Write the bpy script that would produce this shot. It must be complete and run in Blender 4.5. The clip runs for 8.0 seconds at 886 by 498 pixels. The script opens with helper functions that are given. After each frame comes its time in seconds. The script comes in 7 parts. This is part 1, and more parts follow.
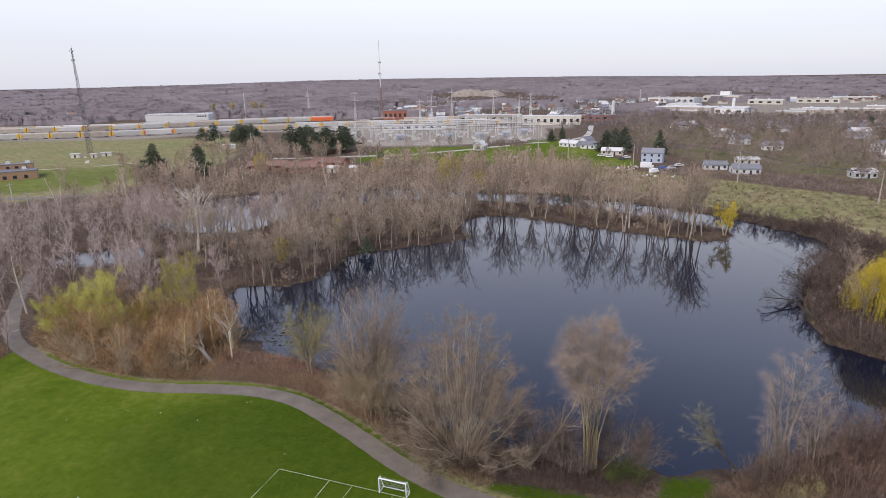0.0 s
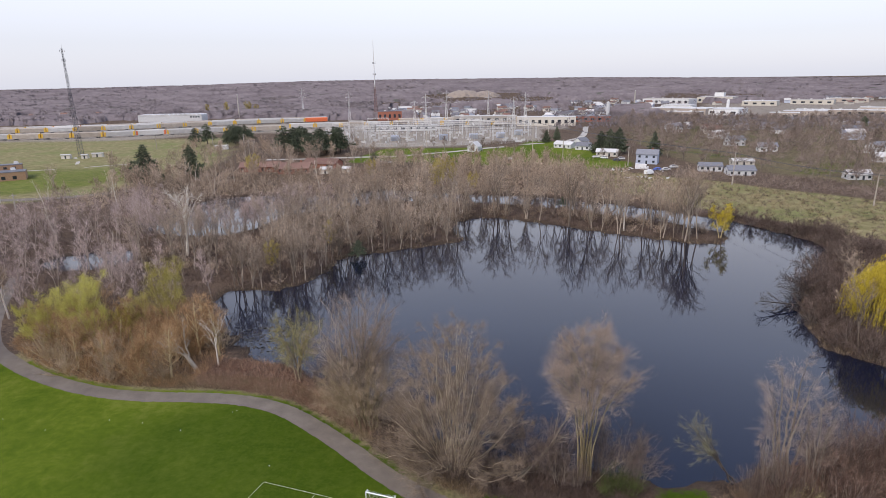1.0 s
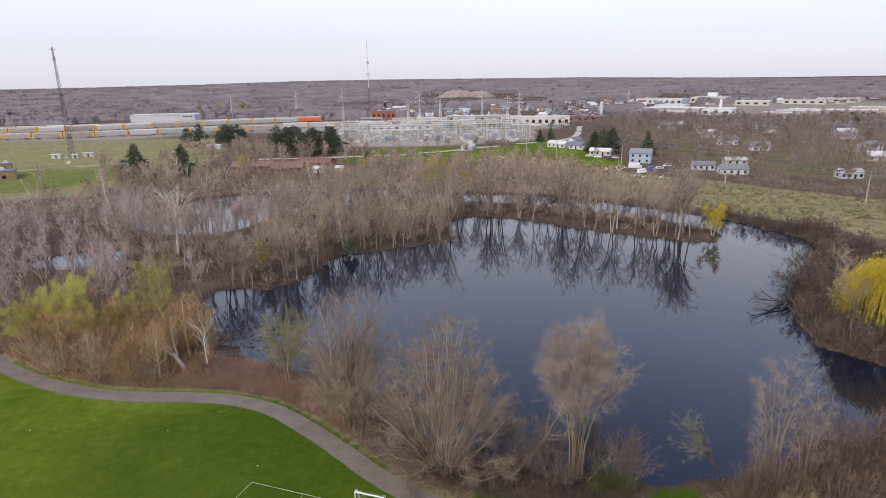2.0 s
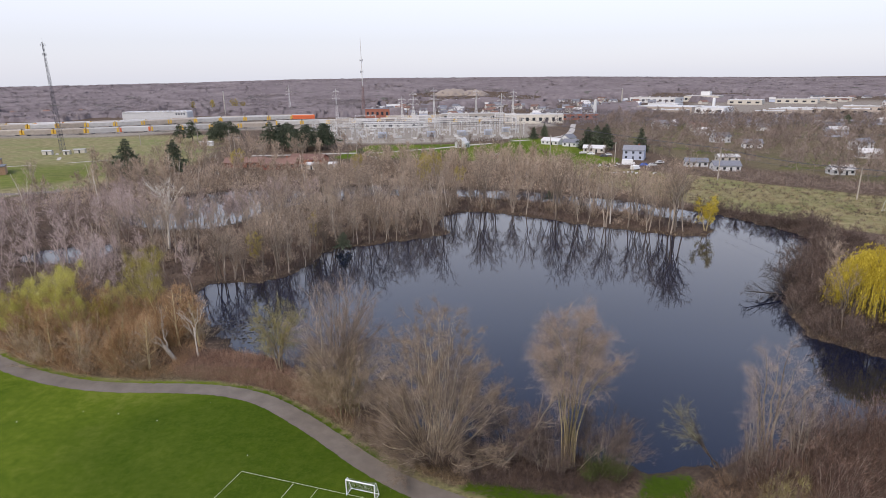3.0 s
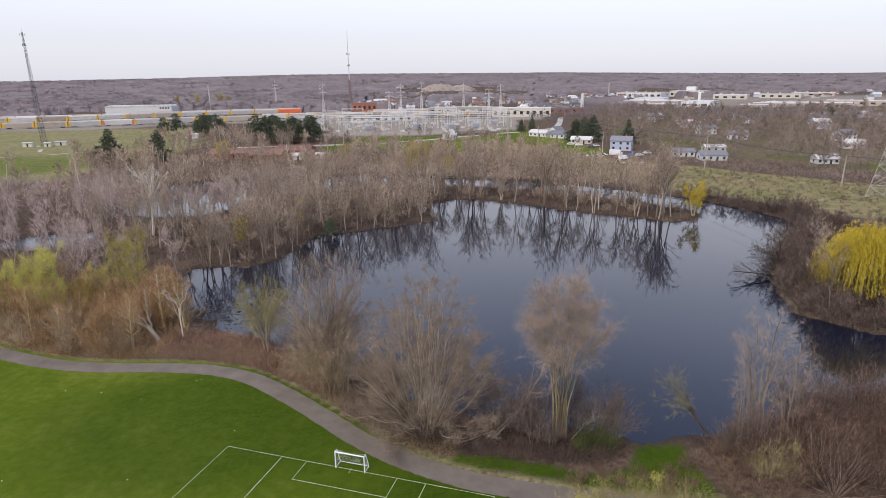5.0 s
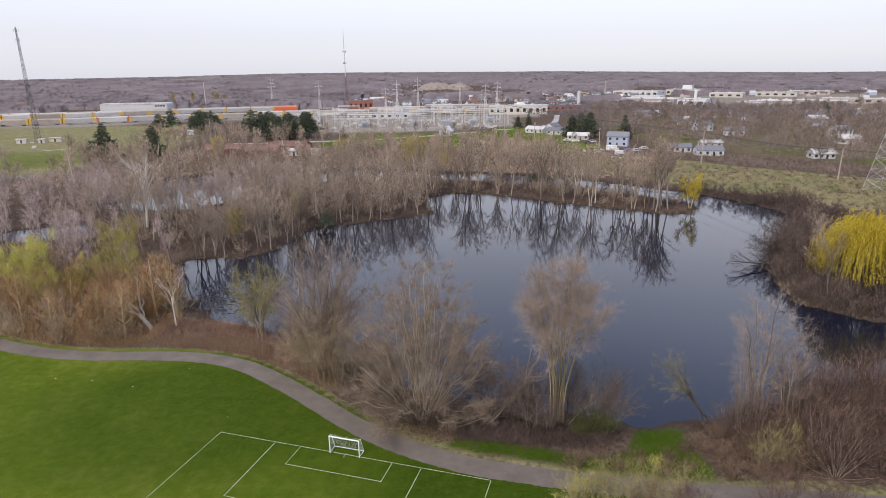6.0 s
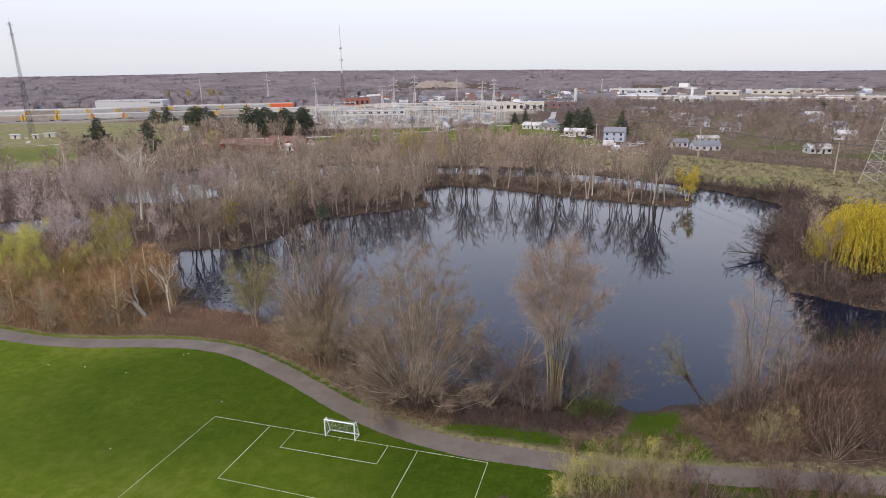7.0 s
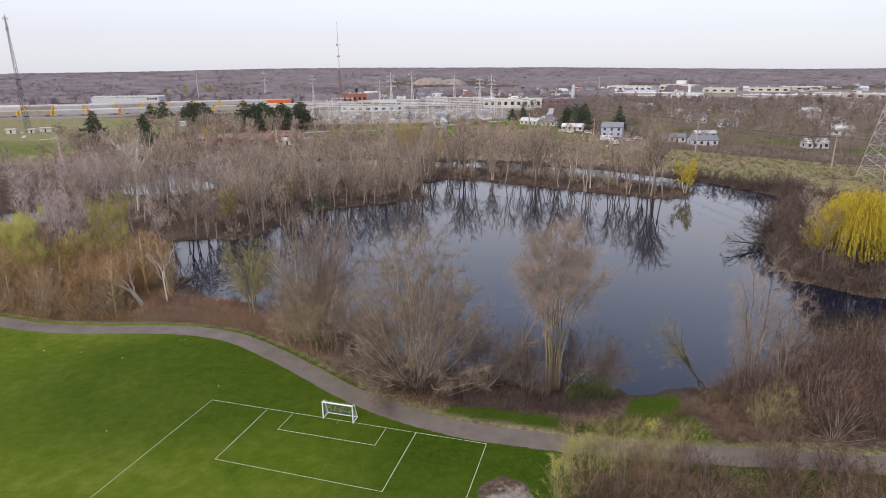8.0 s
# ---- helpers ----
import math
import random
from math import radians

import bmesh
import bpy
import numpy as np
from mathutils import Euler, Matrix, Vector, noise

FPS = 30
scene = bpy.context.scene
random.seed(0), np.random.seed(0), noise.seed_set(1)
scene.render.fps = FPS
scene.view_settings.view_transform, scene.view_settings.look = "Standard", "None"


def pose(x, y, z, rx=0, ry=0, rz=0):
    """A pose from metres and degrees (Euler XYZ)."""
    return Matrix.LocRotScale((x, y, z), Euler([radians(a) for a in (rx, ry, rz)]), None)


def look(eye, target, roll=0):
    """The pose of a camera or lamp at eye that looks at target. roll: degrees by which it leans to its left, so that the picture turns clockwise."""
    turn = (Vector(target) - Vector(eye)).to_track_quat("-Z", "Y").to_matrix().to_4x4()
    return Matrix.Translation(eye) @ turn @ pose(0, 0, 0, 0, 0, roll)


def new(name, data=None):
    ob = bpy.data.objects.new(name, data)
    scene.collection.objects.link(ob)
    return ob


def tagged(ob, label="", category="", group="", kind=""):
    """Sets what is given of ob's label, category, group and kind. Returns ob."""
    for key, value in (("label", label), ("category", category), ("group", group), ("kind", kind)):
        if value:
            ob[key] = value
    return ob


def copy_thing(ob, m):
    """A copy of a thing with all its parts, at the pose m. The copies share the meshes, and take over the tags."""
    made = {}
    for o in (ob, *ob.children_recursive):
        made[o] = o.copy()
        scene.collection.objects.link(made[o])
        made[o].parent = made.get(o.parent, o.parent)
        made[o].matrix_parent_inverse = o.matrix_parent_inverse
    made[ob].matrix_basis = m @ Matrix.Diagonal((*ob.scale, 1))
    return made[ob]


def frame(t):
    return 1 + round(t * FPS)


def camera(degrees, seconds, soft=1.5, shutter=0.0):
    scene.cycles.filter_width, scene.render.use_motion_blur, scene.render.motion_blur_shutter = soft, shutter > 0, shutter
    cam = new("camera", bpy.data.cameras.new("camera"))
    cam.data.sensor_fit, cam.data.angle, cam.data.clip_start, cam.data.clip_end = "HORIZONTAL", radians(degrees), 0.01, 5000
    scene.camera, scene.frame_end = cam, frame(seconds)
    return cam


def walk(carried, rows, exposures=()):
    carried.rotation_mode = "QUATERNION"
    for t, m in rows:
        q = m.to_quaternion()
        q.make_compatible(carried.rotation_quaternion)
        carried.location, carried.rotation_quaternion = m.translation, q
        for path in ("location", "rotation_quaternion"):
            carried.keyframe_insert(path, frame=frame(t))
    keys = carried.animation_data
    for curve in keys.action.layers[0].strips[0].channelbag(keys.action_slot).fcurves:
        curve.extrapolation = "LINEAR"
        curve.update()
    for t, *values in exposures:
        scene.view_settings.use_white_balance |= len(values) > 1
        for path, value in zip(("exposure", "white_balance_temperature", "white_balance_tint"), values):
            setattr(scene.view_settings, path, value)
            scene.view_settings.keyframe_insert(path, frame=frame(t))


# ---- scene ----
cam = camera(74.0, 8.0, 0.7)
EXPOSURE = 0.45
SKY_STRENGTH, SKY_VEIL, SKY_CLOUD, SUN_STRENGTH = 0.1, 0.70, (7.15, 7.75, 8.8), 1.95
KELVIN, TINT = 6850, 17
PATH = [
    (0, (-0.479, 6.799, 47.743), (-0.581, 8.718, 47.188), -1.1),
    (0.5, (-0.186, 8.017, 47.716), (-0.279, 9.936, 47.161), -1.0),
    (1, (0.109, 9.138, 47.697), (0.023, 11.059, 47.144), -1.0),
    (1.5, (0.386, 9.806, 47.526), (0.309, 11.727, 46.974), -1.0),
    (3, (0.913, 9.841, 45.463), (0.865, 11.762, 44.908), -0.8),
    (3.5, (0.872, 9.672, 44.738), (0.836, 11.592, 44.181), -0.7),
    (4, (0.757, 9.629, 43.919), (0.733, 11.549, 43.36), -0.7),
    (4.5, (0.651, 9.698, 43.079), (0.636, 11.617, 42.516), -0.7),
    (6, (0.76, 10.173, 39.892), (0.764, 12.091, 39.325), -0.7),
    (6.5, (0.816, 10.233, 38.927), (0.823, 12.151, 38.358), -0.6),
    (7, (0.78, 10.199, 37.916), (0.795, 12.116, 37.345), -0.6),
    (7.5, (0.718, 10.088, 36.928), (0.738, 12.005, 36.356), -0.5),
    (8, (0.626, 9.973, 36.105), (0.65, 11.888, 35.528), -0.5),
]
walk(cam, [(t, look(e, g, r)) for t, e, g, r in PATH], exposures=[(0.0, EXPOSURE, KELVIN, TINT), (8.0, EXPOSURE, KELVIN + 130, TINT)])

# ---- world and sun ----
world = bpy.data.worlds.new("overcast_sky")
scene.world = world
world.use_nodes = True
wn, wl = world.node_tree.nodes, world.node_tree.links
wn.clear()
sky = wn.new("ShaderNodeTexSky")
sky.sky_type, sky.sun_disc = "NISHITA", False
sky.sun_elevation, sky.sun_rotation = radians(48), radians(215)
sky.air_density, sky.dust_density, sky.ozone_density = 1.0, 1.5, 1.5
veil = wn.new("ShaderNodeMix")
veil.data_type = "RGBA"
veil.inputs[0].default_value = SKY_VEIL
wl.new(sky.outputs[0], veil.inputs[6])
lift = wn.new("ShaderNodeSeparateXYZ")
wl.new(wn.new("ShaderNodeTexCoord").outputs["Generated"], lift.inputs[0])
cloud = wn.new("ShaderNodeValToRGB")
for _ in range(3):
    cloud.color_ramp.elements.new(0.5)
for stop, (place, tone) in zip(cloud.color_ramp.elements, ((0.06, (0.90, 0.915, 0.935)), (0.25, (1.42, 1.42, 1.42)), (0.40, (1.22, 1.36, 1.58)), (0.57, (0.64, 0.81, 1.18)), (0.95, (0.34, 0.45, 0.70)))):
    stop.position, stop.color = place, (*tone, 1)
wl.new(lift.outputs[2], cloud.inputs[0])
thick = wn.new("ShaderNodeMix")
thick.data_type, thick.blend_type = "RGBA", "MULTIPLY"
thick.inputs[0].default_value = 1.0
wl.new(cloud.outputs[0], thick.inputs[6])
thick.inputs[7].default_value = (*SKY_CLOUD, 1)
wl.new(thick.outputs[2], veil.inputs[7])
wb = wn.new("ShaderNodeBackground")
wb.inputs[1].default_value = SKY_STRENGTH
wl.new(veil.outputs[2], wb.inputs[0])
wo = wn.new("ShaderNodeOutputWorld")
wl.new(wb.outputs[0], wo.inputs[0])

sun_data = bpy.data.lights.new("sun", "SUN")
sun_data.energy, sun_data.angle, sun_data.color = SUN_STRENGTH, radians(20), (1.0, 0.95, 0.88)
sun = new("sun", sun_data)
sun.matrix_world = look((-50, -70, 95), (0, 0, 0))

# ---- materials ----


def nodes(name):
    m = bpy.data.materials.new(name)
    m.use_nodes = True
    n, l = m.node_tree.nodes, m.node_tree.links
    return m, n, l, n["Principled BSDF"]


def noise_node(n, l, scale, detail=4.0, rough=0.6, coords=None):
    t = n.new("ShaderNodeTexNoise")
    t.inputs["Scale"].default_value = scale
    t.inputs["Detail"].default_value = detail
    t.inputs["Roughness"].default_value = rough
    if coords is not None:
        l.new(coords, t.inputs["Vector"])
    return t.outputs["Fac"]


def ramp(n, l, fac, stops):
    r = n.new("ShaderNodeValToRGB")
    while len(r.color_ramp.elements) < len(stops):
        r.color_ramp.elements.new(0.5)
    for e, (p, c) in zip(r.color_ramp.elements, stops):
        e.position = p
        e.color = (*c, 1) if len(c) == 3 else c
    l.new(fac, r.inputs[0])
    return r.outputs[0]


def mixed(n, l, fac, a, b, mode="MIX"):
    m = n.new("ShaderNodeMix")
    m.data_type, m.blend_type = "RGBA", mode
    if isinstance(fac, float):
        m.inputs[0].default_value = fac
    else:
        l.new(fac, m.inputs[0])
    for s, v in ((m.inputs[6], a), (m.inputs[7], b)):
        if isinstance(v, tuple):
            s.default_value = (*v, 1)
        else:
            l.new(v, s)
    return m.outputs[2]


def maths(n, l, op, a, b=0.0, c=None, clamp=False):
    m = n.new("ShaderNodeMath")
    m.operation, m.use_clamp = op, clamp
    for s, v in zip(m.inputs, (a, b) if c is None else (a, b, c)):
        if isinstance(v, (int, float)):
            s.default_value = v
        else:
            l.new(v, s)
    return m.outputs[0]


def bump(n, l, bsdf, height, strength, dist):
    b = n.new("ShaderNodeBump")
    b.inputs["Strength"].default_value, b.inputs["Distance"].default_value = strength, dist
    l.new(height, b.inputs["Height"])
    l.new(b.outputs[0], bsdf.inputs["Normal"])


def world_coords(n):
    return n.new("ShaderNodeNewGeometry").outputs["Position"]


def plain(name, a, b, rough=0.8, scale=2.0, metal=0.0, fine=12.0, spread=0.25):
    """Two tones blended by coarse and fine noise, shifted a little from object to object."""
    m, n, l, p = nodes(name)
    pos = world_coords(n)
    f = maths(n, l, "MULTIPLY_ADD", noise_node(n, l, fine, 3, 0.6, pos), 0.4, maths(n, l, "MULTIPLY", noise_node(n, l, scale, 3, 0.6, pos), 0.6))
    info = n.new("ShaderNodeObjectInfo")
    f = maths(n, l, "MULTIPLY_ADD", maths(n, l, "SUBTRACT", info.outputs["Random"], 0.5), spread, f)
    l.new(ramp(n, l, f, [(0.3, a), (0.7, b)]), p.inputs["Base Color"])
    p.inputs["Roughness"].default_value, p.inputs["Metallic"].default_value = rough, metal
    bump(n, l, p, noise_node(n, l, fine, 3, 0.6, pos), 0.25, 0.02)
    return m


def twig_stuff(name, dark, mid, light, rough=0.85, canopy=False):
    """Fine stems or leaves: each strand has a tone of its own, each plant a shift."""
    m, n, l, p = nodes(name)
    isl = n.new("ShaderNodeNewGeometry").outputs["Random Per Island"]
    info = n.new("ShaderNodeObjectInfo")
    f = maths(n, l, "MULTIPLY_ADD", maths(n, l, "SUBTRACT", info.outputs["Random"], 0.5), 0.45, isl)
    f = maths(n, l, "MULTIPLY_ADD", maths(n, l, "SUBTRACT", noise_node(n, l, 0.12, 2, 0.5, world_coords(n)), 0.5), 0.8, f)
    l.new(ramp(n, l, f, [(0.05, dark), (0.5, mid), (0.95, light)]), p.inputs["Base Color"])
    p.inputs["Roughness"].default_value = rough
    p.inputs["Specular IOR Level"].default_value = 0.2
    if canopy:
        up = n.new("ShaderNodeCombineXYZ")
        up.inputs[1].default_value, up.inputs[2].default_value = -0.6, 0.8
        l.new(up.outputs[0], p.inputs["Normal"])
    return m


def bark_mat(name, a, b, c):
    m, n, l, p = nodes(name)
    pos = world_coords(n)
    mp = n.new("ShaderNodeMapping")
    mp.inputs["Scale"].default_value = (1, 1, 0.25)
    l.new(pos, mp.inputs[0])
    f = noise_node(n, l, 6.0, 5, 0.7, mp.outputs[0])
    info = n.new("ShaderNodeObjectInfo")
    f = maths(n, l, "MULTIPLY_ADD", maths(n, l, "SUBTRACT", info.outputs["Random"], 0.5), 0.5, f)
    l.new(ramp(n, l, f, [(0.25, a), (0.5, b), (0.8, c)]), p.inputs["Base Color"])
    p.inputs["Roughness"].default_value = 0.9
    bump(n, l, p, f, 0.5, 0.03)
    return m


def ground_mat():
    """Lawn, rough meadow, pale gravel and leaf litter, blended by the zone weights with ragged noise edges."""
    m, n, l, p = nodes("ground_cover")
    pos = world_coords(n)
    at = n.new("ShaderNodeAttribute")
    at.attribute_name = "zone"
    sep = n.new("ShaderNodeSeparateColor")
    l.new(at.outputs["Color"], sep.inputs[0])
    big, mid, fine, grit = (noise_node(n, l, s, d, 0.6, pos) for s, d in ((0.035, 3), (0.25, 4), (1.6, 5), (9.0, 4)))
    thick = n.new("ShaderNodeAttribute")
    thick.attribute_name = "lush"
    blade = maths(n, l, "MULTIPLY_ADD", noise_node(n, l, 0.7, 5, 0.7, pos), 0.30, maths(n, l, "MULTIPLY_ADD", mid, 0.26, maths(n, l, "MULTIPLY", big, 0.44)))
    thin_lawn = ramp(n, l, blade, [(0.38, (0.054, 0.092, 0.006)), (0.5, (0.106, 0.142, 0.013)), (0.61, (0.185, 0.200, 0.036))])
    lush_lawn = ramp(n, l, blade, [(0.36, (0.021, 0.046, 0.003)), (0.5, (0.040, 0.070, 0.005)), (0.63, (0.074, 0.104, 0.011))])
    lawn = mixed(n, l, maths(n, l, "MULTIPLY_ADD", maths(n, l, "SUBTRACT", mid, 0.5), 1.1, thick.outputs["Fac"], clamp=True), thin_lawn, lush_lawn)
    lawn = mixed(n, l, maths(n, l, "MULTIPLY", maths(n, l, "SUBTRACT", fine, 0.5, clamp=True), 1.2, clamp=True), lawn, (0.125, 0.145, 0.025))
    lawn = mixed(n, l, ramp(n, l, grit, [(0.42, (0, 0, 0)), (0.66, (0.5, 0.5, 0.5))]), lawn, (0.024, 0.055, 0.006))
    meadow = ramp(n, l, maths(n, l, "MULTIPLY_ADD", fine, 0.4, maths(n, l, "MULTIPLY", mid, 0.6)),
                  [(0.35, (0.125, 0.118, 0.05)), (0.5, (0.215, 0.188, 0.09)), (0.65, (0.33, 0.275, 0.155))])
    meadow = mixed(n, l, ramp(n, l, big, [(0.46, (0, 0, 0)), (0.66, (0.6, 0.6, 0.6))]), meadow, (0.14, 0.18, 0.055))
    pale = ramp(n, l, maths(n, l, "MULTIPLY_ADD", fine, 0.5, maths(n, l, "MULTIPLY", mid, 0.5)),
                [(0.35, (0.20, 0.172, 0.135)), (0.65, (0.34, 0.30, 0.245))])
    litter = ramp(n, l, maths(n, l, "MULTIPLY_ADD", grit, 0.45, maths(n, l, "MULTIPLY", fine, 0.55)),
                  [(0.32, (0.036, 0.025, 0.019)), (0.48, (0.086, 0.060, 0.044)), (0.66, (0.23, 0.168, 0.115))])
    litter = mixed(n, l, ramp(n, l, mid, [(0.45, (0, 0, 0)), (0.7, (0.6, 0.6, 0.6))]), litter, (0.115, 0.082, 0.058))

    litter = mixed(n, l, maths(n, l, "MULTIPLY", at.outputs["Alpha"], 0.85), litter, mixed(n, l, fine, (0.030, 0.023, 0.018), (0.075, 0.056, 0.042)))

    def edge(weight, sharp):
        w = maths(n, l, "MULTIPLY_ADD", maths(n, l, "SUBTRACT", fine, 0.5), 0.7, weight)
        return maths(n, l, "MULTIPLY_ADD", maths(n, l, "SUBTRACT", w, 0.5), sharp, 0.5, clamp=True)
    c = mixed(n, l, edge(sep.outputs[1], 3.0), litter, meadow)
    c = mixed(n, l, edge(sep.outputs[2], 3.0), c, pale)
    c = mixed(n, l, edge(sep.outputs[0], 5.0), c, lawn)
    l.new(c, p.inputs["Base Color"])
    p.inputs["Roughness"].default_value = 0.95
    p.inputs["Specular IOR Level"].default_value = 0.04
    bump(n, l, p, maths(n, l, "ADD", grit, fine), 0.5, 0.06)
    return m


def water_mat():
    m, n, l, p = nodes("pond_water")
    pos = world_coords(n)
    l.new(ramp(n, l, noise_node(n, l, 0.03, 2, 0.5, pos), [(0.3, (0.004, 0.006, 0.015)), (0.7, (0.006, 0.009, 0.021))]), p.inputs["Base Color"])
    p.inputs["Roughness"].default_value = 0.015
    p.inputs["IOR"].default_value = 1.4
    mp = n.new("ShaderNodeMapping")
    mp.inputs["Scale"].default_value = (0.5, 1.6, 1)
    l.new(pos, mp.inputs[0])
    bump(n, l, p, noise_node(n, l, 0.6, 3, 0.5, mp.outputs[0]), 0.05, 0.05)
    return m


def asphalt_mat():
    m, n, l, p = nodes("worn_asphalt")
    pos = world_coords(n)
    f = maths(n, l, "MULTIPLY_ADD", noise_node(n, l, 14.0, 4, 0.7, pos), 0.4, maths(n, l, "MULTIPLY", noise_node(n, l, 0.35, 4, 0.6, pos), 0.6))
    l.new(ramp(n, l, f, [(0.32, (0.112, 0.091, 0.071)), (0.5, (0.150, 0.124, 0.097)), (0.68, (0.196, 0.165, 0.132))]), p.inputs["Base Color"])
    p.inputs["Roughness"].default_value = 0.9
    bump(n, l, p, noise_node(n, l, 40.0, 3, 0.7, pos), 0.3, 0.01)
    return m


def canopy_mat():
    """Mixed bare woodland from afar: mauve, brown and grey patches with a few dark evergreens and pale buds. Distance
    haze is greyed into these tones.
    """
    m, n, l, p = nodes("hazed_wood_canopy")
    pos = world_coords(n)
    f = maths(n, l, "MULTIPLY_ADD", noise_node(n, l, 0.10, 3, 0.7, pos), 0.55, maths(n, l, "MULTIPLY", noise_node(n, l, 0.012, 3, 0.6, pos), 0.45))
    c = ramp(n, l, f, [(0.36, (0.136, 0.114, 0.118)), (0.5, (0.184, 0.158, 0.161)), (0.64, (0.245, 0.213, 0.212))])
    c = mixed(n, l, ramp(n, l, noise_node(n, l, 0.035, 2, 0.5, pos), [(0.64, (0, 0, 0)), (0.72, (0.7, 0.7, 0.7))]), c, (0.075, 0.085, 0.062))
    l.new(c, p.inputs["Base Color"])
    up = n.new("ShaderNodeCombineXYZ")
    up.inputs[1].default_value, up.inputs[2].default_value = -0.6, 0.8
    l.new(up.outputs[0], p.inputs["Normal"])
    p.inputs["Roughness"].default_value = 1.0
    p.inputs["Specular IOR Level"].default_value = 0.0
    return m


GROUND, WATER, ASPHALT = ground_mat(), water_mat(), asphalt_mat()
BARK_GREY = bark_mat("grey_bark", (0.135, 0.103, 0.075), (0.24, 0.19, 0.142), (0.40, 0.33, 0.255))
BARK_TAN = bark_mat("tan_bark", (0.24, 0.175, 0.085), (0.42, 0.325, 0.165), (0.58, 0.47, 0.27))
BARK_BROWN = bark_mat("brown_bark", (0.10, 0.078, 0.058), (0.19, 0.152, 0.115), (0.30, 0.25, 0.195))
BARK_OLIVE = bark_mat("olive_tan_bark", (0.19, 0.145, 0.09), (0.33, 0.26, 0.165), (0.48, 0.395, 0.265))
BARK_STRAW = bark_mat("straw_bark", (0.25, 0.19, 0.115), (0.43, 0.345, 0.225), (0.62, 0.52, 0.37))
BARK_PALE = bark_mat("pale_peeling_bark", (0.42, 0.36, 0.28), (0.62, 0.56, 0.46), (0.78, 0.74, 0.66))
BARK_CREAM = bark_mat("cream_bark", (0.34, 0.28, 0.21), (0.52, 0.45, 0.36), (0.68, 0.61, 0.51))
BARK_YELLOW = bark_mat("yellow_olive_bark", (0.14, 0.108, 0.056), (0.255, 0.203, 0.108), (0.39, 0.318, 0.178))
BARK_DARK = bark_mat("dark_bark", (0.035, 0.028, 0.022), (0.07, 0.055, 0.045), (0.12, 0.10, 0.08))
TWIG_GREY = twig_stuff("grey_brown_twigs", (0.17, 0.122, 0.085), (0.38, 0.285, 0.205), (0.62, 0.49, 0.37))
TWIG_MAUVE = twig_stuff("mauve_brown_twigs", (0.22, 0.160, 0.138), (0.43, 0.33, 0.29), (0.66, 0.53, 0.47))
TWIG_UMBER = twig_stuff("orange_brown_twigs", (0.072, 0.042, 0.025), (0.162, 0.102, 0.062), (0.31, 0.215, 0.138))
TWIG_FAN = twig_stuff("warm_grey_tan_twigs", (0.135, 0.098, 0.070), (0.30, 0.226, 0.162), (0.51, 0.402, 0.30))
TWIG_TAN = twig_stuff("tan_twigs", (0.19, 0.135, 0.084), (0.36, 0.268, 0.175), (0.55, 0.43, 0.3))
TWIG_SOFT = twig_stuff("soft_grey_tan_twigs", (0.114, 0.082, 0.063), (0.25, 0.186, 0.145), (0.45, 0.35, 0.275))
TWIG_RUST = twig_stuff("rust_twigs", (0.16, 0.088, 0.038), (0.36, 0.208, 0.098), (0.55, 0.365, 0.20))
TWIG_RED = twig_stuff("red_brown_twigs", (0.052, 0.030, 0.023), (0.122, 0.074, 0.055), (0.265, 0.178, 0.132))
TWIG_OLIVE = twig_stuff("budding_olive_twigs", (0.15, 0.128, 0.04), (0.30, 0.26, 0.085), (0.45, 0.40, 0.15))
LEAF_LIME = twig_stuff("fresh_lime_leaves", (0.24, 0.215, 0.04), (0.42, 0.385, 0.085), (0.60, 0.555, 0.16))
LEAF_OLIVE = twig_stuff("olive_gold_leaves", (0.20, 0.165, 0.04), (0.36, 0.305, 0.085), (0.53, 0.465, 0.16))
LEAF_GOLD = twig_stuff("golden_buds", (0.22, 0.165, 0.035), (0.37, 0.29, 0.07), (0.54, 0.44, 0.14))
LEAF_YELLOW = twig_stuff("yellow_willow_leaves", (0.24, 0.17, 0.012), (0.48, 0.365, 0.03), (0.70, 0.56, 0.08))
NEEDLES = twig_stuff("conifer_needles", (0.040, 0.050, 0.030), (0.080, 0.098, 0.060), (0.14, 0.160, 0.10))
DRY_GRASS = twig_stuff("dry_grass", (0.14, 0.095, 0.05), (0.29, 0.215, 0.125), (0.46, 0.37, 0.24))
# twig tones lightened and greyed towards mauve: distance haze put into the colour
FAR_TWIG = twig_stuff("hazed_wood_twigs", (0.140, 0.117, 0.121), (0.190, 0.163, 0.166), (0.255, 0.222, 0.221), canopy=True)
FAR_WOOD = canopy_mat()
TWIG_BRAMBLE = twig_stuff("bramble_stems", (0.12, 0.064, 0.042), (0.30, 0.175, 0.118), (0.52, 0.35, 0.245))
TWIG_SAGE = twig_stuff("sage_twigs", (0.14, 0.13, 0.075), (0.27, 0.25, 0.15), (0.44, 0.41, 0.27))
LEAF_DARK = twig_stuff("dull_green_leaves", (0.035, 0.045, 0.012), (0.075, 0.09, 0.025), (0.13, 0.15, 0.05))
TWIG_TOWN = twig_stuff("garden_wood_twigs", (0.13, 0.098, 0.079), (0.24, 0.185, 0.150), (0.385, 0.305, 0.25))
TWIG_DARK = twig_stuff("dark_bank_twigs", (0.045, 0.031, 0.027), (0.105, 0.073, 0.059), (0.215, 0.158, 0.126))
WHITE_PAINT = plain("white_paint", (0.72, 0.72, 0.70), (0.86, 0.86, 0.84), 0.45)
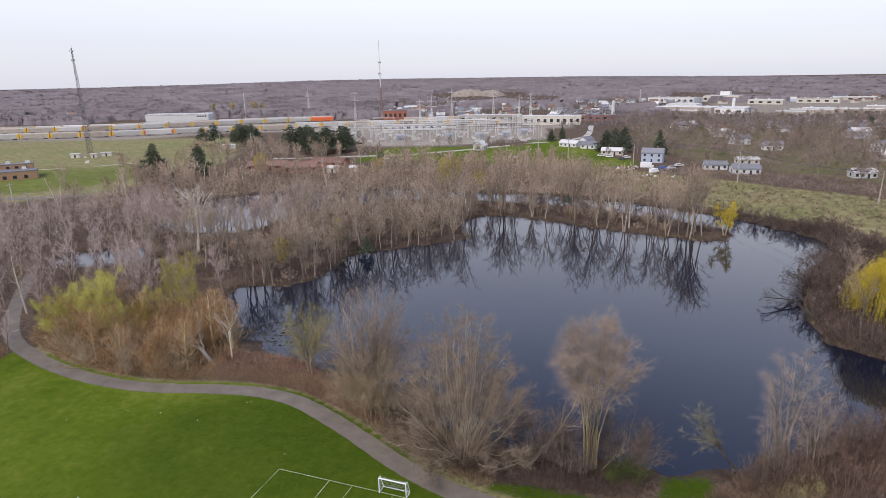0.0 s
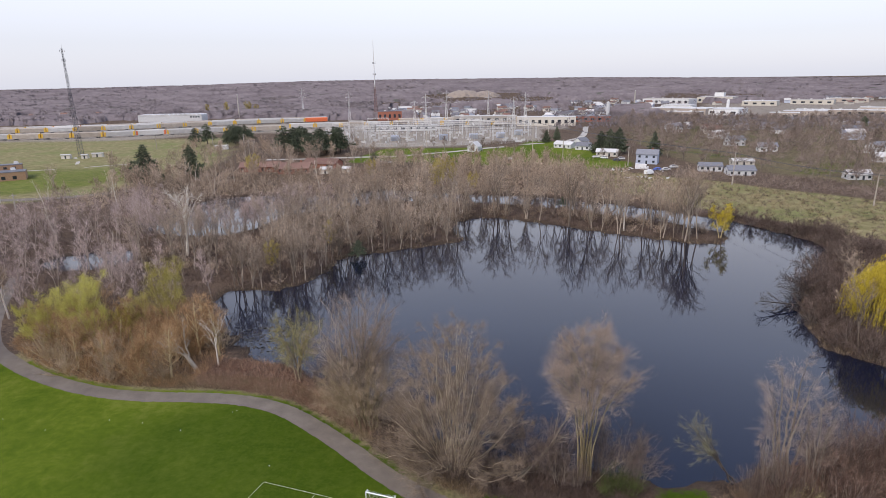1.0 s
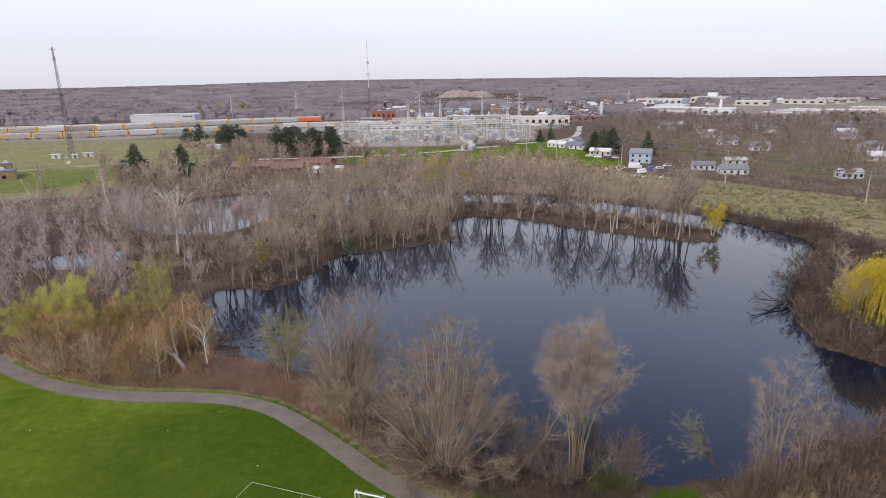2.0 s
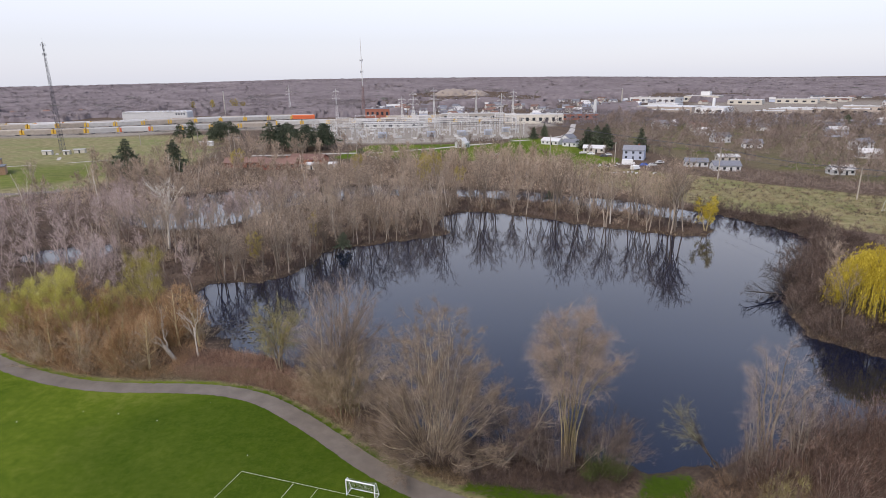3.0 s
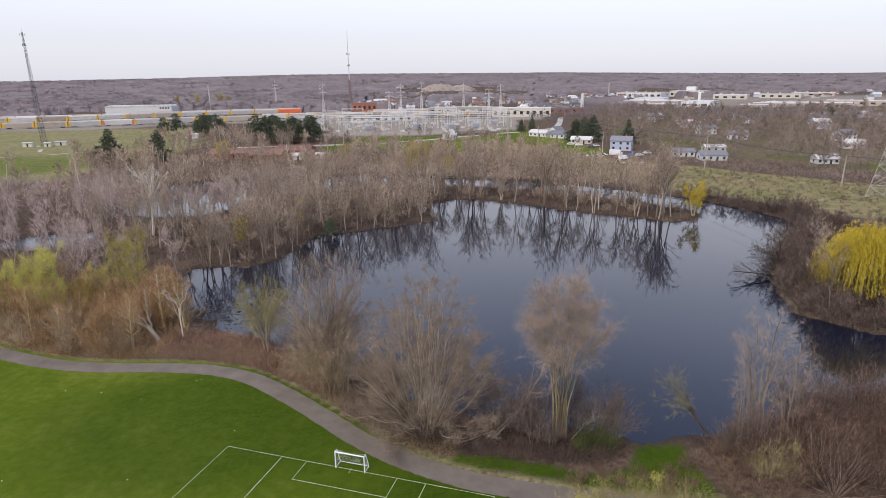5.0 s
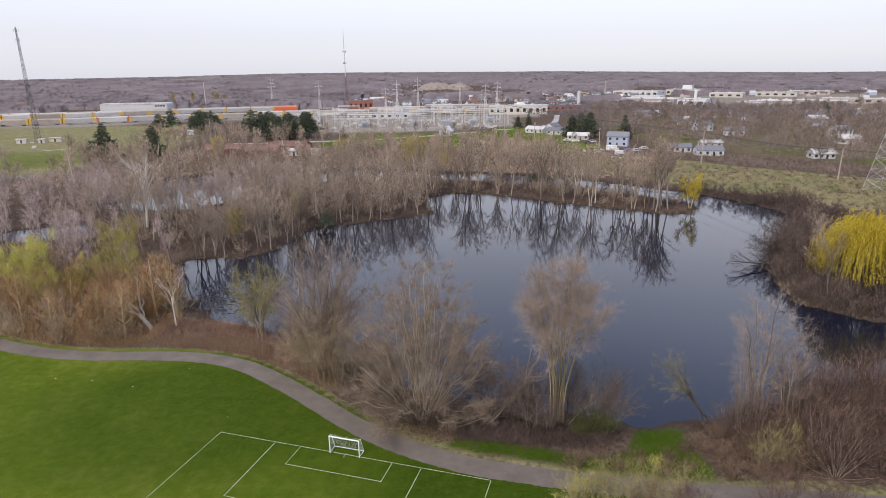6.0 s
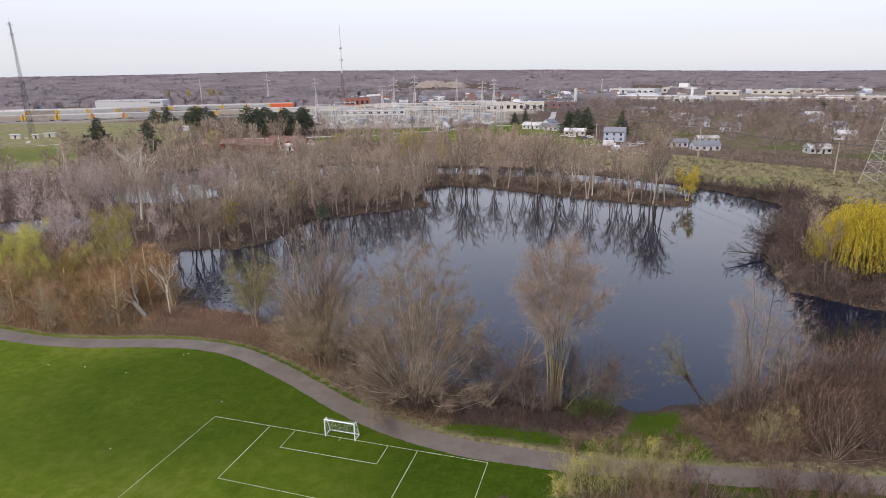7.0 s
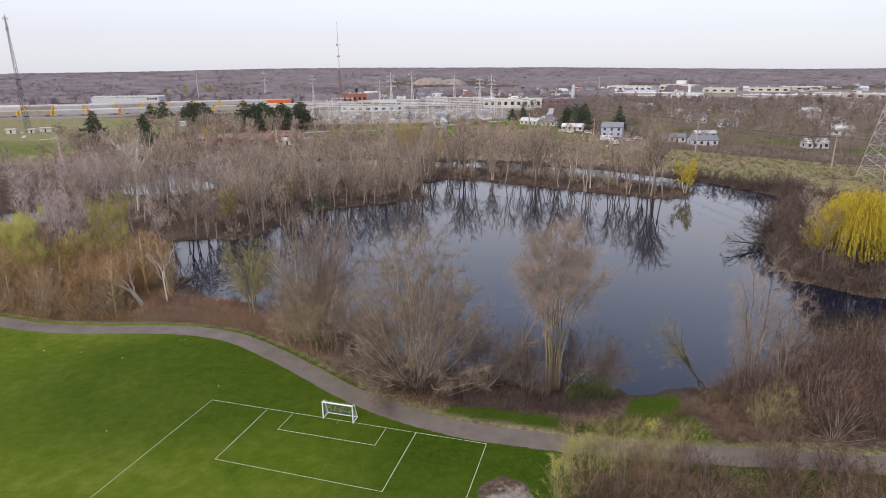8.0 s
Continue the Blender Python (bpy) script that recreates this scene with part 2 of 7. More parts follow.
LINE_PAINT = plain("chalk_line", (0.28, 0.34, 0.15), (0.54, 0.57, 0.36), 0.9, 1.2, fine=9.0)
NET_WHITE = plain("net_cord", (0.60, 0.62, 0.58), (0.75, 0.76, 0.72), 0.8)
MAST_RUST = plain("faded_red_steel", (0.17, 0.10, 0.09), (0.27, 0.17, 0.155), 0.7)
STEEL = plain("galvanised_steel", (0.47, 0.46, 0.44), (0.66, 0.65, 0.62), 0.6, metal=0.2)
DARK_STEEL = plain("dark_steel", (0.055, 0.055, 0.065), (0.11, 0.11, 0.12), 0.6, metal=0.3)
POLE_WOOD = plain("weathered_pole", (0.34, 0.295, 0.24), (0.5, 0.445, 0.375), 0.9)
CONCRETE = plain("pale_concrete", (0.3, 0.275, 0.235), (0.46, 0.425, 0.37), 0.9)
BRICK_TAN = plain("tan_brick", (0.26, 0.15, 0.085), (0.40, 0.25, 0.15), 0.9)
BRICK_RED = plain("red_brick", (0.24, 0.085, 0.055), (0.36, 0.14, 0.09), 0.9)
ROOF_BROWN = plain("brown_shingle", (0.14, 0.075, 0.055), (0.24, 0.14, 0.105), 0.9)
ROOF_GREY = plain("grey_shingle", (0.12, 0.125, 0.14), (0.24, 0.245, 0.26), 0.9)
ROOF_PALE = plain("pale_flat_roof", (0.42, 0.41, 0.38), (0.62, 0.61, 0.58), 0.8, 0.08)
SIDING_WHITE = plain("white_siding", (0.48, 0.48, 0.465), (0.7, 0.7, 0.68), 0.7)
SIDING_TAN = plain("tan_cladding", (0.32, 0.265, 0.215), (0.46, 0.395, 0.33), 0.8)
SIDING_BLUE = plain("blue_grey_siding", (0.34, 0.38, 0.46), (0.46, 0.50, 0.58), 0.7)
SIDING_CREAM = plain("cream_siding", (0.46, 0.425, 0.355), (0.62, 0.58, 0.50), 0.7)
CAR_BEIGE = plain("dusty_beige_panel", (0.27, 0.23, 0.185), (0.42, 0.37, 0.31), 0.7, 0.3)
CAR_GREY = plain("dusty_grey_panel", (0.33, 0.32, 0.30), (0.50, 0.485, 0.455), 0.7, 0.3)
CAR_YELLOW = plain("rail_yellow", (0.52, 0.31, 0.035), (0.66, 0.42, 0.06), 0.6)
CAR_ORANGE = plain("rail_orange", (0.50, 0.095, 0.03), (0.66, 0.15, 0.05), 0.6)
WINDOW = plain("dark_window_glass", (0.02, 0.025, 0.03), (0.05, 0.055, 0.065), 0.1)
TARP_BLUE = plain("blue_tarp", (0.03, 0.08, 0.35), (0.06, 0.14, 0.5), 0.5)
RUBBER = plain("black_rubber", (0.015, 0.015, 0.015), (0.03, 0.03, 0.03), 0.8)
LILY = plain("floating_leaves", (0.025, 0.022, 0.016), (0.06, 0.05, 0.035), 0.5)

# ---- mesh helpers ----


class Acc:
    """Gathers triangles for one mesh."""

    def __init__(self):
        self.v, self.f, self.n = [], [], 0

    def add(self, v, f):
        v, f = np.asarray(v, float).reshape(-1, 3), np.asarray(f, int).reshape(-1, 3)
        self.v.append(v)
        self.f.append(f + self.n)
        self.n += len(v)

    def quad(self, a, b, c, d):
        self.add([a, b, c, d], [[0, 1, 2], [0, 2, 3]])

    def box(self, cx, cy, cz, sx, sy, sz, rot=0.0, taper=1.0):
        """Box on centre (cx, cy), from height cz up by sz."""
        c, s = math.cos(rot), math.sin(rot)
        v = []
        for z, k in ((cz, 1.0), (cz + sz, taper)):
            for x, y in ((-1, -1), (1, -1), (1, 1), (-1, 1)):
                x, y = x * sx / 2 * k, y * sy / 2 * k
                v.append((cx + x * c - y * s, cy + x * s + y * c, z))
        self.add(v, [[0, 2, 1], [0, 3, 2], [4, 5, 6], [4, 6, 7], [0, 1, 5], [0, 5, 4], [1, 2, 6], [1, 6, 5], [2, 3, 7], [2, 7, 6], [3, 0, 4], [3, 4, 7]])

    def tube(self, pts, rads, sides=5):
        pts = np.asarray(pts, float)
        k = len(pts)
        d = np.gradient(pts, axis=0)
        d /= np.linalg.norm(d, axis=1)[:, None] + 1e-9
        ref = np.array([0.31, 0.87, 0.38]) if abs(d[0] @ np.array([0.31, 0.87, 0.38])) < 0.9 else np.array([1.0, 0, 0])
        u = np.cross(d, ref)
        u /= np.linalg.norm(u, axis=1)[:, None] + 1e-9
        w = np.cross(d, u)
        a = np.arange(sides) * 2 * math.pi / sides
        r = np.asarray(rads, float)[:, None, None]
        v = pts[:, None, :] + r * (u[:, None, :] * np.cos(a)[None, :, None] + w[:, None, :] * np.sin(a)[None, :, None])
        p = (np.arange(k - 1)[:, None] * sides + np.arange(sides)[None, :]).ravel()
        q = (np.arange(k - 1)[:, None] * sides + (np.arange(sides)[None, :] + 1) % sides).ravel()
        e = (k - 1) * sides
        j = np.arange(1, sides - 1)
        f = np.concatenate([np.stack([p, q, q + sides], 1), np.stack([p, q + sides, p + sides], 1), np.stack([np.full(sides - 2, e), e + j, e + j + 1], 1)])
        self.add(v.reshape(-1, 3), f)

    def blades(self, rng, org, way, length, width):
        """One slender triangle a strand."""
        org, way = np.asarray(org, float), np.asarray(way, float)
        if len(org) == 0:
            return
        s = np.cross(way, rng.normal(size=way.shape))
        s /= np.linalg.norm(s, axis=1)[:, None] + 1e-9
        s = s * (np.broadcast_to(width, (len(org),))[:, None] / 2)
        v = np.stack([org - s, org + s, org + way * np.broadcast_to(length, (len(org),))[:, None]], axis=1)
        self.add(v.reshape(-1, 3), np.arange(3 * len(org)).reshape(-1, 3))

    def mesh(self, name, material):
        me = bpy.data.meshes.new(name)
        v, f = np.concatenate(self.v), np.concatenate(self.f)
        me.vertices.add(len(v))
        me.vertices.foreach_set("co", v.ravel())
        me.loops.add(3 * len(f))
        me.loops.foreach_set("vertex_index", f.ravel().astype(np.int32))
        me.polygons.add(len(f))
        me.polygons.foreach_set("loop_start", np.arange(0, 3 * len(f), 3, dtype=np.int32))
        me.update(calc_edges=True)
        if name not in ("trunk", "stem", "crown", "ground", "distant_woods"):
            me.shade_flat()
        me.materials.append(material)
        return me


def part(name, acc, material, parent, label=""):
    ob = new(name, acc.mesh(name, material))
    ob.parent = parent
    return tagged(ob, label)


def piece(name, acc, material, label, category, group="", kind=""):
    """A thing, or a piece of the setting, that is one mesh."""
    return tagged(new(name, acc.mesh(name, material)), label, category, group, kind)


def thing(name, label, category, group=""):
    return tagged(new(name), label, category, group)


def inside(px, py, poly):
    px, py = np.asarray(px, float), np.asarray(py, float)
    r = np.zeros(px.shape, bool)
    k = len(poly)
    for i in range(k):
        (x1, y1), (x2, y2) = poly[i], poly[(i + 1) % k]
        if y1 != y2:
            r ^= ((y1 > py) != (y2 > py)) & (px < (x2 - x1) * (py - y1) / (y2 - y1) + x1)
    return r


def line_distance(px, py, pts, closed=False):
    px, py = np.asarray(px, float), np.asarray(py, float)
    best = np.full(px.shape, 1e9)
    k = len(pts)
    for i in range(k if closed else k - 1):
        (x1, y1), (x2, y2) = pts[i], pts[(i + 1) % k]
        dx, dy = x2 - x1, y2 - y1
        t = np.clip(((px - x1) * dx + (py - y1) * dy) / (dx * dx + dy * dy + 1e-9), 0, 1)
        best = np.minimum(best, np.hypot(px - x1 - t * dx, py - y1 - t * dy))
    return best


def signed(px, py, poly):
    """Distance to the outline, positive inside."""
    return np.where(inside(px, py, poly), 1, -1) * line_distance(px, py, poly, True)


def smooth(pts, steps=8, closed=False):
    """Catmull-Rom line through the points."""
    p = [np.array(q, float) for q in pts]
    p = [p[-1]] + p + [p[0], p[1]] if closed else [2 * p[0] - p[1]] + p + [2 * p[-1] - p[-2]]
    out = []
    for i in range(1, len(p) - 2):
        a, b, c, d = p[i - 1], p[i], p[i + 1], p[i + 2]
        for s in range(steps):
            t = s / steps
            out.append(0.5 * (2 * b + (c - a) * t + (2 * a - 5 * b + 4 * c - d) * t * t + (3 * b - a - 3 * c + d) * t ** 3))
    if not closed:
        out.append(p[-2])
    return [tuple(q) for q in out]


def soft(x, a, b):
    t = np.clip((x - a) / (b - a), 0, 1)
    return t * t * (3 - 2 * t)


# ---- plan of the ground ----
POND_SHORE = smooth([(-50, 119), (-38.4, 104.5), (-30.5, 101), (-22, 95), (-13, 87), (-5, 80.5), (3, 76), (12, 74), (19, 73), (24.2, 71.2), (30, 71.5), (36, 73.5),
                     (47, 77), (60, 81), (75, 83), (95, 86), (125, 92), (128, 102), (95, 102), (75, 101), (69.7, 103.4), (66.3, 107.5), (66, 114), (69.6, 126), (79, 142), (89, 156),
                     (100, 170), (103, 182), (98, 194), (88, 211), (80, 205), (80, 190), (75, 181), (66.7, 181.8), (55, 188), (39.4, 198), (22, 210.6), (6, 217), (-5, 209),
                     (-4, 193), (-2, 185.5), (-14.7, 178.4), (-24, 174), (-35, 168.5), (-37, 160), (-40, 148), (-46, 141.5), (-57, 141), (-58, 130)], 4, True)
BACK_SHORE = smooth([(88, 211), (79.5, 219), (67.5, 232), (48, 244), (30, 256), (10, 260), (-2, 263), (-23, 271), (-36, 274), (-50, 270), (-62, 263), (-97, 263), (-115, 248), (-124, 232),
                     (-122, 215), (-112, 203), (-100, 196), (-86, 193), (-76, 198), (-70, 208), (-66, 224), (-53, 230), (-34, 248), (-10, 246), (8, 242), (25, 236), (42, 227),
                     (55, 216), (68, 208), (78, 196)], 4, True)
POOL_SHORE = smooth([(-118, 160), (-106, 157), (-97, 163), (-95, 172), (-106, 176), (-119, 170)], 4, True)
PATH_LINE = smooth([(-118, 150), (-104, 126), (-92, 110), (-81, 101.5), (-70, 95.6), (-59.8, 92), (-51.5, 90.7), (-41.4, 90.4), (-34.2, 89.4), (-27.8, 86.8), (-21.3, 81.9), (-15.7, 76.9), (-10.8, 72.3), (-5.8, 68.4),
                    (-0.9, 65.6), (3.9, 63.5), (9, 62.1), (15.4, 60.6), (25.4, 59), (42.7, 56.8), (70, 52), (110, 40)], 6)
LAWN = [p for p in PATH_LINE if p[0] > -87] + [(110, -300), (-300, -300), (-200, 20), (-110, 70), (-88, 90)]
GREEN_CORNER = [(0, 67), (2, 66), (9, 64), (16, 62), (28, 60), (30, 62), (28.6, 66), (29.2, 70.6), (22.4, 70.8), (21, 66.5), (17, 65), (11, 67.6), (5, 69), (1, 69.2)]
LEFT_FIELD = [(-600, 190), (-230, 232), (-185, 255), (-165, 285), (-150, 320), (-165, 400), (-215, 520), (-420, 530), (-640, 560)]
RIGHT_MEADOW = [(92, 222), (106, 205), (116, 190), (140, 168), (200, 140), (420, 130), (420, 215), (175, 225), (140, 258), (118, 285), (100, 300), (84, 315), (70, 330), (45, 340), (50, 300), (74, 250)]
FAR_LAWN_1 = [(-75, 372), (-40, 362), (45, 340), (85, 330), (98, 350), (84, 375), (84, 440), (60, 478), (50, 470), (36, 455), (-10, 450), (-60, 445)]
HOMES = [(122, 335), (145, 312), (165, 268), (200, 245), (330, 215), (470, 330), (480, 640), (330, 640), (230, 690), (150, 640), (120, 470), (116, 385)]
SUBSTATION_YARD = [(-125, 468), (-60, 455), (20, 462), (58, 476), (70, 560), (80, 640), (-150, 690), (-175, 600)]
RAIL_YARD = [(-640, 600), (-470, 520), (-250, 560), (-150, 610), (80, 590), (120, 640), (110, 720), (-250, 760), (-700, 760)]
TOWN_YARD = [(240, 690), (420, 640), (700, 700), (900, 1050), (420, 1080), (260, 900)]
SHED_YARD = [(-500, 742), (-300, 752), (-300, 850), (-500, 842)]
HILL_FIELD = [(-460, 905), (-370, 925), (-350, 1010), (-390, 1090), (-480, 1040)]
FAR_ROW = [(-690, 860), (-540, 880), (-520, 960), (-700, 950)]
SAND_HILL = [(-60, 1450), (15, 1430), (85, 1470), (90, 1540), (0, 1570), (-65, 1530)]
WATER_LEVEL = -0.5


def skyline(az):
    """Height of the far ridge by its bearing from north, in degrees."""
    return np.interp(az, [-60, -36, -24, -15, -7, 1, 11, 23, 31, 35, 60], [26, 31, 35, 41, 42, 40, 38, 30, 25, 25, 24])


def wet(x, y):
    """Distance from the nearest shore, positive in the water."""
    x, y = np.asarray(x, float), np.asarray(y, float)
    near = (x > -150) & (x < 160) & (y > 50) & (y < 300)
    if not near.all():
        out = np.full(x.shape, -40.0)
        if near.any():
            out[near] = wet(x[near], y[near])
        return out
    ragged = 0.55 * np.sin(x * 0.83 + 2.1 * np.sin(y * 0.31)) + 0.45 * np.sin(y * 0.97 + 1.7 * np.sin(x * 0.37)) + 0.3 * np.sin(x * 2.1 + y * 1.7)
    return np.maximum.reduce([signed(x, y, POND_SHORE), signed(x, y, BACK_SHORE), signed(x, y, POOL_SHORE)]) + ragged


def ground_height(x, y):
    x, y = np.asarray(x, float), np.asarray(y, float)
    h = np.zeros(x.shape)
    d = wet(x, y)
    far = np.hypot(x, y)
    az = np.degrees(np.arctan2(x, np.maximum(y, 1)))
    ridge = skyline(az) * soft(far, 1250, 2150) * (y > 0)
    roll = 0.25 * np.sin(x * 0.11 + 0.5) * np.sin(y * 0.09) * soft(y, 95, 130) * soft(d, -4, -14)
    bank = np.interp(d, [-3, -0.8, 0, 2.0, 6.0], [0.0, -0.15, -0.5, -1.0, -1.8])
    knoll = 7.0 * soft(signed(x, y, SAND_HILL), -30, 30)
    return h + bank + np.where(d > -4, 0, roll) + ridge + knoll


def axis(lo, a, b, hi, step):
    core = np.arange(a, b + step / 2, step)
    left, right, s = [], [], step
    p = a
    while p > lo:
        s *= 1.22
        p -= s
        left.append(p)
    p, s = b, step
    while p < hi:
        s *= 1.22
        p += s
        right.append(p)
    return np.concatenate([left[::-1], core, right])


xs, ys = axis(-4800, -130, 130, 4800, 1.45), axis(-3000, 40, 276, 4800, 1.45)
gx, gy = np.meshgrid(xs, ys)
gz = ground_height(gx, gy)
ground_acc = Acc()
nx, ny = len(xs), len(ys)
ii = (np.arange(ny - 1)[:, None] * nx + np.arange(nx - 1)[None, :]).ravel()
ground_acc.add(np.stack([gx.ravel(), gy.ravel(), gz.ravel()], 1), np.concatenate([np.stack([ii, ii + 1, ii + nx + 1], 1), np.stack([ii, ii + nx + 1, ii + nx], 1)]))


def height_at(x, y):
    """Ground height from the finished sheet."""
    return float(gz[min(np.searchsorted(ys, y), ny - 1), min(np.searchsorted(xs, x), nx - 1)])


wet_sheet = wet(gx, gy)


def from_sheet(sheet, x, y):
    """Value of a sheet of the ground's grid, between its corners."""
    x, y = np.asarray(x, float), np.asarray(y, float)
    i, j = np.clip(np.searchsorted(xs, x) - 1, 0, nx - 2), np.clip(np.searchsorted(ys, y) - 1, 0, ny - 2)
    a, b = np.clip((x - xs[i]) / (xs[i + 1] - xs[i]), 0, 1), np.clip((y - ys[j]) / (ys[j + 1] - ys[j]), 0, 1)
    return (sheet[j, i] * (1 - a) + sheet[j, i + 1] * a) * (1 - b) + (sheet[j + 1, i] * (1 - a) + sheet[j + 1, i + 1] * a) * b


ground = piece("ground", ground_acc, GROUND, "mown lawn, leaf litter, meadow and gravel ground", "ground", kind="structure")
ground.data.shade_smooth()
zone = np.zeros((nx * ny, 4), np.float32)
fx, fy = gx.ravel(), gy.ravel()
path_d = line_distance(fx, fy, PATH_LINE)
zone[:, 0] = np.maximum.reduce([soft(signed(fx, fy, LAWN), -0.3, 0.3), 0.64 * soft(signed(fx, fy, GREEN_CORNER), -1.6, 1.4), 0.70 * soft(-path_d, -3.6, -1.6) * (fx > -80) * (fx < -8),
                                0.85 * soft(signed(fx, fy, FAR_LAWN_1), -8, 6), 0.53 * soft(signed(fx, fy, LEFT_FIELD), 0, 30) * soft(-fy, -430, -330),
                                0.72 * soft(signed(fx, fy, HILL_FIELD), -6, 6),
                                0.50 * soft(np.sin(fx * 0.06 + 2 * np.sin(fy * 0.03)) * np.sin(fy * 0.05 + 1), 0.0, 0.5) * soft(signed(fx, fy, HOMES), -4, 6)])
zone[:, 1] = np.maximum.reduce([soft(signed(fx, fy, LEFT_FIELD), -10, 8), soft(signed(fx, fy, RIGHT_MEADOW), -6, 6), 0.30 * (fy > 290), 0.44 * soft(signed(fx, fy, HOMES), -6, 10), 0.62 * soft(-path_d, -4.5, -2.2) * (fx > -85)])
zone[:, 2] = np.maximum.reduce([0.78 * soft(signed(fx, fy, SUBSTATION_YARD), -3, 4), 0.85 * soft(signed(fx, fy, RAIL_YARD), -6, 8), 0.6 * soft(signed(fx, fy, TOWN_YARD), -10, 20), soft(signed(fx, fy, SAND_HILL), -6, 20)])
zone[:, 0] *= 1 - soft(-np.hypot(fx - 6.5, fy - 53.5), -3.6, -1.6)
zone[:, 2] = np.maximum(zone[:, 2], 0.66 * soft(-np.hypot((fx - 7.4) / 1.3, fy - 52.6), -3.2, -1.4))
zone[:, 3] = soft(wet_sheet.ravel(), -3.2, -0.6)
# lush, dark grass over the middle of the pitch, thinner and yellower towards the west
lush = soft(-np.hypot((fx + 30) / 1.35, fy - 76), -21, -9) * 0.9 + soft(fx, -18, 0) * soft(-fy, -82, -72) * 0.95
layer = ground.data.attributes.new("lush", "FLOAT", "POINT")
layer.data.foreach_set("value", np.clip(lush, 0, 1).astype(np.float32))
layer = ground.data.attributes.new("zone", "FLOAT_COLOR", "POINT")
layer.data.foreach_set("color", zone.ravel())

water_acc = Acc()
water_acc.quad((-190, 60, WATER_LEVEL), (150, 60, WATER_LEVEL), (150, 285, WATER_LEVEL), (-190, 285, WATER_LEVEL))
piece("water", water_acc, WATER, "still dark blue pond water with reflections", "water", kind="structure")


def ribbon(acc, line, width, z, rng=None):
    line = np.array(line)
    d = np.gradient(line, axis=0)
    d /= np.linalg.norm(d, axis=1)[:, None]
    nrm = np.stack([-d[:, 1], d[:, 0]], 1)
    w = np.full(len(line), width / 2) + (0 if rng is None else rng.normal(0, 0.05, len(line)))
    a, b = line + nrm * w[:, None], line - nrm * w[:, None]
    za, zb = ground_height(a[:, 0], a[:, 1]) + z, ground_height(b[:, 0], b[:, 1]) + z
    k = len(line)
    v = np.concatenate([np.c_[a, za], np.c_[b, zb], np.c_[a, za - 0.12], np.c_[b, zb - 0.12]])
    i = np.arange(k - 1)
    f = []
    for p, q in ((0, k), (2 * k, 0), (k, 3 * k)):
        f += [np.stack([p + i, q + i, q + i + 1], 1), np.stack([p + i, q + i + 1, p + i + 1], 1)]
    acc.add(v, np.concatenate(f))


acc = Acc()
ribbon(acc, smooth(PATH_LINE, 3), 2.9, 0.035, np.random.default_rng(3))
piece("footpath", acc, ASPHALT, "winding grey asphalt footpath between lawn and thicket", "path", kind="structure")
acc = Acc()
ribbon(acc, smooth([(-330, 262), (-250, 258), (-214, 257), (-196, 256), (-178, 262), (-150, 285)]), 6.0, 0.04)
piece("road", acc, ASPHALT, "grey asphalt lane across the field", "road", kind="structure")
acc = Acc()
ribbon(acc, smooth([(-285, 338), (-261, 346), (-240, 356), (-205, 373)]), 2.2, 0.04)
piece("track", acc, CONCRETE, "pale gravel track across the field", "track", kind="structure")
acc = Acc()
ribbon(acc, smooth([(-275, 412), (-255, 385), (-240, 357)]), 2.2, 0.05)
piece("track", acc, CONCRETE, "pale gravel track to the mast", "track", kind="structure")
acc = Acc()
ribbon(acc, smooth([(-130, 385), (-70, 392), (-30, 405), (0, 425), (40, 455), (90, 500), (120, 620)]), 5.0, 0.05)
piece("road", acc, CONCRETE, "pale concrete road beside the switchyard", "road", kind="structure")

# ---- sports pitch ----
PITCH = Vector((-25.32, 70.19, 0))
U, V = Vector((0.960, -0.280, 0)), Vector((-0.298, -0.9546, 0))
marking = tagged(new("pitch_marking"), "white painted lines of a small football pitch", "pitch marking", kind="structure")


def pitch_line(u1, v1, u2, v2):
    a, b = PITCH + U * u1 + V * v1, PITCH + U * u2 + V * v2
    d = (b - a).normalized()
    s = Vector((-d.y, d.x, 0)) * 0.036
    acc = Acc()
    k = max(2, int((b - a).length / 1.0))
    pts = [a.lerp(b, i / k) for i in range(k + 1)]
    rng = np.random.default_rng(int(abs(u1) * 10 + abs(v1)))
    for p, q in zip(pts, pts[1:]):
        w = 1 + rng.normal(0, 0.12)
        acc.quad(*[tuple(c + Vector((0, 0, 0.02))) for c in (p - s * w, q - s * w, q + s * w, p + s * w)])
    part("line", acc, LINE_PAINT, marking)


for u1, v1, u2, v2 in ((-0.2, -0.2, 32.1, 0), (-0.2, -0.14, 0, 50), (32.1, 0.06, 32.1, 50), (7.1, 0.06, 7.1, 9.1), (24.6, 0.06, 24.6, 9.3), (7.04, 9.16, 24.66, 9.36),
                       (10.3, 0.06, 10.3, 3.05), (21.3, 0.06, 21.3, 3.05), (10.24, 3.11, 21.36, 3.11), (15.8, -0.3, 15.8, 0.5)):
    pitch_line(u1, v1, u2, v2)

goal = thing("football_goal", "small white metal football goal with sagging net on the lawn", "goal")
gw, gh, gd = 3.5, 2.05, 1.15


def goal_at(u, back, z):
    return tuple(PITCH + U * (15.75 + u) - V * back + Vector((0, 0, z)))


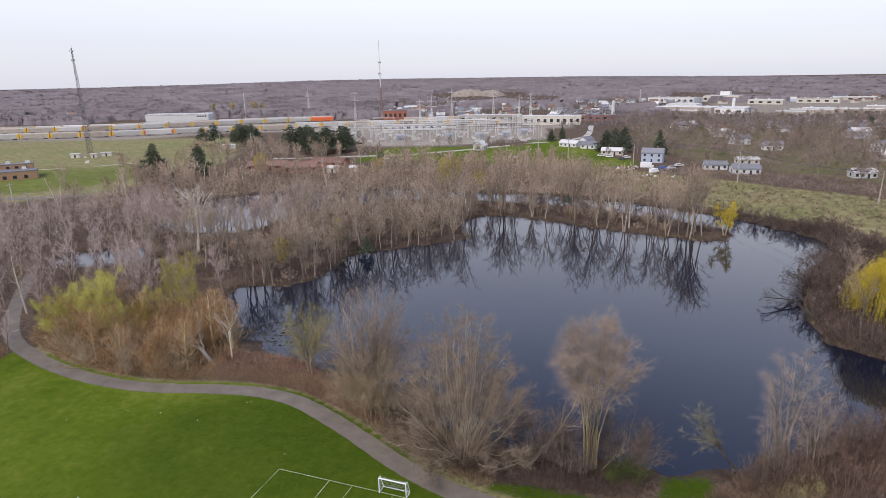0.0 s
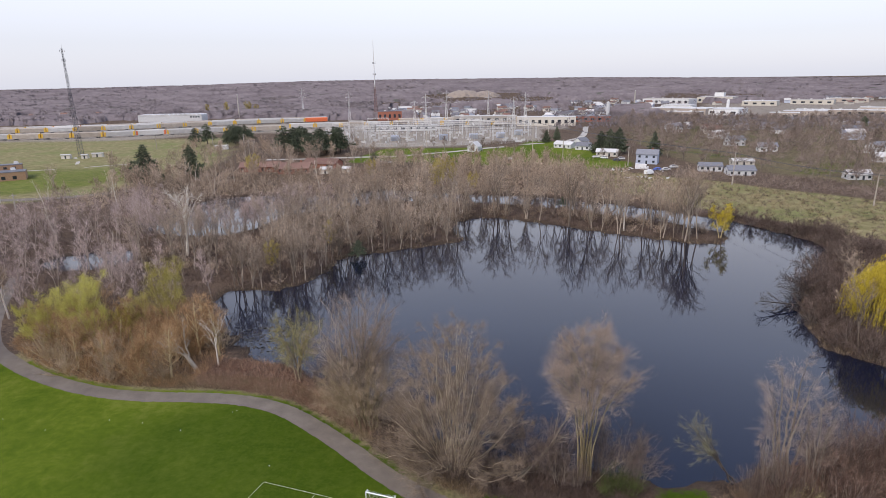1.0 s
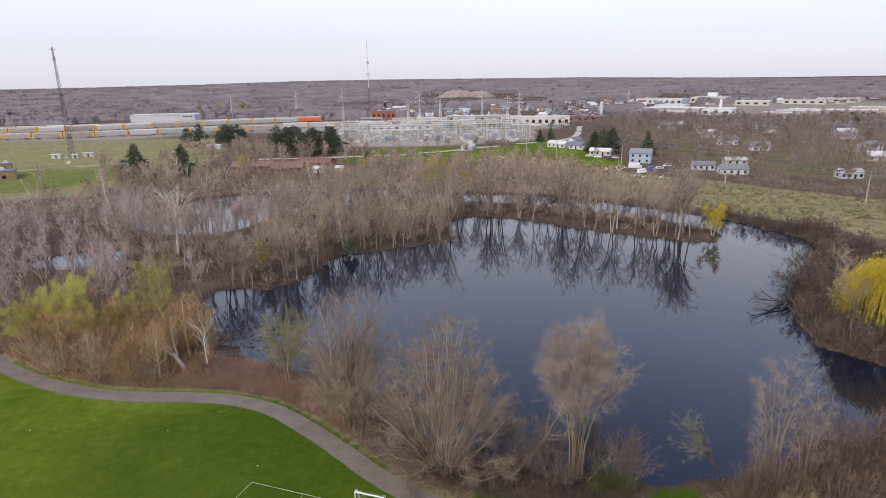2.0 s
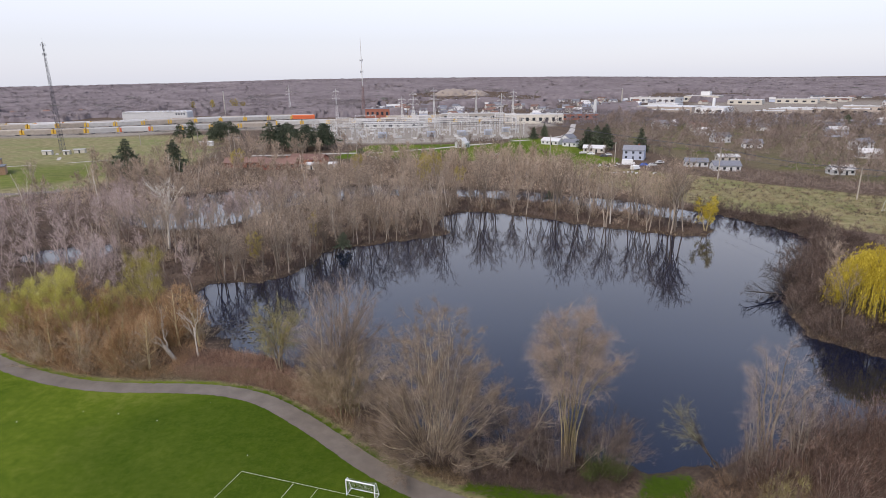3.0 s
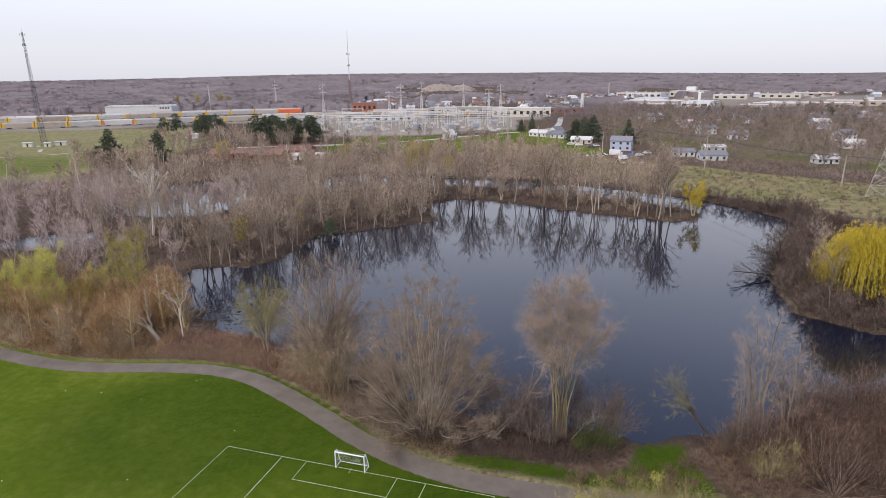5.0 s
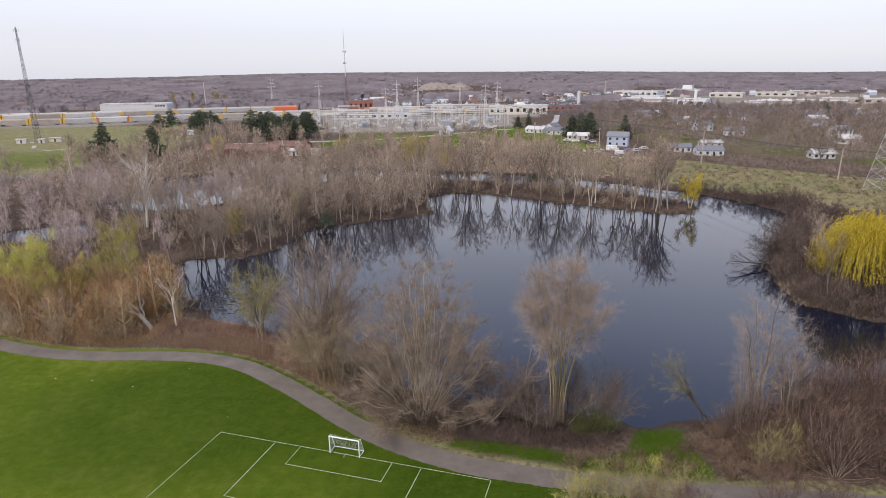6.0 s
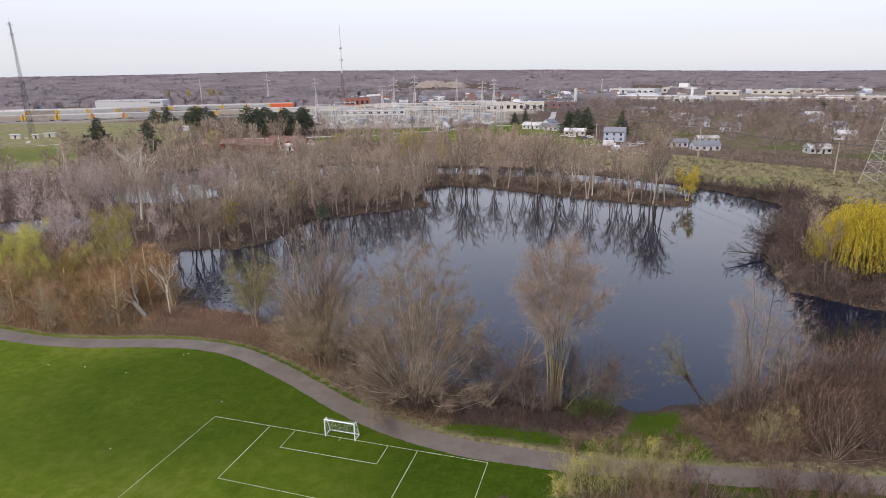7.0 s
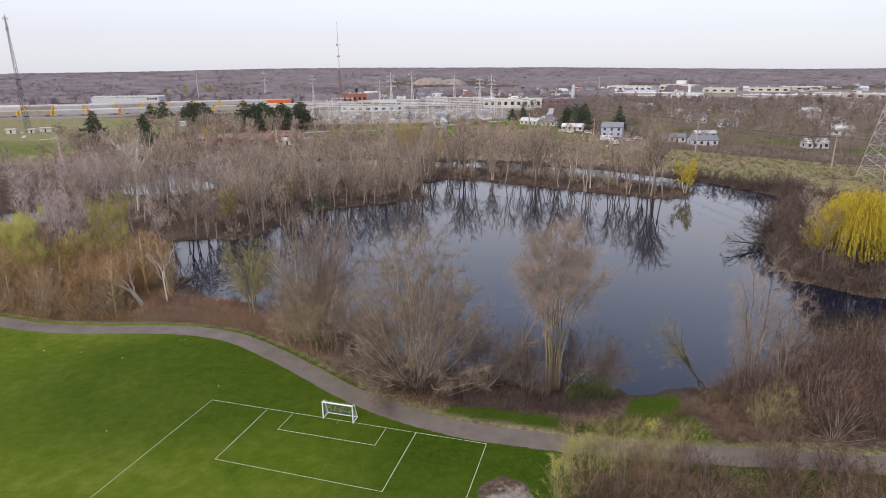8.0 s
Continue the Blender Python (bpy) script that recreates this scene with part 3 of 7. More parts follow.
for u in (-gw / 2, gw / 2):
    acc = Acc()
    acc.tube([goal_at(u, 0, 0), goal_at(u, 0, gh)], [0.065, 0.065], 8)
    part("post", acc, WHITE_PAINT, goal)
    acc = Acc()
    acc.tube([goal_at(u, 0, 0.04), goal_at(u, gd, 0.04)], [0.035, 0.035], 6)
    part("ground_bar", acc, WHITE_PAINT, goal)
    acc = Acc()
    acc.tube([goal_at(u, 0, gh), goal_at(u, 0.45, gh), goal_at(u, gd, 0.04)], [0.035, 0.035, 0.035], 6)
    part("back_stay", acc, WHITE_PAINT, goal)
acc = Acc()
acc.tube([goal_at(-gw / 2 - 0.05, 0, gh), goal_at(gw / 2 + 0.05, 0, gh)], [0.07, 0.07], 8)
part("crossbar", acc, WHITE_PAINT, goal)
acc = Acc()
acc.tube([goal_at(-gw / 2, gd, 0.04), goal_at(gw / 2, gd, 0.04)], [0.035, 0.035], 6)
part("ground_bar", acc, WHITE_PAINT, goal)
acc = Acc()
cols, rows = 18, 12


def net_at(i, j):
    u = -gw / 2 + gw * i / cols
    s = j / rows * 2.6
    sag = 0.22 * math.sin(math.pi * i / cols * 1.0) * math.sin(math.pi * min(1, j / rows))
    if s < 0.45:
        return goal_at(u, s, gh - sag)
    t = (s - 0.45) / 2.15
    return goal_at(u, 0.45 + (gd - 0.45) * t - sag * 0.5, gh * (1 - t) + 0.03 - sag * (1 - t))


for i in range(cols + 1):
    acc.tube([net_at(i, j) for j in range(rows + 1)], [0.005] * (rows + 1), 3)
for j in range(rows + 1):
    acc.tube([net_at(i, j) for i in range(cols + 1)], [0.005] * (cols + 1), 3)
for u in (-gw / 2, gw / 2):
    for j in range(9):
        z = gh * j / 9
        acc.tube([goal_at(u, 0, z), goal_at(u, 0.45 + (gd - 0.45) * (1 - z / gh), z)], [0.005, 0.005], 3)
    for j in range(5):
        b = gd * j / 5
        acc.tube([goal_at(u, b, 0.03), goal_at(u, b, gh if b < 0.45 else gh * (gd - b) / (gd - 0.45))], [0.005, 0.005], 3)
part("net", acc, NET_WHITE, goal)

# ---- trees ----


def unit(v):
    v = np.asarray(v, float)
    return v / (np.linalg.norm(v, axis=-1, keepdims=True) + 1e-9)


def stem_line(rng, start, way, length, segs, lift=0.0, wob=0.12):
    """A wandering line that bends upwards (lift > 0) or droops."""
    pts, d = [np.array(start, float)], unit(way)
    for _ in range(segs):
        d = unit(d + rng.normal(0, wob, 3) + np.array([0, 0, lift]))
        pts.append(pts[-1] + d * length / segs)
    return np.array(pts)


def along(pts, t):
    t = np.asarray(t) * (len(pts) - 1)
    i = np.clip(t.astype(int), 0, len(pts) - 2)
    return pts[i] + (pts[i + 1] - pts[i]) * (t - i)[:, None]


def spray(rng, acc, pts, count, length, width, up=0.35, spread=0.8, t0=0.2):
    """Twigs along a branch."""
    if count < 1:
        return
    t = rng.uniform(t0, 1, count)
    way = unit(pts[-1] - pts[0])
    d = unit(way * 0.8 + rng.normal(0, spread, (count, 3)) + np.array([0, 0, up]))
    acc.blades(rng, along(pts, t), d, length * rng.uniform(0.45, 1.2, count), width)


def bare_tree(rng, h, girth, limbs, reach, start=0.3, up=0.75, subs=6, twigs=20, tlen=1.2, tw=0.035, stems=1, splay=0.12, lift=0.12, round_top=0.5, leaf=0, fine=False, foot=0.25, lsize=0.28, pale=False):
    """Trunk-and-limb mesh and crown mesh of a leafless tree; leaf: budding leaves to a twig."""
    wood, crown = Acc(), Acc()
    for s in range(stems):
        az = 2 * math.pi * s / stems + rng.uniform(0, 1)
        k = splay * rng.uniform(0.6, 1.3) if stems > 1 else splay * 0.4
        hh = h * rng.uniform(0.82, 1.0) if s else h
        trunk = stem_line(rng, (foot * math.cos(az) * (stems > 1) * rng.uniform(0.3, 1.1), foot * math.sin(az) * (stems > 1) * rng.uniform(0.3, 1.1), -0.4), (k * math.cos(az), k * math.sin(az), 1), hh * 0.93 + 0.4, 7, 0.05, 0.045)
        g = girth / math.sqrt(stems) ** 0.8
        wood.tube(trunk, [g * (1.35 if i == 0 else (1 - 0.12 * i)) for i in range(8)], 6 if stems < 3 else 5)
        n = max(3, limbs // stems)
        for i in range(n):
            f = start + (0.96 - start) * (i + rng.uniform(0, 0.9)) / n
            p = along(trunk, np.array([f]))[0]
            a = i * 2.4 + rng.uniform(-0.5, 0.5) + az
            q = (f - start) / (1 - start)
            prof = (0.55 + 0.45 * math.sin(math.pi * min(1, q * 0.9 + 0.15))) * (1 - round_top * q)
            ln = reach * prof * rng.uniform(0.75, 1.2)
            limb = stem_line(rng, p, (math.cos(a), math.sin(a), up * rng.uniform(0.6, 1.4)), ln, 4, lift, 0.16)
            r0 = max(0.03, g * (1 - 0.85 * f) * 0.55)
            if fine:
                wood.tube(limb, [r0 * (1 - 0.2 * j) for j in range(5)], 4)
            else:
                (wood if pale else crown).tube(limb[[0, 1, 2, 4]], [r0 * 1.2, r0, r0 * 0.75, r0 * 0.2], 3)
            m = max(2, int(subs * prof + 0.5))
            for b in range(m):
                t = 0.25 + 0.75 * (b + rng.uniform(0, 0.9)) / m
                way = unit(unit(limb[-1] - limb[0]) + rng.normal(0, 0.6, 3) + np.array([0, 0, 0.25]))
                sub = stem_line(rng, along(limb, np.array([min(t, 1)]))[0], way, ln * rng.uniform(0.3, 0.55), 2, 0.1, 0.2)
                if fine:
                    crown.tube(sub, [max(0.014, r0 * 0.38), max(0.01, r0 * 0.25), 0.006], 3)
                else:
                    crown.blades(rng, sub[:1], unit(sub[-1:] - sub[:1]), ln * 0.45, max(0.03, r0 * 0.7))
                spray(rng, crown, sub, twigs, tlen, tw)
                if leaf:
                    t2 = rng.uniform(0.2, 1, leaf)
                    crown.blades(rng, along(sub, t2) + rng.normal(0, 0.35, (leaf, 3)), unit(rng.normal(0, 1, (leaf, 3)) + np.array([0, 0, -0.2])), lsize, lsize * 0.58)
            spray(rng, crown, limb, twigs // 2, tlen, tw, t0=0.3)
    return wood, crown


def fan_shrub(rng, h, reach, stems, subs, twigs, tlen, tw, girth=0.06, low=0.3, lift=0.1, fine=False, foot=0.5, wob=0.10):
    """Many stems rising and arching from one stool."""
    wood, crown = Acc(), Acc()
    for s in range(stems):
        az = s * 2.4 + rng.uniform(-0.3, 0.3)
        q = ((s + 0.5) / stems) ** 0.65
        e = (1 - q) * 1.35 + low
        ln = math.hypot(h * (1 - 0.42 * q), reach * q) * rng.uniform(0.85, 1.05)
        way = (math.cos(az) * q * reach / h * 1.5, math.sin(az) * q * reach / h * 1.5, e)
        st = stem_line(rng, (foot * math.cos(az) * q, foot * math.sin(az) * q, -0.3), way, ln, 6, lift * (0.4 + q) * rng.uniform(0.3, 1.3), wob)
        if fine:
            wood.tube(st, [girth * (1.2 - 0.17 * j) for j in range(7)], 5)
        else:
            wood.tube(st[::2], [girth * (1.2 - 0.34 * j) for j in range(4)], 3)
        for b in range(subs):
            t = 0.12 + 0.85 * (b + rng.uniform(0, 1)) / subs
            base = along(st, np.array([t]))[0]
            w = unit(unit(st[-1] - st[2]) + rng.normal(0, 0.5, 3) + np.array([0, 0, 0.25]))
            sub = stem_line(rng, base, w, ln * rng.uniform(0.18, 0.34), 3, 0.08, 0.2)
            if fine:
                crown.tube(sub, [girth * 0.42, girth * 0.3, girth * 0.2, 0.006], 3)
            else:
                crown.blades(rng, sub[:1], unit(sub[-1:] - sub[:1]), ln * 0.26, girth * 0.8)
            spray(rng, crown, sub, twigs, tlen, tw, 0.3, 0.6)
        spray(rng, crown, st, twigs, tlen, tw, 0.3, 0.6, 0.5)
    return wood, crown


def arch(rng, a, b, n, flat=0.3, rise=0.65, wob=0.15):
    """A limb that climbs first and then bends out to its tip."""
    a, b = np.array(a, float), np.array(b, float)
    c = a + (b - a) * np.array([flat, flat, rise])
    t = np.linspace(0, 1, n + 1)[:, None]
    pts = (1 - t) ** 2 * a + 2 * t * (1 - t) * c + t * t * b
    pts[1:-1] += rng.normal(0, wob, (n - 1, 3))
    return pts


def dome_tree(rng, h, reach, stems, limbs, subs, twigs, tlen, tw, girth, foot=0.7, neck=0.4, middle=0.6, low=-0.5, spin=1.2, rise=0.65, under=0.75, leaf=0, lsize=0.12, gather=1.4):
    """Stems that rise from one stool and branch into a full rounded crown: one mesh a stem, and the twigs."""
    woods, crown = [], Acc()
    for s in range(stems):
        wood = Acc()
        az = s * 2.4 + rng.uniform(-0.3, 0.3)
        q = math.sqrt((s + 0.5) / stems)
        base = (foot * q * math.cos(az), foot * q * math.sin(az), -0.4)
        top = np.array([base[0] * gather + rng.normal(0, 0.15), base[1] * gather + rng.normal(0, 0.15), neck * h * rng.uniform(0.85, 1.2)])
        main = arch(rng, base, top, 5, 0.5, 0.5, 0.05 + 0.004 * h)
        wood.tube(main, [girth * k for k in (1.35, 1.1, 1.0, 0.95, 0.9, 0.8)], 6)
        for i in range(limbs):
            u = rng.uniform(low, 1) if i else rng.uniform(0.3, 1)
            a = az + rng.normal(0, spin)
            out = math.sqrt(max(0.02, 1 - u * u)) * rng.uniform(0.72, 1.04)
            tall = h * (1 - middle) if u > 0 else h * middle * under
            tip = (reach * out * math.cos(a), reach * out * math.sin(a), h * middle + tall * u * rng.uniform(0.88, 1.02))
            limb = arch(rng, along(main, [rng.uniform(0.7, 0.98)])[0], tip, 5, 0.3, rise, 0.012 * h)
            wood.tube(limb, [girth * k for k in (0.6, 0.44, 0.3, 0.2, 0.12, 0.05)], 4)
            ways = np.diff(limb, axis=0)
            for b in range(subs):
                t = 0.22 + 0.76 * (b + rng.uniform(0, 1)) / subs
                way = unit(unit(ways[min(4, int(t * 5))]) + rng.normal(0, 0.5, 3) + np.array([0, 0, 0.1]))
                sub = stem_line(rng, along(limb, [t])[0], way, reach * rng.uniform(0.16, 0.34), 3, 0.05, 0.2)
                wood.tube(sub[[0, 1, 3]], [girth * 0.13 + 0.004, girth * 0.09 + 0.004, 0.005], 3)
                spray(rng, crown, sub, twigs, tlen, tw, 0.2, 0.65)
                if leaf:
                    crown.blades(rng, along(sub, rng.uniform(0.2, 1, leaf)) + rng.normal(0, 0.3, (leaf, 3)), unit(rng.normal(0, 1, (leaf, 3))), lsize, lsize * 0.6)
            spray(rng, crown, limb, twigs, tlen, tw, 0.2, 0.65, 0.4)
        woods.append(wood)
    return woods, crown


def plume_tree(rng, h, reach, stems, branches, twigs, tlen, tw, girth, foot, edge=0.7, bare=0.38, flat=0.12, rise=0.75, side=0.35, spin=0.9, subs=3, bow=0.0):
    """Stems that rise side by side from one stool and lean out at the top, feathered with branches and fine twigs."""
    woods, crown = [], Acc()
    for s in range(stems):
        wood = Acc()
        az = s * 2.4 + rng.uniform(-0.3, 0.3)
        q = math.sqrt((s + 0.5) / stems)
        base = (foot * q * math.cos(az), foot * q * math.sin(az), -0.4)
        tall = h * (1 - (1 - edge) * q ** 2.2) * rng.uniform(0.9, 1.0)
        tip = (reach * q * math.cos(az), reach * q * math.sin(az), tall)
        main = arch(rng, base, tip, 8, (flat + bow * q) * rng.uniform(0.7, 1.3), rise, 0.05 + 0.004 * h + 0.3 * bow)
        wood.tube(main, [girth * k for k in (1.35, 1.1, 1.0, 0.9, 0.76, 0.6, 0.44, 0.28, 0.1)], 5)
        for b in range(branches):
            t = bare + (0.98 - bare) * (b + rng.uniform(0, 1)) / branches
            a = az + rng.normal(0, spin + 1.2 * (1 - q))
            way = unit(unit(main[min(8, int(t * 8) + 1)] - main[int(t * 8) if t < 1 else 7]) * 0.6 + np.array([math.cos(a), math.sin(a), rng.uniform(0.0, 0.7)]))
            ln = reach * side * rng.uniform(0.55, 1.15) * (1.15 - 0.5 * t)
            limb = stem_line(rng, along(main, [t])[0], way, ln, 4, 0.02, 0.15)
            wood.tube(limb[[0, 2, 4]], [girth * 0.30 * (1.2 - t) + 0.008, girth * 0.18 * (1.2 - t) + 0.006, 0.005], 3)
            for _ in range(subs):
                sub = stem_line(rng, along(limb, [rng.uniform(0.3, 0.95)])[0], unit(limb[-1] - limb[0]) + rng.normal(0, 0.5, 3), ln * rng.uniform(0.35, 0.7), 2, 0.02, 0.15)
                spray(rng, crown, sub, twigs, tlen, tw, 0.1, 0.65)
            spray(rng, crown, limb, twigs, tlen, tw, 0.15, 0.65)
        woods.append(wood)
    return woods, crown


def forked_tree(rng, h, girth, fork, leaders, reach, twigs, tlen, tw, forks=4):
    """A bare tree whose short trunk parts into rising leaders that fork again and again."""
    wood, crown = Acc(), Acc()
    trunk = stem_line(rng, (0, 0, -0.4), (rng.normal(0, 0.06), rng.normal(0, 0.06), 1), h * fork + 0.4, 3, 0.05, 0.05)
    wood.tube(trunk, [girth * k for k in (1.3, 1.0, 0.92, 0.85)], 6)
    turn = rng.uniform(0, 6)
    for i in range(leaders):
        a = turn + 2 * math.pi * i / leaders + rng.uniform(-0.4, 0.4)
        out = reach * rng.uniform(0.45, 1.0) if i else reach * 0.25
        tip = trunk[-1] + np.array([out * math.cos(a), out * math.sin(a), h * (1 - fork) * rng.uniform(0.72, 1.0)])
        lead = arch(rng, along(trunk, [rng.uniform(0.72, 1.0)])[0], tip, 6, 0.42, 0.5, 0.016 * h)
        r0 = girth * rng.uniform(0.5, 0.68)
        wood.tube(lead, [r0 * k for k in (1, 0.86, 0.72, 0.58, 0.44, 0.28, 0.08)], 4)
        for b in range(forks):
            t = 0.22 + 0.7 * (b + rng.uniform(0, 0.9)) / forks
            a2 = a + rng.normal(0, 1.1)
            limb = stem_line(rng, along(lead, [t])[0], (math.cos(a2), math.sin(a2), rng.uniform(0.7, 1.7)), h * rng.uniform(0.16, 0.30) * (1.15 - 0.5 * t), 4, 0.05, 0.17)
            rb = r0 * (1.05 - 0.8 * t) * 0.6 + 0.012
            wood.tube(limb, [rb, rb * 0.8, rb * 0.6, rb * 0.4, 0.012], 3)
            for c in range(4):
                sub = stem_line(rng, along(limb, [0.25 + 0.7 * (c + rng.uniform(0, 1)) / 4])[0], unit(limb[-1] - limb[0]) + rng.normal(0, 0.5, 3) + np.array([0, 0, 0.15]), h * rng.uniform(0.06, 0.13), 2, 0.05, 0.2)
                wood.tube(sub, [rb * 0.42 + 0.008, rb * 0.3 + 0.006, 0.008], 3)
                spray(rng, crown, sub, twigs, tlen, tw, 0.25, 0.6)
            spray(rng, crown, limb, twigs, tlen, tw, 0.25, 0.6, 0.4)
        spray(rng, crown, lead, twigs, tlen, tw, 0.3, 0.5, 0.6)
    return wood, crown


def weeping_willow(rng, h, reach, strands, leaf):
    wood, crown = Acc(), Acc()
    trunk = stem_line(rng, (0, 0, -0.4), (0.05, 0, 1), h * 0.6, 5, 0.05, 0.06)
    wood.tube(trunk, [0.5, 0.42, 0.36, 0.3, 0.24, 0.18], 7)
    for i in range(22):
        a = i * 2.4 + rng.uniform(-0.3, 0.3)
        q = math.sqrt((i + 0.5) / 22)
        tip = np.array([reach * q * 0.9 * math.cos(a), reach * q * 0.9 * math.sin(a), h * (0.97 - 0.30 * q ** 2) * rng.uniform(0.93, 1.0)])
        limb = arch(rng, along(trunk, np.array([0.5 + 0.5 * rng.uniform(0, 1)]))[0], tip, 5, 0.35, 0.75, 0.2)
        wood.tube(limb, [0.16, 0.13, 0.1, 0.07, 0.05, 0.03], 4)
        long = rng.uniform(0.42, 0.80) * h if q > 0.45 else rng.uniform(0.2, 0.45) * h
        for _ in range(strands // 22):
            p = along(limb, rng.uniform(0.55, 1, 1))[0] + rng.normal(0, 0.6, 3) * (1, 1, 0.7)
            away = unit(np.array([p[0], p[1], 0.01]))
            st = stem_line(rng, p, away * 0.16 + np.array([0, 0, 0.25]), min(long * rng.uniform(0.6, 1.15), p[2] - 0.8), 6, -0.8, 0.07)
            crown.tube(st[::3], [0.02, 0.016, 0.01], 3)
            t = rng.uniform(0, 1, leaf)
            crown.blades(rng, along(st, t) + rng.normal(0, 0.11, (leaf, 3)), unit(rng.normal(0, 0.45, (leaf, 3)) + np.array([0, 0, -1.2])), 0.45, 0.075)
    return wood, crown


def conifer(rng, h, reach, layers, per, open_base=0.12, ragged=0.2):
    wood, crown = Acc(), Acc()
    trunk = stem_line(rng, (0, 0, -0.3), (0, 0, 1), h, 5, 0.1, 0.01)
    wood.tube(trunk, [h * 0.022 * (1 - 0.18 * i) for i in range(6)], 6)
    for i in range(layers):
        f = open_base + (1 - open_base) * i / layers
        r = reach * (1 - f ** 1.6) ** 0.9 * (1 + rng.uniform(-ragged, ragged)) + 0.3
        for j in range(per):
            a = j * 2 * math.pi / per + i * 0.7 + rng.uniform(-0.2, 0.2)
            rr = r * rng.uniform(0.7, 1.1)
            br = stem_line(rng, (0, 0, f * h), (math.cos(a), math.sin(a), 0.15), rr, 3, -0.12, 0.06)
            crown.tube(br, [0.05, 0.035, 0.02, 0.01], 3)
            k = 18
            t = rng.uniform(0.15, 1, k)
            d = unit(np.array([math.cos(a), math.sin(a), -0.25]) * 0.6 + rng.normal(0, 0.55, (k, 3)))
            crown.blades(rng, along(br, t), d, rr * 0.26 + 0.35, rr * 0.08 + 0.10)
    return wood, crown


class Kind:
    """A few variants of one kind of plant, the first of each built, the others copied."""

    def __init__(self, name, label, category, group, bark, twig, variants, trunk_name="trunk"):
        self.protos, self.k = [], 0
        for wood, crown in variants:
            e = thing(name, label, category, group)
            for w in wood if type(wood) is list else [wood]:
                part(trunk_name, w, bark, e)
            part("crown", crown, twig, e)
            self.protos.append([e, False])

    def put(self, x, y, turn=0.0, size=1.0, tilt=0.0, tall=1.0, which=None):
        p = self.protos[(self.k if which is None else which) % len(self.protos)]
        self.k += 1
        z = height_at(x, y)
        base = Matrix.Translation((x, y, max(z, WATER_LEVEL - 0.3))) @ Matrix.Rotation(tilt, 4, "X") @ Matrix.Rotation(turn, 4, "Z")
        if not p[1]:
            p[0].matrix_basis, p[1] = base @ Matrix.Diagonal((size, size, size * tall, 1)), (size, size * tall)
            return p[0]
        k, kt = p[1]
        return copy_thing(p[0], base @ Matrix.Diagonal((size / k, size / k, size * tall / kt, 1)))


def rng_of(seed):
    return np.random.default_rng(seed)


def scatter(seed, poly, count, gap, dry=True):
    """Random places inside a polygon, at least gap apart, not in the water."""
    rng = rng_of(seed)
    px, py = [p[0] for p in poly], [p[1] for p in poly]
    out = []
    cand = np.c_[rng.uniform(min(px), max(px), count * 30), rng.uniform(min(py), max(py), count * 30)]
    ok = inside(cand[:, 0], cand[:, 1], poly)
    if dry:
        ok &= from_sheet(wet_sheet, cand[:, 0], cand[:, 1]) < 0.3
    for c in cand[ok]:
        if len(out) >= count:
            break
        if all((c[0] - o[0]) ** 2 + (c[1] - o[1]) ** 2 > gap * gap for o in out[-250:]):
            out.append(c)
    return out


# the large trees on the near bank
r = rng_of(11)
pole_tree = Kind("willow_tree", "tall bare willow with many upright tan stems and a domed crown", "tree", "", BARK_YELLOW, TWIG_SOFT,
                 [plume_tree(r, 20.8, 5.0, 16, 20, 34, 1.3, 0.0105, 0.09, 0.9, edge=0.66, bare=0.46, flat=0.0, rise=0.80, side=0.66, spin=0.8)], "stem")
pole_tree.put(14.2, 71.8)
r = rng_of(12)
fan_tree = Kind("willow_tree", "wide bare many-stemmed willow fanning out from the bank", "tree", "", BARK_STRAW, TWIG_FAN,
                [plume_tree(r, 19.6, 10.2, 86, 9, 46, 1.3, 0.011, 0.054, 2.2, edge=0.10, bare=0.26, flat=0.30, rise=0.62, side=0.27, spin=0.7, subs=2, bow=0.3)], "stem")
fan_tree.put(-2.0, 75.2)
r = rng_of(13)
fork_tree = Kind("willow_tree", "old forked willow with grey limbs and thin budding twigs", "tree", "", BARK_GREY, TWIG_SOFT,
                 [dome_tree(r, 19.0, 7.8, 6, 12, 7, 46, 1.5, 0.011, 0.24, foot=1.0, neck=0.32, middle=0.55, low=-0.45, spin=0.7, rise=0.55, gather=2.4)], "stem")
fork_tree.put(-16.3, 87.0)
tan_willow = Kind("tan_willow", "low spreading willow with tan stems at the bank", "tree", "", BARK_YELLOW, TWIG_TAN,
                  [dome_tree(r, 10.0, 5.6, 14, 5, 7, 24, 1.1, 0.013, 0.09, foot=1.3, neck=0.2, middle=0.5, low=-0.7, spin=0.9, rise=0.5, gather=1.3)], "stem")
tan_willow.put(-14.6, 82.8, 0, 1.15)
tan_willow.put(-18.5, 86.4, 1.0, 0.9)
r = rng_of(14)
bud_tree = Kind("budding_willow", "small willow with a haze of yellow-green buds by the water", "tree", "", BARK_OLIVE, TWIG_OLIVE,
                [dome_tree(r, 13.0, 4.6, 5, 10, 6, 40, 1.1, 0.0115, 0.12, foot=0.5, neck=0.3, middle=0.62, low=-0.5, spin=0.9, gather=2.0, leaf=10, lsize=0.10)], "stem")
bud_tree.put(-28.2, 96.6)
r = rng_of(15)
wisp_tree = Kind("alder_tree", "slender bare alders with thin dark stems at the water", "tree", "", BARK_BROWN, TWIG_SOFT,
                 [plume_tree(r, 17.5, 3.6, 7, 15, 16, 1.3, 0.0095, 0.12, 0.9, edge=0.66, bare=0.25, flat=0.15, rise=0.7, side=0.6)], "stem")
wisp_tree.put(37.4, 71.0)
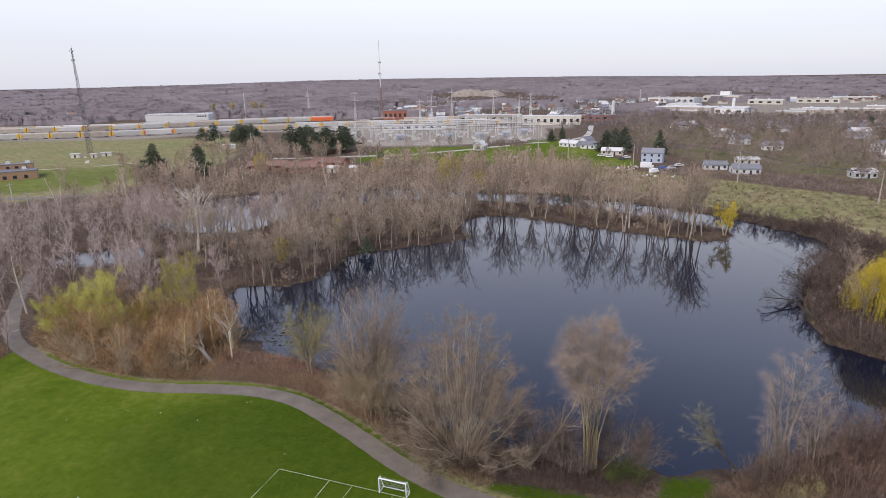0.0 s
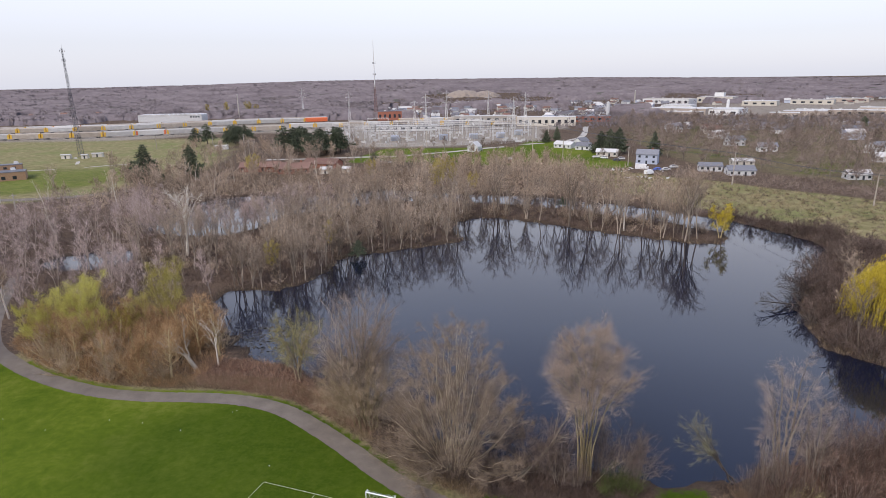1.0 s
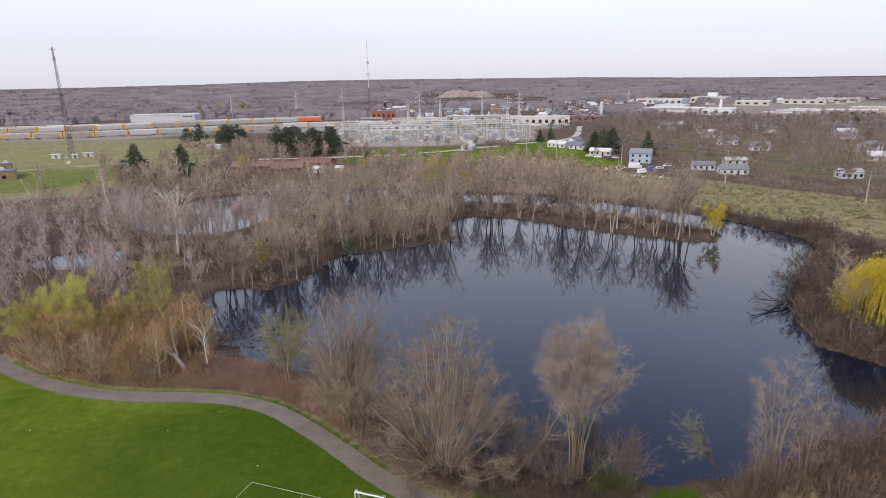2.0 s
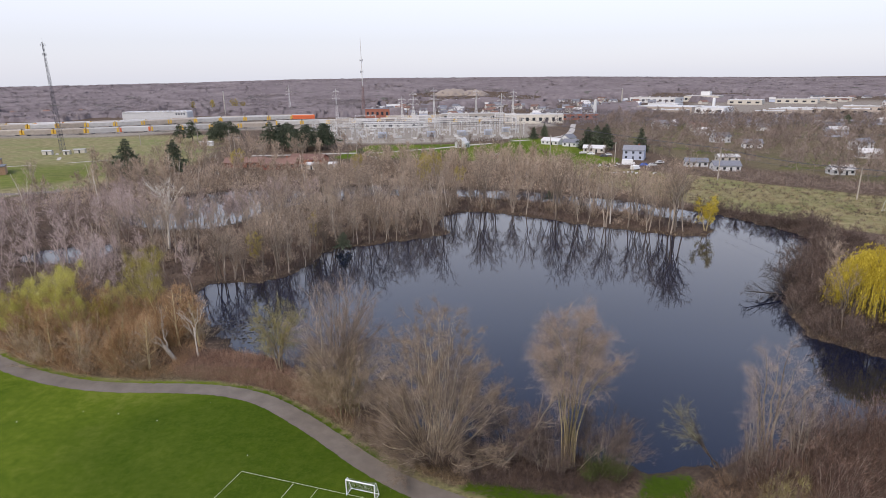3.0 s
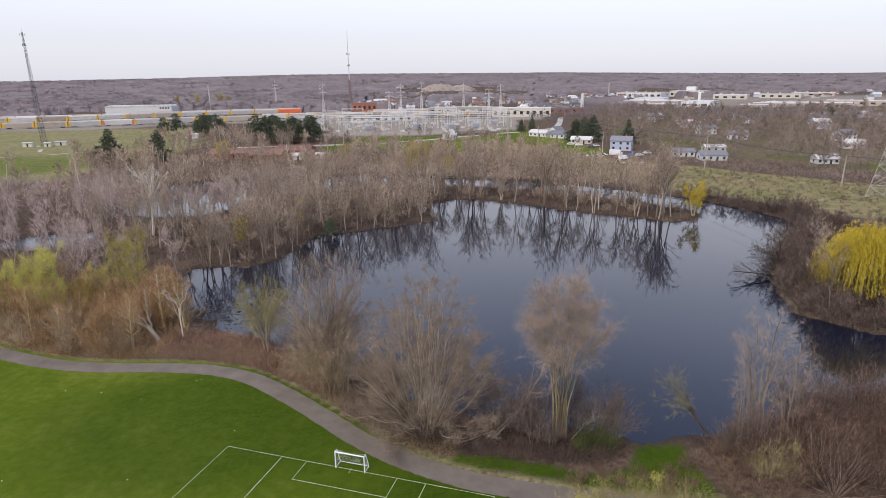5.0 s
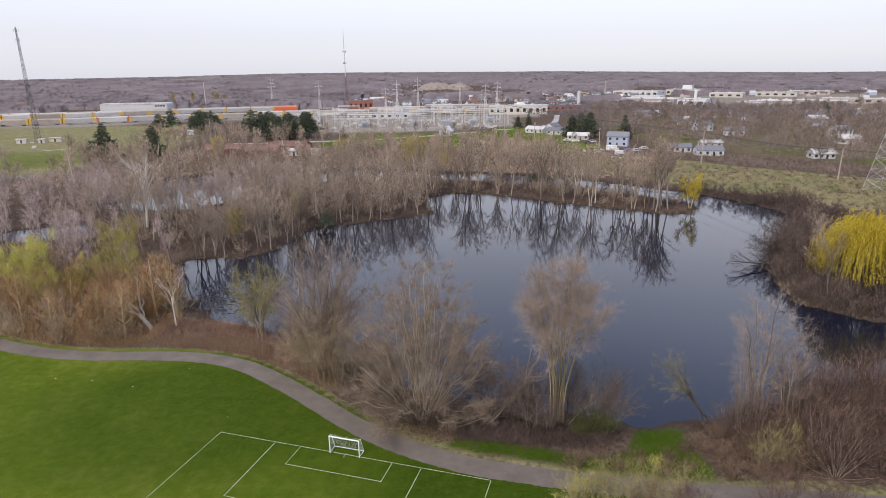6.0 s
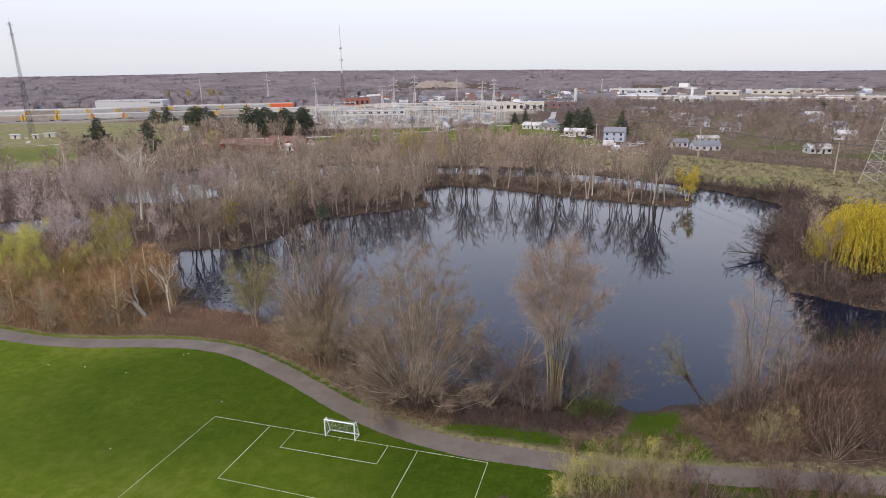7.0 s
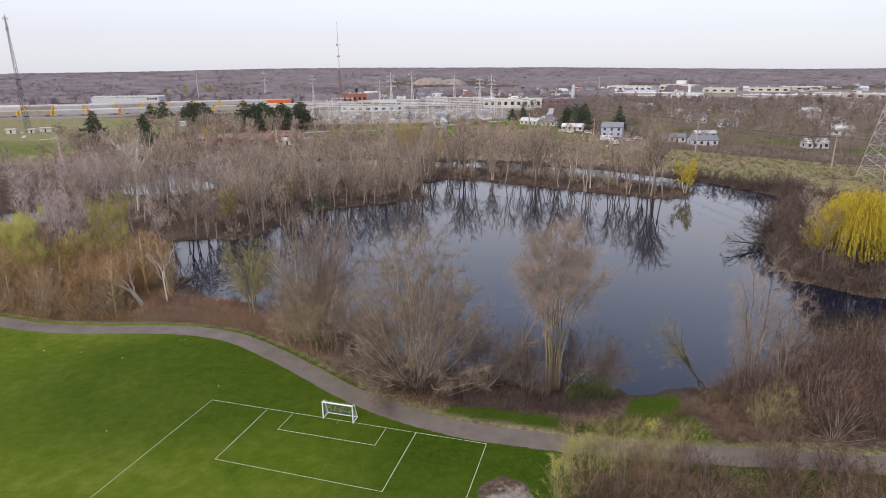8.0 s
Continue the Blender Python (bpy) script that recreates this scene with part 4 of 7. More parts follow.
wisp_tree.put(40.6, 70.0, 1.2, 0.75)
wisp_tree.put(34.8, 69.6, 2.4, 0.5)
r = rng_of(16)
lean_tree = Kind("leaning_willow", "small grey budding willow leaning over the water", "tree", "", BARK_DARK, TWIG_SAGE,
                 [dome_tree(r, 10.5, 2.9, 2, 8, 6, 30, 0.9, 0.012, 0.11, foot=0.2, neck=0.42, middle=0.72, low=-0.3, spin=1.8)], "stem")
lean_tree.put(31.0, 71.6, 1.0, 1.0, tilt=0.0)
lean_tree.protos[0][0].matrix_basis = Matrix.Translation((32.4, 71.9, -0.4)) @ Matrix.Rotation(radians(-38), 4, "Y")
r = rng_of(161)
green_bush = Kind("green_bush", "low dull green leafy bush under the tall willow", "shrub", "", BARK_BROWN, LEAF_DARK,
                  [bare_tree(r, 3.4, 0.05, 22, 1.9, 0.08, 0.9, 5, 6, 0.5, 0.02, stems=5, splay=0.4, leaf=26, lsize=0.14)], "stem")
for x, y, s in ((17.4, 69.3, 1.0), (19.4, 69.0, 0.85), (16.0, 68.6, 0.6)):
    green_bush.put(x, y, x, s)

# bare shrubs joined between the large trees
r = rng_of(17)
side_shrub = Kind("bare_shrub", "dark bare shrub with arching stems on the bank", "shrub", "shrubs on the bank", BARK_BROWN, TWIG_DARK,
                  [dome_tree(r, 8.4, 4.4, 6, 7, 6, 20, 1.1, 0.011, 0.06, foot=0.8, neck=0.18, middle=0.5, low=-0.6, spin=0.9, rise=0.55, gather=1.5) for _ in range(3)], "stem")
for x, y, s, t in ((9.2, 72.8, 1.0, 0), (18.6, 72.0, 1.05, 1), (20.6, 71.0, 0.8, 2), (11, 70.6, 0.8, 3), (6.8, 74.0, 1.0, 4), (-9, 82, 0.9, 5), (-7.4, 80.4, 0.75, 2), (-12, 84, 0.8, 1), (16.6, 74.0, 0.9, 2), (11.8, 74.2, 0.95, 5), (-5.5, 74.6, 0.55, 1), (-2.4, 72.4, 0.55, 3), (1.0, 71.8, 0.6, 2), (3.8, 71.6, 0.6, 5), (13.0, 69.8, 0.5, 0),
                   (-20.5, 90.5, 0.95, 3), (-23, 92.6, 0.8, 5), (32.5, 68.5, 0.5, 1), (36, 67.2, 0.7, 2), (42.5, 71.5, 0.9, 3), (46, 73.0, 0.9, 5)):
    side_shrub.put(x, y, t, s)

# broken limbs leaning and lying between the two big willows
r = rng_of(171)


def broken_limb(label, bark, start, way, length, girth, forks):
    e = thing("broken_limb", label, "fallen branch")
    acc, twigs = Acc(), Acc()
    line = stem_line(r, start, way, length, 7, 0.0, 0.15)
    acc.tube(line, [girth * (1 - 0.12 * i) for i in range(8)], 6)
    for i in range(forks):
        side = stem_line(r, along(line, [0.3 + 0.65 * i / forks])[0], unit(np.array(way, float)) + r.normal(0, 0.45, 3), length * r.uniform(0.25, 0.5), 4, 0.03, 0.14)
        acc.tube(side, [girth * k for k in (0.5, 0.4, 0.3, 0.2, 0.08)], 4)
        spray(r, twigs, side, 30, 0.8, 0.014)
    part("limb", acc, bark, e)
    part("twigs", twigs, TWIG_SOFT, e)


broken_limb("thick dark willow limb leaning up out of the bank", BARK_BROWN, (6.0, 71.4, 0.0), (0.66, 0.02, 0.72), 12.0, 0.19, 6)
broken_limb("grey-brown willow limb leaning over the brush", BARK_BROWN, (5.0, 71.0, 0.0), (0.74, 0.05, 0.58), 10.0, 0.14, 5)
broken_limb("pale bare branch lying across the brambles", BARK_GREY, (1.6, 70.2, 0.2), (0.92, 0.25, 0.2), 8.0, 0.065, 3)
broken_limb("pale forked branch beside the tall willow", BARK_GREY, (15.4, 70.8, 0.1), (0.75, 0.1, 0.62), 6.5, 0.065, 5)

# red-brown thicket by the camera side, right of the pitch
r = rng_of(18)
red_shrub = Kind("red_stemmed_shrub", "dense bare shrub with reddish-brown stems", "shrub", "shrubs by the footpath", BARK_GREY, TWIG_RED,
                 [fan_shrub(r, 6.5, 3.8, 30, 6, 9, 1.1, 0.03, 0.035) for _ in range(3)], "stem")
tan_shrub = Kind("tan_stemmed_shrub", "bare shrub with tan stems and a few buds", "shrub", "shrubs by the footpath", BARK_BROWN, TWIG_UMBER,
                 [fan_shrub(r, 5.0, 3.0, 28, 6, 13, 0.9, 0.026, 0.03) for _ in range(3)], "stem")
for i, (x, y) in enumerate(scatter(5, [(33, 63), (44, 60.5), (60, 58), (85, 56), (85, 80), (62, 78.5), (48, 75), (40, 71), (35, 68)], 62, 2.5)):
    red_shrub.put(x, y, i * 1.3, 0.75 + 0.45 * ((i * 7) % 5) / 5)
for i, (x, y) in enumerate(scatter(6, [(9, 46), (14, 54.5), (20, 56), (30, 56.3), (60, 50), (60, 40), (12, 40)], 50, 2.3)):
    (tan_shrub if (i % 3 and x < 34) or i % 4 == 0 else red_shrub).put(x, y, i * 1.1, 0.7 + 0.3 * ((i * 3) % 5) / 5)
for x, y, s in ((14.5, 62.9, 0.45), (19, 62.6, 0.4), (23.5, 61.6, 0.42), (26, 62.2, 0.4), (30, 61, 0.5), (33, 60.9, 0.6), (29, 66, 0.45), (36, 61, 0.6), (39, 63.5, 0.7), (17.5, 64.2, 0.35), (21.5, 63.6, 0.4), (24.6, 63.9, 0.36), (27.2, 65.6, 0.38), (30.6, 63.6, 0.6), (33.4, 64.4, 0.7), (35.6, 66.0, 0.7), (31.6, 67.8, 0.5), (38.5, 66.5, 0.8)):
    tan_shrub.put(x, y, x, s)
r = rng_of(19)
lime_shrub = Kind("leafing_shrub", "low shrub breaking into pale yellow-green leaf", "shrub", "leafing shrubs", BARK_TAN, LEAF_LIME,
                  [bare_tree(r, 3.2, 0.05, 14, 1.5, 0.1, 0.9, 5, 8, 0.6, 0.02, stems=4, splay=0.35, leaf=16, lsize=0.13) for _ in range(2)], "stem")
for x, y, s in ((14.2, 58.4, 0.95), (11.6, 55.6, 0.8), (16.0, 59.6, 0.6), (22.8, 62.6, 0.6)):
    lime_shrub.put(x, y, x, s)
sage_shrub = Kind("budding_shrub", "tall thin shrub with olive-tan stems and small buds", "shrub", "budding shrubs by the footpath", BARK_OLIVE, TWIG_OLIVE,
                  [dome_tree(r, 5.2, 2.2, 3, 8, 5, 9, 0.8, 0.009, 0.03, foot=0.5, neck=0.2, middle=0.55, low=-0.7, spin=0.9, rise=0.6, gather=1.6, leaf=4, lsize=0.08) for _ in range(2)], "stem")
for x, y, s in ((12.6, 56.6, 0.9), (15.2, 57.2, 1.0), (17.2, 58.2, 0.95), (19.6, 57.6, 1.0), (13.2, 53.6, 1.1), (17.0, 54.8, 1.1), (21.5, 58.8, 0.8), (24.0, 57.2, 1.0), (10.6, 51.0, 1.0), (20.6, 54.6, 1.1), (34.0, 62.4, 0.9), (36.5, 63.4, 1.0)):
    sage_shrub.put(x, y, x * 1.7, s)

# the rust-coloured thicket and lime willows west of the pond
r = rng_of(20)
rust_shrub = Kind("rust_thicket_shrub", "tall tangled shrub with rust-brown bare twigs", "shrub", "thicket by the path", BARK_TAN, TWIG_RUST,
                  [fan_shrub(r, 8.5, 4.6, 34, 8, 14, 1.1, 0.034, 0.05) for _ in range(3)], "stem")
thicket_shrub = Kind("thicket_shrub", "tall tangled shrub with dull tan bare twigs", "shrub", "thicket by the path", BARK_TAN, TWIG_TAN,
                     [fan_shrub(r, 8.0, 4.4, 26, 7, 14, 1.1, 0.034, 0.06) for _ in range(2)], "stem")
for i, (x, y) in enumerate(scatter(7, [(-82, 108), (-72, 99.5), (-62, 96), (-52, 94.5), (-44, 95), (-42, 101), (-47, 109), (-55, 116), (-70, 118), (-86, 118)], 30, 4.0)):
    if -50 < x < -41.5 and y < 102:
        continue
    (thicket_shrub if i % 3 == 1 else rust_shrub).put(x, y, i * 1.7, 0.5 + 0.42 * ((i * 7) % 5) / 5)
rust_tree = Kind("thicket_tree", "small rust-twigged tree rising from the thicket", "tree", "trees in the thicket", BARK_TAN, TWIG_RUST,
                 [bare_tree(r, 10.5, 0.22, 18, 3.8, 0.25, 0.8, 6, 18, 1.3, 0.028, fine=True), bare_tree(r, 9.5, 0.24, 18, 4.0, 0.2, 0.7, 6, 18, 1.3, 0.028, stems=2, splay=0.25, fine=True)])
for i, (x, y) in enumerate(scatter(8, [(-80, 108), (-70, 99.5), (-60, 96.5), (-46, 95.5), (-42, 101), (-47, 110), (-58, 116), (-75, 116)], 30, 3.6)):
    if -50 < x < -41.5 and y < 102:
        continue
    rust_tree.put(x, y, i * 2.1, 0.72 + 0.45 * ((i * 3) % 4) / 4)
for x, y, s in ((-59, 109, 0.95), (-51, 106.5, 0.9)):
    rust_shrub.put(x, y, x, s)
lime_willow = Kind("lime_willow", "willow in fresh yellow-green spring leaf", "tree", "", BARK_TAN, LEAF_LIME,
                   [bare_tree(r, 13.5, 0.3, 36, 4.6, 0.22, 0.8, 7, 14, 0.9, 0.03, stems=4, splay=0.34, leaf=170, lsize=0.115)])
lime_willow.put(-74.5, 110.5, 0, 1.12)
lime_willow.put(-69.5, 107.5, 2.2, 0.75)
lime_willow.put(-80, 107.0, 1.5, 0.85)
olive_willow = Kind("olive_willow", "willow with dull olive-yellow new leaf", "tree", "", BARK_TAN, LEAF_OLIVE,
                    [bare_tree(r, 15.5, 0.3, 34, 4.0, 0.3, 1.0, 7, 15, 1.0, 0.03, stems=4, splay=0.22, leaf=120, lsize=0.115)])
olive_willow.put(-58, 114, 0, 1.12)
olive_willow.put(-63.5, 113, 2.0, 0.7)
pale_trunk = Kind("broken_tree", "leaning broken tree with pale stripped trunk", "tree", "", BARK_CREAM, TWIG_TAN,
                  [forked_tree(r, 9.0, 0.36, 0.36, 4, 3.4, 12, 0.9, 0.022, 4)])
pale_trunk.put(-47.3, 99.9)
pale_trunk.protos[0][0].matrix_basis = Matrix.Translation((-47.2, 99.8, 0)) @ Matrix.Rotation(radians(-33), 4, "Y")
birch = Kind("birch_tree", "thin pale-barked birch with bare forked top", "tree", "", BARK_CREAM, TWIG_TAN,
             [forked_tree(r, 9.2, 0.13, 0.55, 4, 2.6, 9, 0.8, 0.018, 3)])
birch.put(-44.0, 101.5)



def open_field(x, y):
    """The field round the mast, kept free of trees."""
    return y > 196 and x < -158 - (y - 257) * 0.63


# woods on the strip between the ponds and west of the water
r = rng_of(30)
mid_tree = Kind("bare_tree", "bare grey-brown tree on the wooded strip", "tree", "trees on the wooded strip", BARK_GREY, TWIG_GREY,
                [forked_tree(r, 15.5, 0.17, 0.26, 5, 3.8, 10, 1.3, 0.028), forked_tree(r, 17.0, 0.19, 0.32, 6, 4.2, 10, 1.3, 0.028), forked_tree(r, 14.0, 0.15, 0.18, 4, 3.2, 10, 1.2, 0.028),
                 forked_tree(r, 16.0, 0.19, 0.12, 6, 4.4, 9, 1.3, 0.028), forked_tree(r, 17.5, 0.18, 0.40, 5, 3.6, 10, 1.3, 0.028)])
mauve_tree = Kind("young_alder", "bare mauve-brown young tree in dense wet woodland", "tree", "trees of the wet woodland", BARK_GREY, TWIG_MAUVE,
                  [bare_tree(r, 12.0, 0.135, 15, 2.8, 0.25, 1.3, 5, 10, 1.6, 0.036),
                   bare_tree(r, 13.0, 0.145, 15, 3.2, 0.28, 1.2, 5, 10, 1.6, 0.036, stems=2, splay=0.15),
                   bare_tree(r, 11.0, 0.14, 16, 3.0, 0.22, 1.3, 5, 12, 1.5, 0.034, stems=3, splay=0.2)])
STRIP = [(-57, 143), (-46, 143), (-40, 150), (-37, 169), (-24, 176), (-4, 187), (-6, 210), (5, 219), (22, 212), (39, 200), (66, 184), (75, 183), (78, 195), (62, 211), (42, 227), (25, 235), (8, 240),
         (-10, 244), (-34, 246), (-52, 228), (-64, 220), (-72, 195), (-86, 180), (-98, 166), (-85, 150)]
rr = rng_of(31)
for i, (x, y) in enumerate(scatter(31, STRIP, 190, 3.0)):
    if i % 3 == 0 and (x > 8 or x < -25) or math.hypot(x - 77, y - 186) < 5:
        continue
    (mid_tree if x > -60 or i % 3 else mauve_tree).put(x, y, rr.uniform(0, 6.28), rr.uniform(0.6, 1.12) * (0.97 if x < 5 else 1.17), tall=rr.uniform(0.9, 1.15))
edge = [p for p in POND_SHORE if (p[1] > 137 and p[0] < 81 and p[1] > 0.0) and not (p[0] > 60 and p[1] < 178)]
for i, p in enumerate(edge):
    for q in range(2):
        x, y = p[0] + rr.normal(0, 1.6), p[1] + rr.uniform(0, 3.0)
        if wet(np.array([x]), np.array([y]))[0] < 0.4 and math.hypot(x - 77, y - 186) > 5 and q == 0:
            mid_tree.put(x, y, rr.uniform(0, 6.28), rr.uniform(0.7, 1.05) * (1.25 if x > 5 else 0.95))
for p in [p for p in BACK_SHORE if -126 < p[0] < -48 and p[1] < 236]:
    for q in range(3):
        mauve_tree.put(p[0] + rr.normal(0, 3.0), p[1] + rr.normal(-1.0, 3.0), rr.uniform(0, 6.28), rr.uniform(0.75, 1.1))
WEST = [(-54, 121), (-60, 140), (-85, 150), (-95, 182), (-106, 196), (-126, 208), (-150, 215), (-200, 210), (-215, 160), (-150, 112), (-100, 112), (-90, 119), (-70, 122)]
for i, (x, y) in enumerate(scatter(32, WEST, 190, 3.4)):
    if open_field(x, y) and i % 5:
        continue
    mauve_tree.put(x, y, rr.uniform(0, 6.28), rr.uniform(0.8, 1.2))
for x, y, s in ((-91.5, 104.5, 1.05), (-94.5, 108, 1.1), (-88, 103.8, 0.7), (-98, 104, 1.0), (-103, 108, 1.0), (-97, 112.5, 0.9), (-90, 98, 0.9), (-92, 92, 0.95), (-97, 97, 1.0), (-102, 92, 1.0), (-99, 85, 0.9), (-107, 98, 1.0), (-110, 86, 1.0)):
    mauve_tree.put(x, y, x, s)
pale_tree = Kind("sycamore_tree", "tall bare tree with cream-coloured trunk and limbs", "tree", "pale-barked trees", BARK_CREAM, TWIG_TAN,
                 [bare_tree(r, 15.5, 0.25, 13, 3.8, 0.4, 0.9, 5, 9, 1.6, 0.034, pale=True), bare_tree(r, 14.0, 0.22, 13, 3.6, 0.35, 1.0, 5, 9, 1.6, 0.034, stems=2, splay=0.14, pale=True)])
for i, (x, y) in enumerate(scatter(33, STRIP, 16, 9.0)):
    pale_tree.put(x, y, i * 1.9, 0.85 + 0.25 * ((i * 5) % 4) / 4)
for i, (x, y) in enumerate(scatter(34, WEST, 12, 12.0)):
    pale_tree.put(x, y, i * 1.9, 0.85 + 0.2 * ((i * 5) % 4) / 4)
for i, (x, y) in enumerate(scatter(35, [(-190, 250), (-172, 275), (-150, 300), (-110, 300), (-60, 305), (-60, 275), (-97, 268), (-125, 250), (-165, 228)], 16, 10.0)):
    if open_field(x, y) and i % 5:
        continue
    pale_tree.put(x, y, i * 1.9, 0.85 + 0.2 * ((i * 5) % 4) / 4)
snag = Kind("white_snag", "bleached white bare tree standing in the woods", "tree", "", BARK_PALE, BARK_PALE,
            [forked_tree(r, 19.0, 0.34, 0.60, 8, 6.0, 2, 1.2, 0.05, 4)])
snag.put(-81.5, 170.0, 0, 1.0)
# small yellow willow on the tip of the strip, and the large one across the water
r = rng_of(40)
far_willow = Kind("yellow_willow", "small bright yellow willow at the tip of the wooded strip", "tree", "", BARK_TAN, LEAF_YELLOW,
                  [bare_tree(r, 10.5, 0.22, 26, 3.0, 0.18, 0.9, 6, 10, 0.9, 0.04, stems=3, splay=0.2, leaf=22)])
far_willow.put(77.0, 186, 0, 1.1)
near_willow = Kind("weeping_willow", "weeping willow with hanging bright yellow foliage", "tree", "", BARK_BROWN, LEAF_YELLOW, [weeping_willow(r, 16.2, 5.3, 800, 46)])
near_willow.put(79.0, 114.0)

# scrub north of the ponds
r = rng_of(50)
scrub_tree = Kind("scrub_tree", "low bare brown scrub tree", "tree", "scrub north of the ponds", BARK_GREY, TWIG_GREY,
                  [bare_tree(r, 9.0, 0.13, 14, 3.0, 0.2, 1.0, 5, 9, 1.6, 0.095, stems=2, splay=0.2),
                   bare_tree(r, 8.0, 0.12, 14, 3.0, 0.18, 1.0, 5, 9, 1.6, 0.095, stems=3, splay=0.25),
                   bare_tree(r, 10.5, 0.15, 13, 3.2, 0.28, 1.0, 5, 9, 1.6, 0.095)])
NORTH = [(-165, 225), (-125, 247), (-97, 266), (-60, 266), (-36, 278), (0, 266), (45, 252), (70, 238), (86, 222), (78, 246), (58, 295), (48, 335), (0, 350), (-46, 335), (-56, 300), (-110, 298), (-135, 306), (-150, 312), (-176, 275)]
for i, (x, y) in enumerate(scatter(51, NORTH, 260, 3.6)):
    if open_field(x, y) and i % 5:
        continue
    scrub_tree.put(x, y, rr.uniform(0, 6.28), rr.uniform(0.75, 1.3))
for i, (x, y) in enumerate(scatter(52, [(-200, 255), (-172, 285), (-150, 315), (-60, 325), (-20, 345), (-60, 365), (-130, 380), (-175, 330), (-215, 270)], 44, 6)):
    if open_field(x, y) and i % 5:
        continue
    mid_tree.put(x, y, rr.uniform(0, 6.28), rr.uniform(0.7, 1.0))
for i, (x, y) in enumerate(scatter(53, [(-225, 290), (-165, 335), (-135, 350), (-125, 372), (-70, 370), (-60, 400), (-85, 460), (-140, 480), (-215, 460), (-190, 400)], 70, 6)):
    if open_field(x, y) and i % 5:
        continue
    scrub_tree.put(x, y, rr.uniform(0, 6.28), rr.uniform(0.8, 1.2))
gold_tree = Kind("budding_tree", "tree with a golden haze of new buds", "tree", "budding trees", BARK_GREY, LEAF_GOLD,
                 [bare_tree(r, 17.0, 0.22, 26, 5.0, 0.25, 1.0, 6, 16, 1.3, 0.05, stems=2, splay=0.15, leaf=40, lsize=0.3)])
for x, y, s in ((-12, 262, 1.0), (-14.5, 266, 0.8), (-47, 292, 0.7), (-113, 318, 0.75), (-40, 172, 0.6), (-8, 268, 0.9), (-50, 152, 0.55), (-118, 322, 0.6), (2, 262, 0.6), (-64, 108, 0.5), (-385, 960, 1.2), (-340, 935, 1.3), (-330, 940, 1.0), (-430, 990, 1.0)):
    gold_tree.put(x, y, x, s)

# conifers
r = rng_of(60)
spruce = Kind("spruce_tree", "dark green full-branched spruce tree", "conifer", "conifers", BARK_DARK, NEEDLES, [conifer(r, 14.0, 4.2, 17, 9, 0.12, 0.4), conifer(r, 13.0, 4.6, 15, 9, 0.1, 0.5)])
pine = Kind("pine_tree", "dark green broad-crowned pine tree", "conifer", "conifers", BARK_DARK, NEEDLES, [conifer(r, 13.0, 5.4, 11, 7, 0.3, 0.7), conifer(r, 11.0, 5.0, 10, 7, 0.28, 0.7)])
for x, y, s, t in ((-158, 291, 1.55, 0.95), (-146, 314, 1.2, 1.15), (98, 398, 1.2, 1.0), (60.5, 470, 0.62, 1.2), (70, 480, 0.66, 1.25), (92, 398, 1.3, 0.95), (95, 392, 1.15, 0.95), (87, 401, 1.2, 0.95), (115, 380, 0.95, 1.2), (335, 530, 1.0, 1.0),
                   (-111, 500, 0.9, 1.0)):
    spruce.put(x, y, x, s, tall=t)
for i, (x, y) in enumerate(scatter(61, [(-215, 470), (-185, 455), (-178, 500), (-190, 530), (-210, 520)], 11, 6)):
    pine.put(x, y, i, rr.uniform(1.0, 1.35))
for i, (x, y) in enumerate(scatter(62, [(-138, 420), (-112, 398), (-86, 405), (-92, 450), (-130, 470)], 22, 5)):
    pine.put(x, y, i, rr.uniform(1.05, 1.5))
for x, y, s in ((-55, 355, 0.75), (-31, 168, 0.45), (37, 236, 0.4)):
    pine.put(x, y, x, s)

# woods round the houses to the north-east
r = rng_of(70)
town_tree = Kind("street_tree", "bare brown tree among the houses", "tree", "trees among the houses", BARK_BROWN, TWIG_TOWN,
                 [bare_tree(r, 14.0, 0.24, 12, 4.6, 0.25, 0.9, 5, 11, 1.9, 0.15), bare_tree(r, 12.0, 0.2, 12, 4.4, 0.22, 1.0, 5, 11, 1.9, 0.15, stems=2, splay=0.15),
                  bare_tree(r, 15.0, 0.26, 12, 4.8, 0.3, 0.9, 5, 11, 1.9, 0.15)])
for i, (x, y) in enumerate(scatter(71, HOMES, 298, 6.0)):
    if min((x - a) ** 2 + (y - b) ** 2 for a, b in ((126, 319), (134, 302), (150, 335), (102, 349), (181, 286), (252, 382), (193, 398), (185, 433))) > 16:
        town_tree.put(x, y, rr.uniform(0, 6.28), rr.uniform(0.65, 1.1))
for x, y, s in ((172, 275, 0.8), (178, 271, 0.7), (184, 274, 0.85), (190, 277, 0.7), (176, 281, 0.6), (187, 268, 0.6), (105, 392, 0.8), (82, 372, 0.6), (86, 352, 0.55), (-16, 424, 0.75), (-10, 430, 0.7), (-24, 432, 0.6), (10, 415, 0.7), (18, 420, 0.6), (20, 402, 0.6), (30, 395, 0.5), (2, 398, 0.6), (-88, 465, 0.7), (-80, 440, 0.6), (-45, 385, 0.6)):
    town_tree.put(x, y, x, s)


